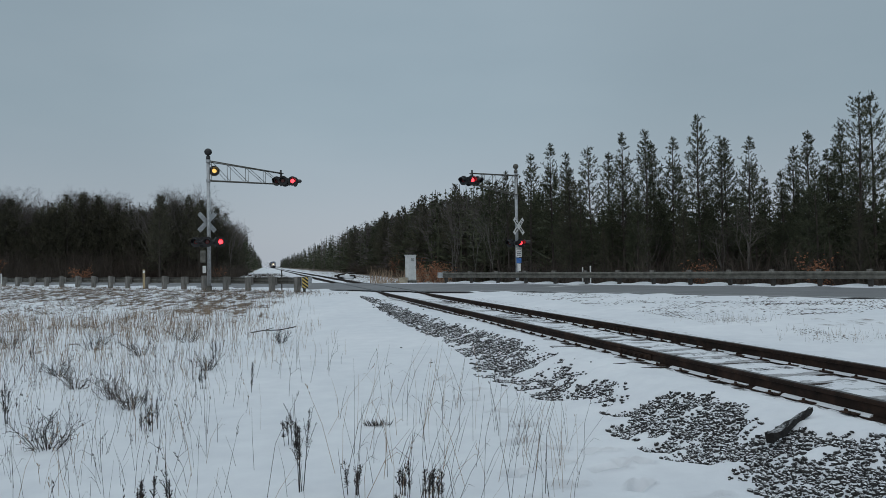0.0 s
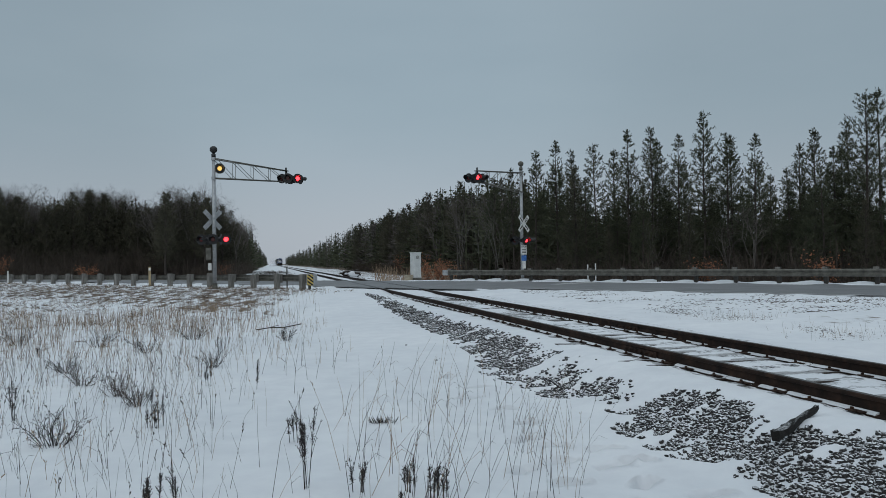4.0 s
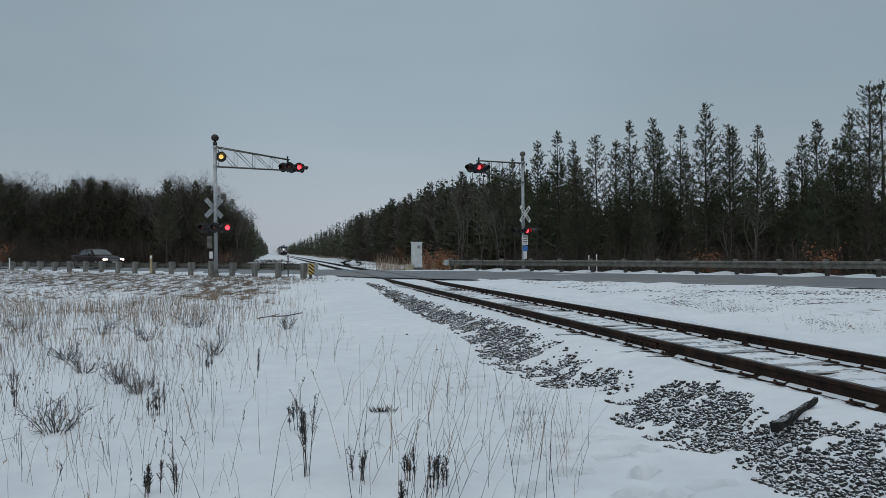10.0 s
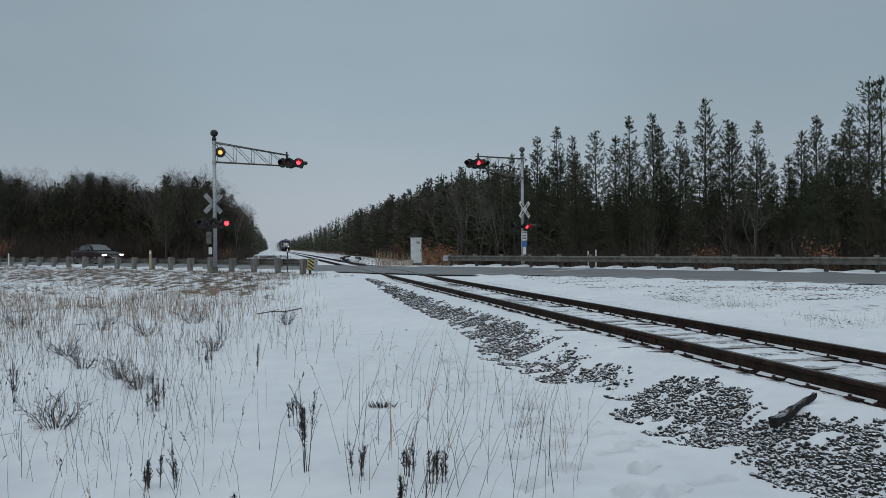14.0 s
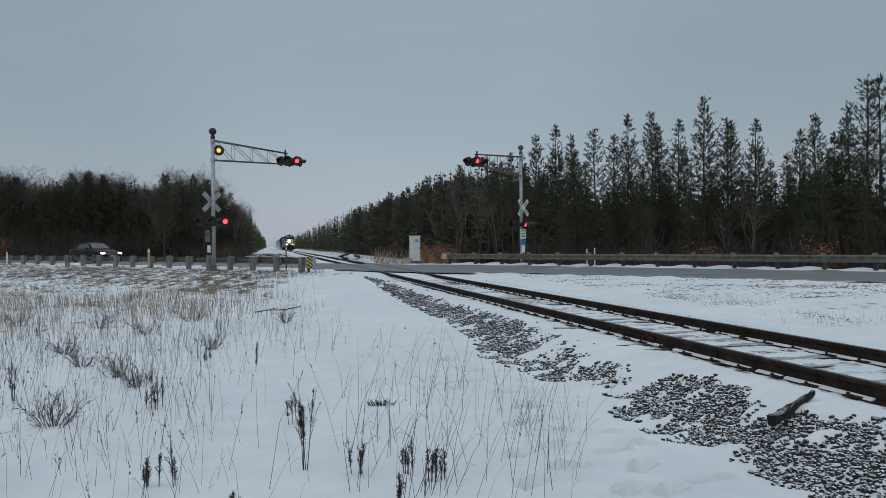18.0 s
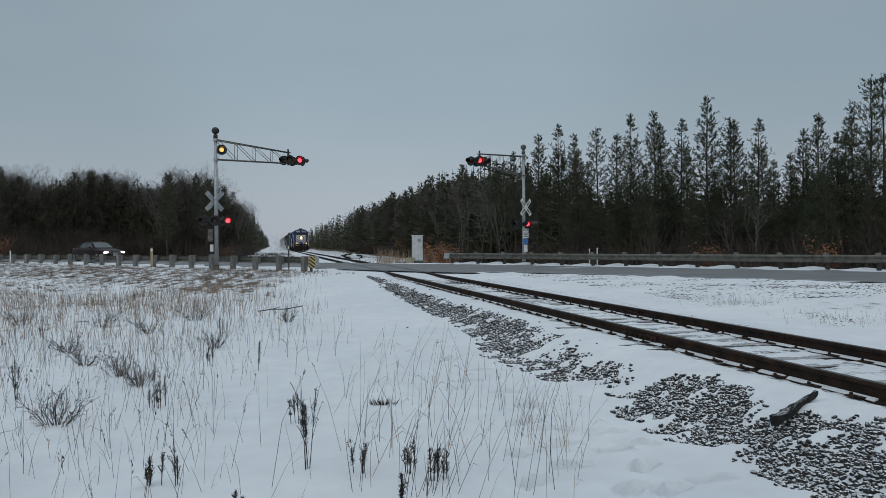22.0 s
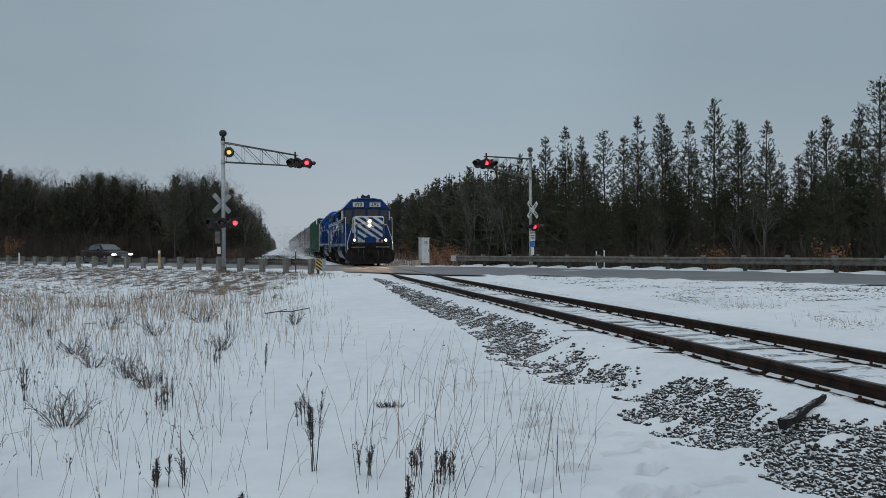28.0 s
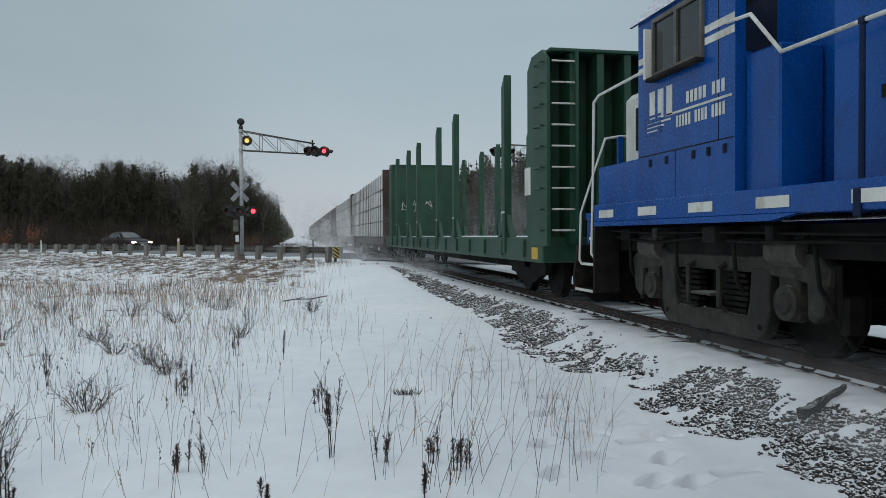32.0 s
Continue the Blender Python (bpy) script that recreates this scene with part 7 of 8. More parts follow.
            rows = ((2.58, 0.17, -0.28, 0.10, 3), (2.42, 0.085, -0.52, 0.56, 13), (2.27, 0.085, -0.28, 0.36, 8))
            c = cab0 + 1.15
        else:
            c = cab0 + 1.05
            rows = ((2.70, 0.34, -0.74, -0.12, 3), (2.66, 0.13, 0.12, 0.90, 9), (2.43, 0.13, -0.10, 0.90, 15))
            part("badge_line", boxes((sx * 1.4915, Y(c - 0.34), 2.525, sx * 1.4955, Y(c + 1.0), 2.55)), CREAM, cab, "white badge line")
            for k in range(3):
                part("badge_line", boxes((sx * 1.4915, Y(c - 0.80), 2.475 - 0.045 * k, sx * 1.4955, Y(c - 0.22 - 0.16 * k), 2.497 - 0.045 * k)), CREAM, cab, "white badge line")
        for zc, hh, b0, b1, m in rows:
            cell = (b1 - b0) / m
            for i in range(m):
                if m > 8 and i in (5, 10):
                    continue
                y0 = c + b0 + i * cell
                part("badge_bar", boxes((sx * 1.4915, Y(y0), zc - hh / 2, sx * 1.4955, Y(y0 + cell * 0.68), zc + hh / 2), bevel=0.0015), CREAM, cab, "white badge marking")
    return ob, wheels


loco_one, wheels_one = locomotive("392", False, 17.12, 2.75, 4.80, 15.40, 6.4, 10.35, 11.80, 15.3, None, BLUE_OLD,
                                  "dusty blue diesel locomotive with white striped nose and lit headlights", True)
loco_two, wheels_two = locomotive("396", True, 17.6, 2.75, 4.85, 16.5, 6.6, 10.9, 13.2, 16.3, (8.5, 11.6), BLUE_NEW,
                                  "bright blue diesel locomotive running with its long hood leading", False)


def freight_truck(parent, y):
    fr = [(-1.15, 0.62), (-0.95, 0.68), (-0.55, 0.62), (-0.45, 0.78), (0.45, 0.78), (0.55, 0.62), (0.95, 0.68), (1.15, 0.62), (1.12, 0.42), (0.85, 0.40), (0.45, 0.24), (-0.45, 0.24), (-0.85, 0.40), (-1.12, 0.42)]
    out = [wheelset(parent, y + d, 0.457) for d in (-0.889, 0.889)]
    for sx in (-1, 1):
        part("truck_frame", prism([(y + a, z) for a, z in fr], "x", sx * 0.98, sx * 1.10), GRIME, parent, "cast freight truck frame")
    part("bolster", boxes((-1.1, y - 0.2, 0.5, 1.1, y + 0.2, 0.86), bevel=0.03), GRIME, parent)
    return out


def freight_coupler(parent, y, out):
    bm = bmesh.new()
    box(bm, -0.12, y, 0.74, 0.12, y + out * 0.55, 0.98, 0.04)
    part("coupler", bm, GRIME, parent, "knuckle coupler")


def bulkhead_flatcar(length=22.0):
    ob = thing("flatcar", "green bulkhead flatcar with tall side stakes, empty", "freight car")
    bm = bmesh.new()
    box(bm, -1.48, 0.3, 0.68, 1.48, length + 1.5, 1.13, 0.02)
    deck = part("deck", bm, GREEN, ob, "green deck and side sills")
    for i in range(14):
        y = 1.4 + i * (length - 2.5) / 13
        for sx in (-1, 1):
            part("stake_pocket", boxes((sx * 1.478, y - 0.10, 0.76, sx * 1.53, y + 0.10, 1.08), bevel=0.01), GREEN, deck)
    part("snow_on_deck", boxes((-1.40, 1.5, 1.13, 1.40, length - 1.1, 1.15), bevel=0.01), SNOW, ob, "thin snow on the deck")
    part("underframe", boxes((-0.5, 0.6, 0.42, 0.5, length + 1.3, 0.68)), GRIME, ob)
    for y in (0.0, length - 0.85):
        front = y < 1
        y_in = y + 1.09 if front else y
        y_out = y if front else y + 0.85
        lo, hi = min(y_in, y_out), max(y_in, y_out)
        bm = bmesh.new()
        box(bm, -1.44, lo + (0.62 if front else 0.06), 1.0, 1.44, hi - (0.06 if front else 0.62), 4.34, 0.01)
        bh = part("bulkhead", bm, GREEN, ob, "tall green end bulkhead")
        for sx in (-1, 1):
            bm = bmesh.new()
            extrude(bm, [(lo, 0.98), (hi, 0.98), (hi, 4.15), (hi - 0.25, 4.36), (lo + 0.25, 4.36), (lo, 4.15)], "x", sx * 1.44, sx * 1.50)
            part("side_plate", bm, GREEN, bh, "green corner plate")
        for x in (-1.0, -0.5, 0.0, 0.5, 1.0):
            part("rib", boxes((x - 0.06, lo + 0.08, 1.02, x + 0.06, lo + 0.60, 4.29) if front else (x - 0.06, hi - 0.60, 1.02, x + 0.06, hi - 0.08, 4.29)), GREEN, bh, "bulkhead rib")
        part("top_cap", boxes((-1.438, lo + 0.02, 4.295, 1.438, hi - 0.02, 4.35), bevel=0.01), GREEN, bh, "flat top plate")
        for k in range(9):
            zz = 1.25 + 0.36 * k
            yy = lo + 0.03 if front else hi - 0.03
            part("ladder_rung", rods([(-1.40, yy, zz), (-0.98, yy, zz)], 0.016), CREAM, bh, "pale ladder rung")
            if front or k < 5:
                part("side_grab", rods([(-1.50, yy + (0.12 if front else -0.12), zz), (-1.57, yy + (0.12 if front else -0.12), zz), (-1.57, yy + (0.5 if front else -0.5), zz), (-1.50, yy + (0.5 if front else -0.5), zz)], 0.011), GREEN, bh)
        part("ladder_rail", boxes((-0.99, lo - 0.01 if front else hi - 0.03, 1.1, -0.93, lo + 0.03 if front else hi + 0.01, 4.3)), GREEN, bh)
    part("sill_marking", boxes((-1.506, 0.9, 1.9, -1.502, 1.25, 2.4)), CREAM, ob, "small white stencil block")
    part("warning_patch", boxes((-1.486, 0.55, 0.74, -1.482, 0.9, 0.95)), surface("yellow_patch", (0.6, 0.38, 0.05)), ob, "yellow patch on the sill")
    for y in (2.73, 7.72, 10.2, 14.0, 16.4, 19.6):
        for sx in (-1, 1):
            bm = bmesh.new()
            extrude(bm, [(y - 0.11, 0.80), (y + 0.11, 0.80), (y + 0.11, 4.20), (y - 0.11, 4.42)], "x", sx * 1.36, sx * 1.51)
            st = part("stake", bm, GREEN, ob, "tall green steel stake")
            g = []
            for i in range(7):
                t = i / 6 * math.pi / 2
                g.append((y + 0.14 + 0.55 * (1 - math.sin(t)), 1.03 + 0.55 * (1 - math.cos(t))))
            bm = prism([(y + 0.13, 1.0)] + g[::-1] + [(y + 0.13, 1.6)], "x", sx * 1.40, sx * 1.47)
            part("gusset", bm, GREEN, st)
            bm = prism([(2 * y - p[0], p[1]) for p in [(y + 0.13, 1.0)] + g[::-1] + [(y + 0.13, 1.6)]], "x", sx * 1.40, sx * 1.47)
            part("gusset", bm, GREEN, st)
            part("reflector", boxes((sx * 1.511, y - 0.12, 1.62, sx * 1.515, y + 0.12, 1.66)), CREAM, st)
    # white scrawl on the rear bulkhead
    rng = random.Random(8)
    for x0 in (-1.05, -0.55, 0.0):
        pts = [(x0 + rng.uniform(0, 0.4), length - 0.80, 2.2 + rng.uniform(0, 0.55)) for i in range(9)]
        part("scrawl", rods(pts, 0.012, 4), CREAM, ob, "faint white scrawl")
    wheels = freight_truck(ob, 2.4) + freight_truck(ob, length - 0.8)
    freight_coupler(ob, 0.35, -1)
    freight_coupler(ob, length + 1.45, 1)
    bm = rods([(-0.8, 0.05, 0.62), (-0.45, -0.1, 0.62), (-0.4, -0.12, 0.85)], 0.02)
    part("uncoupling_lever", bm, surface("yellow_rod", (0.55, 0.30, 0.06)), ob)
    return ob, wheels


def lumber_car(length, wrap, label):
    """A centre-beam car loaded with wrapped lumber packs."""
    ob = thing("lumber_car", label, "freight car", "lumber cars")
    part("deck", boxes((-1.45, 0.2, 0.72, 1.45, length - 0.2, 1.08), bevel=0.02), LUMBER_STEEL, ob)
    part("underframe", boxes((-0.5, 0.5, 0.42, 0.5, length - 0.5, 0.72)), GRIME, ob)
    for y in (0.2, length - 0.4):
        part("bulkhead", boxes((-1.45, y, 1.08, 1.45, y + 0.2, 4.45), bevel=0.02), LUMBER_STEEL, ob, "brown end bulkhead")
    part("centre_beam", boxes((-0.08, 0.4, 1.08, 0.08, length - 0.4, 4.5)), LUMBER_STEEL, ob)
    n = int((length - 1.2) / 2.45)
    rng = random.Random(int(length * 10))
    for i in range(n):
        y0 = 0.6 + i * (length - 1.2) / n
        for k in range(4):
            z0 = 1.12 + k * 0.80
            for sx in (-1, 1):
                bm = boxes((sx * 0.12, y0 + 0.03, z0, sx * (1.42 + rng.uniform(-0.03, 0.02)), y0 + (length - 1.2) / n - 0.03, z0 + 0.76), bevel=0.03)
                part("lumber_pack", bm, wrap, ob, "white-wrapped lumber pack")
    for sx in (-1, 1):
        y = 1.4
        while y < length - 1:
            part("strap", boxes((sx * 1.43, y, 1.05, sx * 1.45, y + 0.05, 4.27)), GRIME, ob, "dark tie-down strap")
            y += 1.1
    freight_truck(ob, 2.2)
    freight_truck(ob, length - 2.2)
    freight_coupler(ob, 0.25, -1)
    freight_coupler(ob, length - 0.25, 1)
    return ob


def box_car(length, material, label, height=4.3):
    ob = thing("boxcar", label, "freight car", "freight cars")
    part("body", boxes((-1.46, 0.3, 1.0, 1.46, length - 0.3, height), bevel=0.03), material, ob)
    bm = bmesh.new()
    extrude(bm, [(-1.5, height), (1.5, height), (0, height + 0.16)], "y", 0.25, length - 0.25)
    part("roof", bm, material, ob)
    for sx in (-1, 1):
        y = 0.9
        while y < length - 0.6:
            part("rib", boxes((sx * 1.455, y, 1.02, sx * 1.50, y + 0.10, height - 0.04)), material, ob)
            y += 1.5
        part("door", boxes((sx * 1.458, length / 2 - 1.5, 1.1, sx * 1.515, length / 2 + 1.5, height - 0.2), bevel=0.01), material, ob, "sliding side door")
    part("underframe", boxes((-0.6, 0.4, 0.5, 0.6, length - 0.4, 1.0)), GRIME, ob)
    freight_truck(ob, 2.0)
    freight_truck(ob, length - 2.0)
    freight_coupler(ob, 0.35, -1)
    freight_coupler(ob, length - 0.35, 1)
    return ob


flatcar, wheels_three = bulkhead_flatcar(22.1)
TRAIN = [(0.0, loco_one), (16.85, loco_two), (35.15, flatcar)]
at_ = 60.0
for ln, kind, lb in ((22.4, "lumber", "centre-beam car stacked with white-wrapped lumber"), (23.0, "lumber", "centre-beam car stacked with white-wrapped lumber"),
                     (17.2, CAR_BLACK, "black boxcar, its paint paled to look hazed"), (17.2, CAR_BROWN, "brown boxcar, its paint paled to look hazed"), (17.2, CAR_GREY, "grey boxcar, its paint paled to look hazed"),
                     (17.2, CAR_BLACK, "black boxcar, its paint paled to look hazed"), (17.2, CAR_BROWN, "brown boxcar, its paint paled to look hazed"), (17.2, CAR_BLACK, "black boxcar, its paint paled to look hazed"),
                     (17.2, CAR_GREY, "grey boxcar, its paint paled to look hazed"), (17.2, CAR_BROWN, "brown boxcar, its paint paled to look hazed"), (17.2, CAR_GREY, "grey boxcar, its paint paled to look hazed"), (17.2, CAR_BLACK, "black boxcar, its paint paled to look hazed")):
    TRAIN.append((at_, lumber_car(ln, WRAP, lb) if kind == "lumber" else box_car(ln, kind, lb)))
    at_ += ln + 0.55


# ---- snow dust thrown up by the train: small rigid puffs that travel with it ----
def dust_material():
    """Blown snow: thin where the veil's own fade runs out, broken by noise."""
    m, n, l, b = node_mat("blowing_snow")
    at = n.new("ShaderNodeAttribute")
    at.attribute_name = "fade"
    nz = noise_node(n, l, 0.9, 6, 0.6)
    k = ramp_node(n, l, nz.outputs["Fac"], [(0.34, (0.15, 0.15, 0.15)), (0.70, (1, 1, 1))])
    mul = n.new("ShaderNodeMath")
    mul.operation = "MULTIPLY"
    l.new(k.outputs["Color"], mul.inputs[0])
    l.new(at.outputs["Fac"], mul.inputs[1])
    b.inputs["Base Color"].default_value = (0.85, 0.86, 0.89, 1)
    b.inputs["Roughness"].default_value = 1.0
    b.inputs["Specular IOR Level"].default_value = 0.0
    l.new(mul.outputs[0], b.inputs["Alpha"])
    return m


DUST = dust_material()


def snow_dust():
    """Soft curtains of blown snow that follow the train: low beside the wheels, rising higher behind."""
    rng = random.Random(77)
    out = []

    def veil(width, height, dense, along):
        n, m = 14, 9
        verts, fade = [], []
        px, py = rng.uniform(0, 50), rng.uniform(0, 50)
        for j in range(m + 1):
            for i in range(n + 1):
                u, v = 2 * i / n - 1, j / m
                bulge = 0.5 * noise.noise(Vector((u * 1.6 + px, v * 1.6 + py, 0.3)))
                across = u * width * (0.75 + 0.25 * v)
                p = (bulge, across, v * height) if along else (across, bulge, v * height)
                verts.append(p)
                side = max(0.0, 1 - u * u)
                fade.append(dense * side ** 1.2 * (1 - v) ** 1.0 * (0.75 + 0.5 * noise.noise(Vector((u * 2 + py, v * 2, px)))))
        faces = [(j * (n + 1) + i, j * (n + 1) + i + 1, (j + 1) * (n + 1) + i + 1, (j + 1) * (n + 1) + i) for j in range(m) for i in range(n)]
        ob = sheet("snow_puff", verts, faces, DUST, None, "", True)
        ob.data.attributes.new("fade", "FLOAT", "POINT").data.foreach_set("value", [min(max(f, 0.0), 1.0) for f in fade])
        return tagged(ob, "faint veil of blowing snow beside the train", "snow dust", "snow dust of the train")

    # across the track, behind one another
    for a, w, h, dense in ((59, 3.0, 3.0, 0.75), (80, 4.2, 5.2, 1.0), (118, 6.0, 6.5, 1.0)):
        out.append((veil(w, h, dense, False), TRACK_X - rng.uniform(2.5, 3.2), a, -0.30))
    # along its side, low over the ballast
    for a, h, dense in ((31, 0.7, 0.28), (50, 1.2, 0.55), (71, 2.2, 0.75)):
        out.append((veil(11.0, h, dense, True), TRACK_X - rng.uniform(1.75, 1.95), a, -0.30))
    # drifting up on the far side
    out.append((veil(11.0, 4.4, 0.95, True), TRACK_X + 2.2, 53, -0.30))
    return out


PUFFS = snow_dust()


# ---- dry weeds, grass and stones in the foreground ----
WEED_DARK = surface("blackened_weed", (0.016, 0.012, 0.011), (0.009, 0.007, 0.006), (0.032, 0.025, 0.021), 0.9, 0, 9, 60, 0.0, 0.001)
WEED_BROWN = surface("brown_weed_stalk", (0.042, 0.030, 0.023), (0.022, 0.016, 0.013), (0.08, 0.058, 0.045), 0.9, 0, 9, 60, 0.0, 0.001)
MATTED = surface("matted_brown_grass", (0.066, 0.045, 0.032), (0.028, 0.019, 0.014), (0.135, 0.098, 0.070), 0.9, 0, 3, 25, 0.0, 0.001)
STRAW = surface("pale_dry_grass", (0.29, 0.205, 0.138), (0.15, 0.105, 0.072), (0.42, 0.315, 0.22), 0.9, 0, 1.5, 20, 0.0, 0.001)


def goldenrod(rng, h, stems=3, spread=0.06):
    """Upright dead stalks crowded with dark seed heads."""
    sp = Soup()
    for i in range(stems):
        a = rng.uniform(0, 6.28)
        p = Vector((math.cos(a) * rng.uniform(0, spread), math.sin(a) * rng.uniform(0, spread), -0.04))
        d = (Vector((math.cos(a) * 0.03, math.sin(a) * 0.03, 1)) + some_dir(rng) * 0.07).normalized()
        hh = h * (rng.uniform(0.55, 0.9) if i else 1.0)
        q = p + d * hh
        sp.limb(p, p.lerp(q, 0.5), 0.0042, 0.0036, 4)
        sp.limb(p.lerp(q, 0.5), q, 0.0036, 0.0018, 4)
        clumps = [0.35 + 0.62 * rng.random() for j in range(7)]
        n = int(70 + 130 * hh)
        for j in range(n):
            t = min(1.0, max(0.2, rng.choice(clumps) + rng.gauss(0, 0.035)))
            c = p.lerp(q, t)
            e = (d * 1.0 + some_dir(rng)).normalized()
            side = e.cross(some_dir(rng)).normalized()
            sp.blade(c, e, side, rng.uniform(0.012, 0.040) * (1.25 - 0.5 * t), rng.uniform(0.0012, 0.0026))
        for j in range(4):
            t = rng.uniform(0.35, 0.75)
            c = p.lerp(q, t)
            e = (d * 1.6 + some_dir(rng) * 0.7).normalized()
            l = hh * rng.uniform(0.2, 0.35)
            sp.limb(c, c + e * l, 0.0025, 0.0012, 3)
            for u in range(7):
                f = (e + some_dir(rng) * 0.8).normalized()
                sp.blade(c + e * l * rng.uniform(0.4, 1), f, f.orthogonal().normalized(), rng.uniform(0.010, 0.026), 0.0026)
    return sp


def twiggy(rng, h, w, n=34):
    """A low bush of fine bare twigs with small seed tips."""
    sp = Soup()
    for i in range(n):
        a = rng.uniform(0, 6.28)
        r = rng.uniform(0, 0.35) * w
        p = Vector((math.cos(a) * r, math.sin(a) * r, -0.03))
        d = (Vector((math.cos(a) * w * 0.8, math.sin(a) * w * 0.8, h)) + some_dir(rng) * 0.14).normalized()
        l = h * rng.uniform(0.45, 1.3)
        mid = p + d * l * 0.5
        e = (d + some_dir(rng) * 0.45).normalized()
        q = mid + e * l * 0.5
        sp.limb(p, mid, 0.0036, 0.0026, 3)
        sp.limb(mid, q, 0.0026, 0.0014, 3)
        for j in range(7):
            f = (e + some_dir(rng) * 0.8).normalized()
            c = mid.lerp(q, rng.uniform(-0.4, 0.9))
            ll = l * rng.uniform(0.12, 0.3)
            sp.limb(c, c + f * ll, 0.0018, 0.0012, 3)
            sp.blade(c + f * ll, f, f.orthogonal().normalized(), 0.014, 0.005)
    return sp


def weed_thing(sp, x, y, material, name, label, category, group):
    ob = new(name, sp.mesh(name, material))
    ob.matrix_basis = Matrix.Translation((x, y, gz(x, y)))
    return tagged(ob, label, category, group)


def weeds():
    rng = random.Random(19)
    for x, y, h, n, sp in ((0.24, 5.51, 0.73, 4, 0.05), (0.21, 6.89, 0.34, 5, 0.07), (0.59, 5.38, 0.29, 4, 0.05), (1.09, 5.02, 0.37, 6, 0.08), (0.96, 5.24, 0.30, 4, 0.06),
                           (-1.11, 7.96, 0.40, 6, 0.10), (-0.63, 5.26, 0.36, 2, 0.04), (-0.80, 5.33, 0.28, 5, 0.07), (-0.19, 9.99, 0.42, 2, 0.03), (-0.83, 13.46, 0.45, 2, 0.04),
                           (-4.13, 15.04, 0.42, 2, 0.04), (-2.66, 8.8, 0.45, 3, 0.06), (-0.82, 10.54, 0.36, 3, 0.06), (-1.75, 4.95, 0.46, 2, 0.05), (-1.60, 4.70, 0.25, 4, 0.06), (0.75, 4.55, 0.26, 3, 0.05), (-0.2, 4.6, 0.2, 3, 0.05)):
        weed_thing(goldenrod(rng, h, n, sp), x, y, WEED_DARK, "dried_weed", "blackened dry weed stalk standing in snow", "weed", "dry weeds in the snow")
    for x, y, h, w in ((-1.90, 7.35, 0.30, 0.30), (-1.65, 17.17, 0.36, 0.40), (-1.85, 10.08, 0.28, 0.24), (-2.51, 11.11, 0.24, 0.22), (-2.27, 14.92, 0.36, 0.36), (-3.1, 12.6, 0.3, 0.3),
                       (-4.6, 13.0, 0.34, 0.3), (-2.35, 6.4, 0.34, 0.25), (-1.5, 9.2, 0.24, 0.2), (-3.4, 16.5, 0.4, 0.4), (-5.2, 17.5, 0.4, 0.4), (0.3, 16.2, 0.3, 0.2), (-2.0, 5.25, 0.42, 0.3), (-0.9, 12.3, 0.3, 0.25)):
        weed_thing(twiggy(rng, h * 1.15, w, 26), x, y, WEED_DARK if h > 0.29 else WEED_BROWN, "twiggy_bush", "low bush of fine bare brown twigs", "bush", "twiggy bushes in the snow")
    # a tuft of short grass and small dark lumps
    sp = Soup()
    for i in range(90):
        a = rng.uniform(0, 6.28)
        r = rng.uniform(0, 0.13)
        d = Vector((math.cos(a) * 0.6, math.sin(a) * 0.6, 1)).normalized()
        sp.blade(Vector((math.cos(a) * r, math.sin(a) * r * 0.5, -0.01)), d, d.orthogonal().normalized(), rng.uniform(0.04, 0.11), 0.004)
    weed_thing(sp, 1.10, 7.58, WEED_DARK, "grass_tuft", "small dark tuft of grass in the snow", "grass", "")
    # a fallen branch
    bm = rods([(0, 0, 0.03), (0.35, 0.1, 0.06), (0.75, 0.32, 0.03), (1.2, 0.38, 0.09)], 0.013, 6)
    rods([(0.35, 0.1, 0.06), (0.55, 0.0, 0.12)], 0.008, 5, bm)
    br = part("fallen_branch", bm, WEED_DARK)
    br.matrix_basis = pose(-0.35, 18.6, gz(-0.1, 18.8), 0, 0, 12)
    tagged(br, "dark fallen branch lying on the snow", "branch")


weeds()


GRASS_SPOTS = ((9.3, 11.0, 70), (9.5, 11.6, 40), (9.9, 10.5, 40), (9.3, 13.8, 40), (9.6, 13.7, 40), (9.25, 14.6, 30), (9.3, 15.8, 16), (10.5, 20.3, 8))
FIELD_TUFTS = ((9.85, 22.6, 60, 0.22), (10.4, 22.8, 90, 0.25), (11.1, 23.2, 50, 0.25), (9.2, 16.3, 26, 0.12), (9.3, 15.8, 30, 0.14), (9.3, 15.0, 40, 0.16), (9.2, 14.0, 50, 0.18), (9.5, 13.6, 50, 0.2),
               (9.4, 11.6, 40, 0.2), (9.3, 10.9, 60, 0.22), (10.5, 20.3, 24, 0.15), (11.1, 16.6, 16, 0.3), (12.1, 15.3, 20, 0.4), (14.9, 16.3, 26, 0.5), (15.9, 18.3, 26, 0.6), (13.8, 19.1, 20, 0.5))


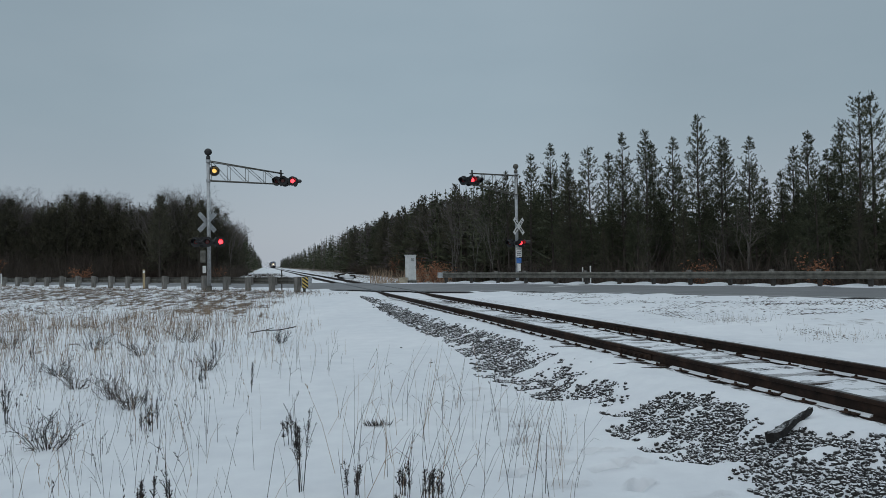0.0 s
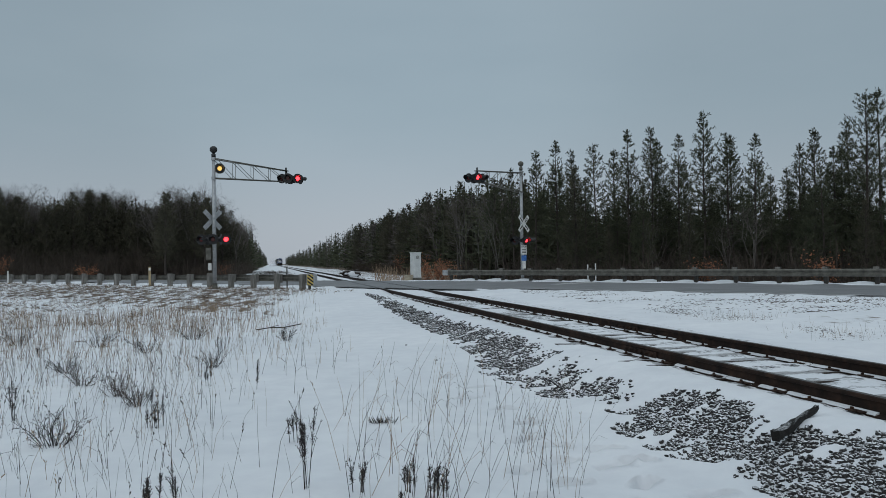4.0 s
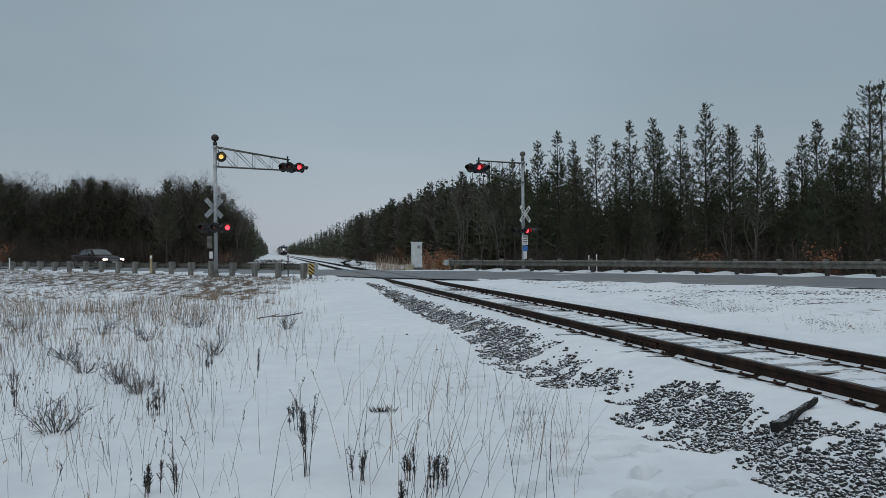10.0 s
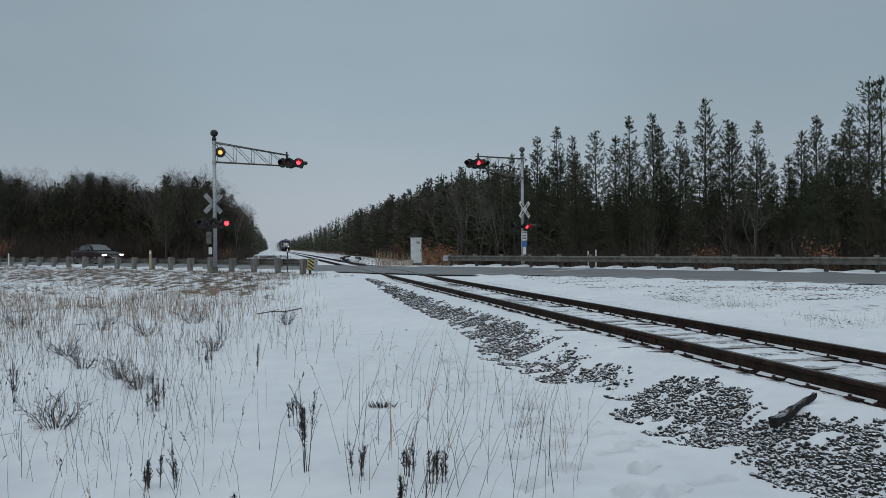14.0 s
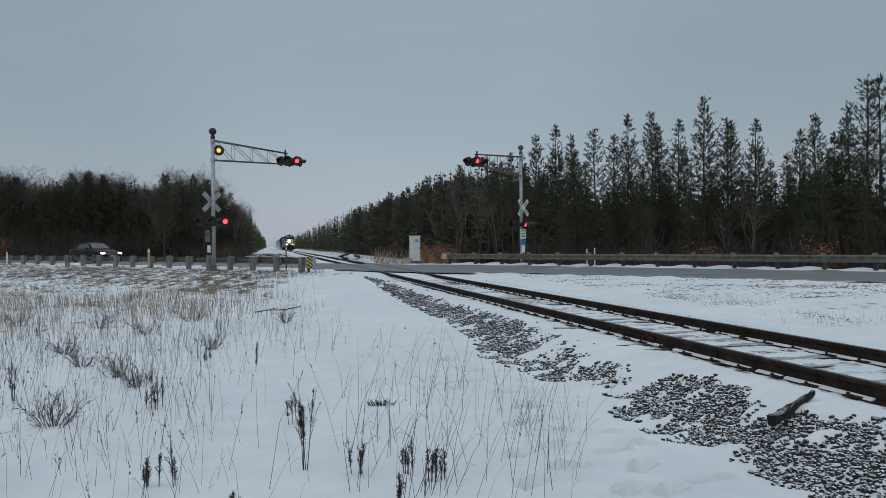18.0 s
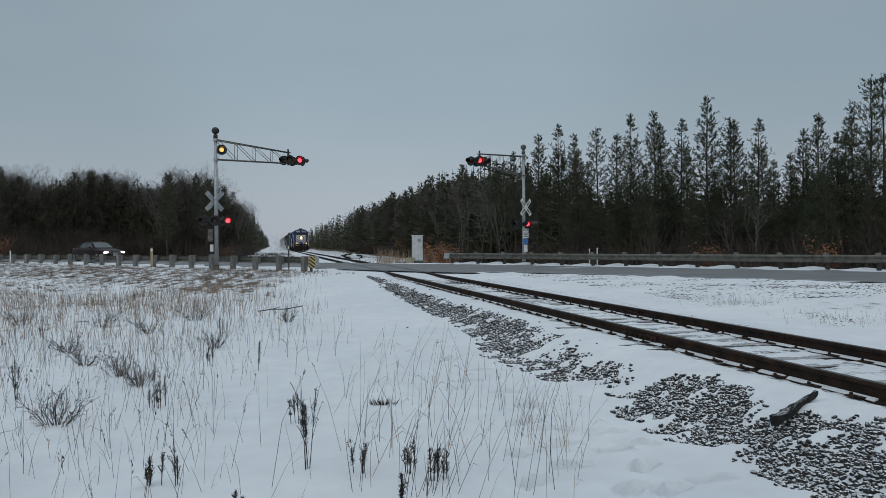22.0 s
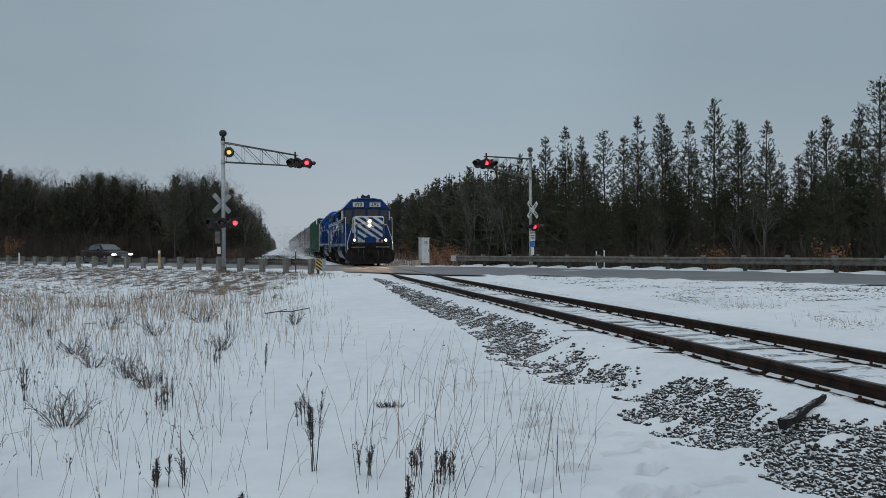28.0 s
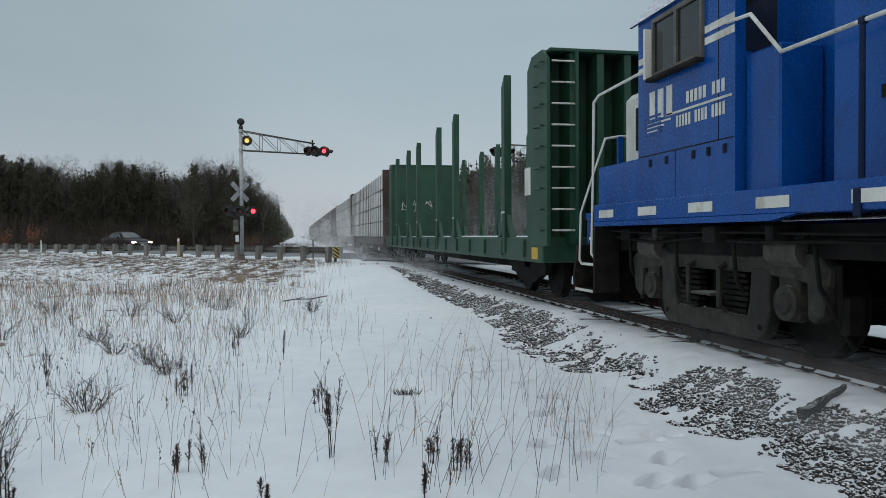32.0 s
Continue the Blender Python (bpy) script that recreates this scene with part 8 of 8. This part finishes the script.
def dry_grass():
    """Thin dry stalks: a pale belt under the bank, scattered stems nearer by."""
    rng = random.Random(23)
    pale, brown, mat = Soup(), Soup(), Soup()

    def stalk(sp, x, y, h, lean, width, head=False):
        z = gz(x, y) - 0.02
        p = Vector((x, y, z))
        d = Vector((lean + rng.uniform(-0.18, 0.18), rng.uniform(-0.18, 0.18), 1)).normalized()
        side = Vector((1, -0.25, 0)) * width
        m = p + d * h * 0.55
        q = m + (d + Vector((lean * 0.6 + rng.uniform(-0.15, 0.15), 0, -0.05))).normalized() * h * 0.45
        k = len(sp.v)
        sp.v += [tuple(p - side), tuple(p + side), tuple(m + side * 0.8), tuple(m - side * 0.8), tuple(q + side * 0.35), tuple(q - side * 0.35)]
        sp.f += [(k, k + 1, k + 2, k + 3), (k + 3, k + 2, k + 4, k + 5)]
        if head:
            e = (q - m).normalized()
            for u in range(5):
                f = (e + some_dir(rng) * 0.5).normalized()
                sp.blade(q - e * rng.uniform(0, 0.1), f, f.orthogonal().normalized(), 0.03, 0.004)
        elif rng.random() < 0.3:
            f = (Vector((rng.uniform(-1, 1), rng.uniform(-0.4, 0.4), 0.2))).normalized()
            c = p.lerp(m, rng.uniform(0.3, 0.9))
            r1 = c + f * h * 0.16 + Vector((0, 0, h * 0.08))
            r2 = r1 + f * h * 0.12 - Vector((0, 0, h * 0.10))
            s2 = Vector((0, 0, 1)) * width * 0.8
            k = len(sp.v)
            sp.v += [tuple(c - s2), tuple(c + s2), tuple(r1 + s2), tuple(r1 - s2), tuple(r2)]
            sp.f += [(k, k + 1, k + 2, k + 3), (k + 3, k + 2, k + 4)]

    # belt of pale grass on the left
    n = 0
    while n < 7600:
        y = rng.uniform(10, 27)
        x = rng.uniform(-14, 1.5)
        keep = float(smooth(2.2, -2.5, x)) * float(smooth(10, 17, y)) * (0.35 + 0.65 * (value_noise(np.array([x * 0.5]), np.array([y * 0.5]), 3)[0] > -0.1))
        if rng.random() > keep:
            n += 0.15
            continue
        stalk(pale if rng.random() < 0.8 else brown, x, y, rng.uniform(0.16, 0.50), rng.uniform(-0.15, 0.2), 0.0008 + 0.00011 * y)
        n += 1
    # bank below the road
    for i in range(3600):
        x, y, h = road_at(rng.uniform(24, 75), rng.uniform(-17, -7.2))
        if x < 2.5:
            stalk(pale if rng.random() < 0.55 else brown, x, y, rng.uniform(0.08, 0.30), rng.uniform(-0.5, 0.5), 0.0045)
    # nearer stems on the left
    for i in range(1100):
        y = 4.4 + 8.5 * rng.random() ** 0.8
        x = rng.uniform(-4.5, 0.4) - 0.12 * (y - 4)
        if x > -0.35 * y * 0.35 + 0.4 and rng.random() < 0.7:
            continue
        stalk(brown if rng.random() < 0.75 else pale, x, y, rng.uniform(0.14, 0.60), rng.gauss(0.02, 0.15), rng.uniform(0.0010, 0.0020), rng.random() < 0.25)
    # tall leaning stems in the middle foreground
    for i in range(95):
        y = rng.uniform(4.3, 8.8)
        x = 0.235 * y + rng.uniform(-0.9, 0.75)
        if rng.random() < 0.25:
            x -= 0.8
        stalk(brown if rng.random() < 0.7 else pale, x, y, rng.uniform(0.3, 0.85), rng.choice((rng.uniform(-0.25, 0.2), rng.uniform(0.05, 0.5))), rng.uniform(0.0013, 0.0024), rng.random() < 0.15)
    for i in range(46):
        y = rng.uniform(4.2, 7.5)
        stalk(brown if rng.random() < 0.6 else pale, 0.36 * y + rng.uniform(-0.6, 0.5), y, rng.uniform(0.2, 0.7), rng.gauss(0.10, 0.18), rng.uniform(0.0009, 0.0016), rng.random() < 0.2)
    for i in range(18):
        stalk(brown, 0.95 + rng.gauss(0, 0.10), 4.75 + rng.gauss(0, 0.12), rng.uniform(0.2, 0.75), rng.uniform(-0.05, 0.35), 0.0018)
        stalk(brown, 0.62 + rng.gauss(0, 0.5), 11.2 + rng.gauss(0, 1.8), rng.uniform(0.2, 0.7), rng.uniform(-0.05, 0.3), 0.0022)
    # beyond the track
    for cx, cy, n in GRASS_SPOTS:
        for i in range(n):
            stalk(pale if rng.random() < 0.6 else brown, cx + rng.gauss(0, 0.45), cy + rng.gauss(0, 0.35), 0.04 + 0.18 * rng.random() ** 1.6, rng.uniform(-0.3, 0.3), 0.0017)
    # matted grass on the bank and along the far verge
    mats = []
    for i in range(1400):
        if i < 1050:
            x, y, h = road_at(rng.uniform(22, 78), -21.0 + 13.5 * rng.random() ** 0.8)
        else:
            x, y = (rng.uniform(-5.5, 3.0) if i % 2 else rng.uniform(8.2, 14)), 50 + 60 * rng.random()
        if x > 3 and y < 48 or value_noise(np.array([x * 0.45]), np.array([y * 0.28]), 61)[0] < rng.uniform(-0.45, 0.35):
            continue
        mats.append((x, y))
        size = rng.uniform(0.12, 0.55)
        tall = rng.uniform(0.05, 0.16) * (0.6 + size)
        for k in range(40):
            a = rng.uniform(0, 6.28)
            r = size * rng.random() ** 0.6
            px_, py_ = x + math.cos(a) * r, y + math.sin(a) * r * 0.8
            d = Vector((math.cos(a) * 0.9 + rng.uniform(-0.5, 0.5), math.sin(a) * 0.9, 0.45)).normalized()
            (mat if rng.random() < 0.7 else pale).blade(Vector((px_, py_, gz(px_, py_) + tall * rng.random() * (1 - r / size))), d, d.orthogonal().normalized(), rng.uniform(0.08, 0.22), rng.uniform(0.003, 0.008))
    # small tufts and dead leaves on the snow beyond the track
    for cx, cy, n, w in FIELD_TUFTS:
        for k in range(n):
            px_, py_ = cx + rng.gauss(0, w), cy + rng.gauss(0, w * 1.3)
            a = rng.uniform(0, 6.28)
            d = Vector((math.cos(a), math.sin(a), rng.uniform(0.1, 0.6))).normalized()
            mat.blade(Vector((px_, py_, gz(px_, py_))), d, d.orthogonal().normalized(), rng.uniform(0.04, 0.10), rng.uniform(0.0025, 0.006))
    # stubble poking through the snow of the far field
    for i in range(17000):
        px_, py_ = rng.uniform(8.8, 24), rng.uniform(13.5, 31)
        o = px_ * RN[0] + py_ * RN[1] - ROAD_MID
        if o > -4.8 or px_ > py_ * 1.15 or value_noise(np.array([px_ * 0.7]), np.array([py_ * 1.1]), 71)[0] < rng.uniform(-0.5, 0.6):
            continue
        a = rng.choice((0.0, 3.14)) + rng.uniform(-0.6, 0.6)
        d = Vector((math.cos(a), math.sin(a), rng.uniform(0.05, 0.35))).normalized()
        mat.blade(Vector((px_, py_, gz(px_, py_) + 0.004)), d, Vector((0, 0.25, 1)), rng.uniform(0.04, 0.15), rng.uniform(0.003, 0.007))
    # tall tan grass by the cabinet
    for i in range(420):
        stalk(pale, rng.uniform(7.6, 13.5), 53.5 + rng.uniform(0, 4.5), rng.uniform(0.7, 1.5), rng.uniform(-0.15, 0.15), 0.010)
    for sp, nm, mt, lb in ((pale, "dry_grass", STRAW, "pale dry grass standing in the snow"), (brown, "dry_stems", WEED_BROWN, "thin brown dry stems standing in the snow"), (mat, "matted_grass", MATTED, "flattened brown grass showing through snow")):
        tagged(new(nm, sp.mesh(nm, mt)), lb, "grass", kind="stuff")


dry_grass()


def tie_piece():
    """A broken end of an old tie lying on the ballast."""
    bm = bmesh.new()
    box(bm, -0.62, -0.075, -0.06, 0.62, 0.085, 0.085, 0.012)
    bmesh.ops.subdivide_edges(bm, edges=[e for e in bm.edges if abs(e.verts[0].co.x - e.verts[1].co.x) > 0.5], cuts=9)
    rng = random.Random(2)
    for v in bm.verts:
        t = (v.co.x + 0.62) / 1.24
        v.co.y *= 1.0 - 0.55 * t
        v.co.z *= 1.0 - 0.45 * t
        v.co += Vector((0, rng.uniform(-0.022, 0.022), rng.uniform(-0.026, 0.026)))
    ob = part("tie_fragment", bm, on_top_snow("rotten_tie_wood", (0.006, 0.005, 0.0045), (0.003, 0.0025, 0.0025), (0.014, 0.012, 0.010), 0.95, 0.16, 40, 0.3))
    ob.matrix_basis = pose(4.11, 5.27, gz(4.11, 5.27) + 0.03, 0, -6, 31) @ Matrix.Diagonal((0.70, 0.40, 0.48, 1))
    return tagged(ob, "splintered dark end of an old wooden tie on ballast", "wood")


tie_piece()


# ---- ballast stones ----
def stone_mesh(seed):
    rng = random.Random(seed)
    bm = bmesh.new()
    bmesh.ops.create_icosphere(bm, subdivisions=1, radius=0.5)
    for v in bm.verts:
        v.co *= rng.uniform(0.80, 1.12)
        v.co.x *= 1.25
        v.co.z *= 0.84
    me = bpy.data.meshes.new("stone")
    bm.to_mesh(me)
    bm.free()
    me.materials.append(STONE)
    return me


def ballast():
    rng = random.Random(31)
    bed = thing("ballast", "dark crushed stone ballast half covered by snow", "ballast", kind="structure")
    kinds = [stone_mesh(90 + i) for i in range(6)]
    geo = [(np.array([v.co[:] for v in me.vertices]), [tuple(p.vertices) for p in me.polygons]) for me in kinds]
    xs = np.array([rng.uniform(2.5, 4.75) for i in range(95000)])
    ys = np.array([2.6 + 28.4 * rng.random() ** 1.5 for i in range(95000)])
    keep = np.clip(bare_ballast(xs, ys) * (0.86 + 0.6 * value_noise(xs * 9, ys * 9, 87)), 0, 1) + 0.0003 > np.array([rng.random() for i in range(95000)]) * 1.0
    xs, ys = xs[keep], ys[keep]
    zs = ground_z(xs, ys)
    near, verts, faces, count = 0, [], [], 0
    for x, y, z in zip(xs, ys, zs):
        size = (0.017 + 0.034 * rng.random() ** 1.4) * (1.0 + 0.010 * y)
        k = rng.randrange(6)
        m = Matrix.Translation((x, y, z + size * 0.10)) @ pose(0, 0, 0, rng.uniform(-35, 35), rng.uniform(-35, 35), rng.uniform(0, 360))
        if near < 300 and 3.0 < x < 4.6 and 4.2 < y < 5.6 and size > 0.03:
            near += 1
            ob = share("stone", kinds[k], bed, m @ Matrix.Diagonal((size, size, size, 1)))
            continue
        if count > 17000:
            break
        count += 1
        v, f = geo[k]
        r = np.array(m.to_3x3()) * size
        b = len(verts)
        verts.extend(map(tuple, v @ r.T + np.array(m.translation)))
        faces.extend(tuple(i + b for i in q) for q in f)
    ob = sheet("crushed_stone", verts, faces, STONE, bed, "loose crushed stone")
    tagged(ob, kind="stuff")


ballast()


# ---- sedan waiting at the crossing ----
CAR_LAMP = glow("lit_car_headlight", (1.0, 0.88, 0.74), 6.0)
CAR_PAINT = surface("dark_car_paint", (0.018, 0.008, 0.009), (0.012, 0.006, 0.007), (0.028, 0.013, 0.014), 0.35, 0.0, 2, 40, 0.01, 0.001, None, 0.15, None, 0.25, 0.0)
CAR_GLASS = surface("car_glass", (0.06, 0.07, 0.075), None, None, 0.1, 0, 2, 30, 0.0, 0.001, None, 0.6)
TYRE = surface("tyre_rubber", (0.02, 0.02, 0.02), None, None, 0.85, 0, 4, 60, 0.2, 0.003)
RIM = surface("alloy_rim", (0.35, 0.35, 0.36), None, None, 0.35, 0.8, 4, 60, 0.05, 0.001)
CHROME = surface("bright_trim", (0.6, 0.6, 0.62), None, None, 0.15, 0.9, 4, 60, 0.02, 0.001)


def loft(bm, sections):
    """Joins cross sections (lists of points of equal length, symmetric in x) into a skin with end caps."""
    rings = [[bm.verts.new(p) for p in sec] for sec in sections]
    k = len(rings[0])
    fs = []
    for a, b in zip(rings[:-1], rings[1:]):
        for i in range(k):
            fs.append(bm.faces.new((a[i], a[(i + 1) % k], b[(i + 1) % k], b[i])))
    fs += [bm.faces.new(rings[0]), bm.faces.new(rings[-1])]
    bmesh.ops.recalc_face_normals(bm, faces=fs)
    return bm


def build_sedan():
    ob = thing("sedan", "dark maroon four-door sedan with lit headlights", "car")

    def ring(y, w, z0, z1, belt):
        return [(-w * 0.92, y, z0), (w * 0.92, y, z0), (w, y, z0 + 0.12), (w, y, belt), (w * 0.93, y, z1), (w * 0.45, y, z1 + 0.03), (-w * 0.45, y, z1 + 0.03), (-w * 0.93, y, z1), (-w, y, belt), (-w, y, z0 + 0.12)]

    bm = loft(bmesh.new(), [ring(0.0, 0.66, 0.30, 0.62, 0.52), ring(0.10, 0.80, 0.24, 0.70, 0.60), ring(0.45, 0.88, 0.20, 0.80, 0.66), ring(1.0, 0.91, 0.18, 0.88, 0.72), ring(1.45, 0.92, 0.18, 0.95, 0.78),
                          ring(2.4, 0.92, 0.18, 0.96, 0.80), ring(3.6, 0.92, 0.18, 0.98, 0.82), ring(4.1, 0.90, 0.20, 1.02, 0.84), ring(4.6, 0.84, 0.24, 1.0, 0.80), ring(4.80, 0.74, 0.32, 0.92, 0.72)])
    part("body", bm, CAR_PAINT, ob, "dark glossy body", False)

    def cab(y, w, z):
        return [(-0.80, y, 0.94), (0.80, y, 0.94), (w, y, z), (w * 0.6, y, z + 0.04), (-w * 0.6, y, z + 0.04), (-w, y, z)]

    bm = loft(bmesh.new(), [[(-0.78, 1.40, 0.93), (0.78, 1.40, 0.93), (0.74, 1.42, 0.96), (0.4, 1.42, 0.98), (-0.4, 1.42, 0.98), (-0.74, 1.42, 0.96)], cab(2.15, 0.60, 1.38), cab(2.6, 0.61, 1.43), cab(3.2, 0.60, 1.41), cab(3.6, 0.58, 1.32),
                          [(-0.76, 4.25, 0.96), (0.76, 4.25, 0.96), (0.70, 4.22, 0.99), (0.4, 4.22, 1.01), (-0.4, 4.22, 1.01), (-0.70, 4.22, 0.99)]])
    part("cabin", bm, CAR_PAINT, ob, "arched roof and pillars", False)
    bm = bmesh.new()
    v = [bm.verts.new(p) for p in ((-0.70, 1.48, 1.005), (0.70, 1.48, 1.005), (0.55, 2.10, 1.385), (-0.55, 2.10, 1.385))]
    bm.faces.new(v)
    w = bmesh.ops.extrude_face_region(bm, geom=bm.faces[:])
    bmesh.ops.translate(bm, verts=[x for x in w["geom"] if isinstance(x, bmesh.types.BMVert)], vec=(0, -0.012, 0.02))
    part("windscreen", bm, CAR_GLASS, ob, "sloping windscreen reflecting the sky")
    for sx in (-1, 1):
        for pts in (((1.72, 1.0), (2.62, 1.0), (2.62, 1.36), (2.22, 1.345)), ((2.68, 1.0), (3.55, 1.01), (3.42, 1.27), (3.15, 1.355), (2.68, 1.365))):
            bm = bmesh.new()
            vs = [bm.verts.new((sx * (0.815 - (z - 0.94) * 0.47), y, z)) for y, z in pts]
            f = bm.faces.new(vs)
            w = bmesh.ops.extrude_face_region(bm, geom=[f])
            bmesh.ops.translate(bm, verts=[x for x in w["geom"] if isinstance(x, bmesh.types.BMVert)], vec=(sx * 0.012, 0, 0.004))
            part("side_window", bm, CAR_GLASS, ob)
        part("mirror", boxes((sx * 0.90, 1.72, 0.98, sx * 1.06, 1.84, 1.10), bevel=0.03), CAR_PAINT, ob)
        bm = bmesh.new()
        box(bm, sx * 0.50, -0.01, 0.60, sx * 0.80, 0.20, 0.72, 0.03)
        part("headlight", bm, CAR_LAMP, ob, "lit headlight")
        part("fog_lamp", rod(bmesh.new(), (sx * 0.55, 0.02, 0.36), (sx * 0.55, 0.10, 0.36), 0.05, 0.05, 12), GLASS, ob)
        part("tail_light", boxes((sx * 0.55, 4.70, 0.78, sx * 0.80, 4.80, 0.92), bevel=0.02), RED_DARK, ob)
        for y in (0.95, 3.78):
            tyre = part("wheel", rod(bmesh.new(), (sx * 0.70, y, 0.325), (sx * 0.92, y, 0.325), 0.325, 0.315, 24), TYRE, ob, "black tyre")
            part("rim", rod(bmesh.new(), (sx * 0.90, y, 0.325), (sx * 0.928, y, 0.325), 0.22, 0.20, 18), RIM, tyre, "alloy rim")
        for y in (1.62, 2.65, 3.5):
            part("door_seam", boxes((sx * 0.918, y, 0.35, sx * 0.923, y + 0.012, 0.92)), BLACK, ob)
    bm = bmesh.new()
    for k in range(3):
        box(bm, -0.42, -0.03, 0.52 + 0.055 * k, 0.42, 0.02, 0.55 + 0.055 * k, 0.005)
    part("grille", bm, CHROME, ob, "three bright grille bars")
    part("lower_intake", boxes((-0.45, -0.01, 0.30, 0.45, 0.05, 0.42), bevel=0.01), BLACK, ob)
    part("number_plate", boxes((-0.16, -0.04, 0.42, 0.16, -0.02, 0.50)), WHITE, ob, "blank white plate")
    for c in ob.children:
        c.matrix_basis = Matrix.Diagonal((1.0, 0.86, 0.97, 1)) @ c.matrix_basis
    return ob


sedan = build_sedan()


# ---- what moves ----
SPEED = 17.49


def front(t):
    """Where the leading coupler stands along the track at t seconds."""
    return 12.0 - SPEED * (t - 30)


# how far the sedan's nose has still to go along the road: seconds, metres
SEDAN_WAY = [(0, 104.5), (2, 92.0), (4, 79.6), (5.5, 70.4), (6, 67.4), (6.6, 64.2), (7, 62.25), (7.6, 59.65), (8, 58.25), (8.6, 56.95), (9, 56.45), (9.6, 55.85), (10.2, 55.8), (14, 55.8), (32, 55.8)]


def sedan_pose(s):
    x, y, h = road_at(s, -1.9)
    return Matrix.Translation((x, y, float(road_z(s, x)) + 0.025)) @ Matrix.Rotation(h, 4, "Z")


def turning(wheels, r):
    """Keys the wheels' roll about their axles."""
    for ob in wheels:
        at = ob.matrix_basis.translation.copy()
        rows = []
        for i in range(32 * FPS + 1):
            rows.append((i / FPS, Matrix.Translation(at) @ Matrix.Rotation((SPEED / r * i / FPS) % (2 * math.pi), 4, "X")))
        walk(ob, rows)


def motions():
    for a, ob in TRAIN:
        walk(ob, [(t, pose(TRACK_X, front(t) + a, 0)) for t in range(33)])
    for ob, x, a, z in PUFFS:
        walk(ob, [(t, pose(x, front(t) + a, z)) for t in range(33)])
    walk(sedan, [(t, sedan_pose(s)) for t, s in SEDAN_WAY])
    turning(wheels_one + wheels_two, 0.508)
    turning(wheels_three, 0.457)


motions()
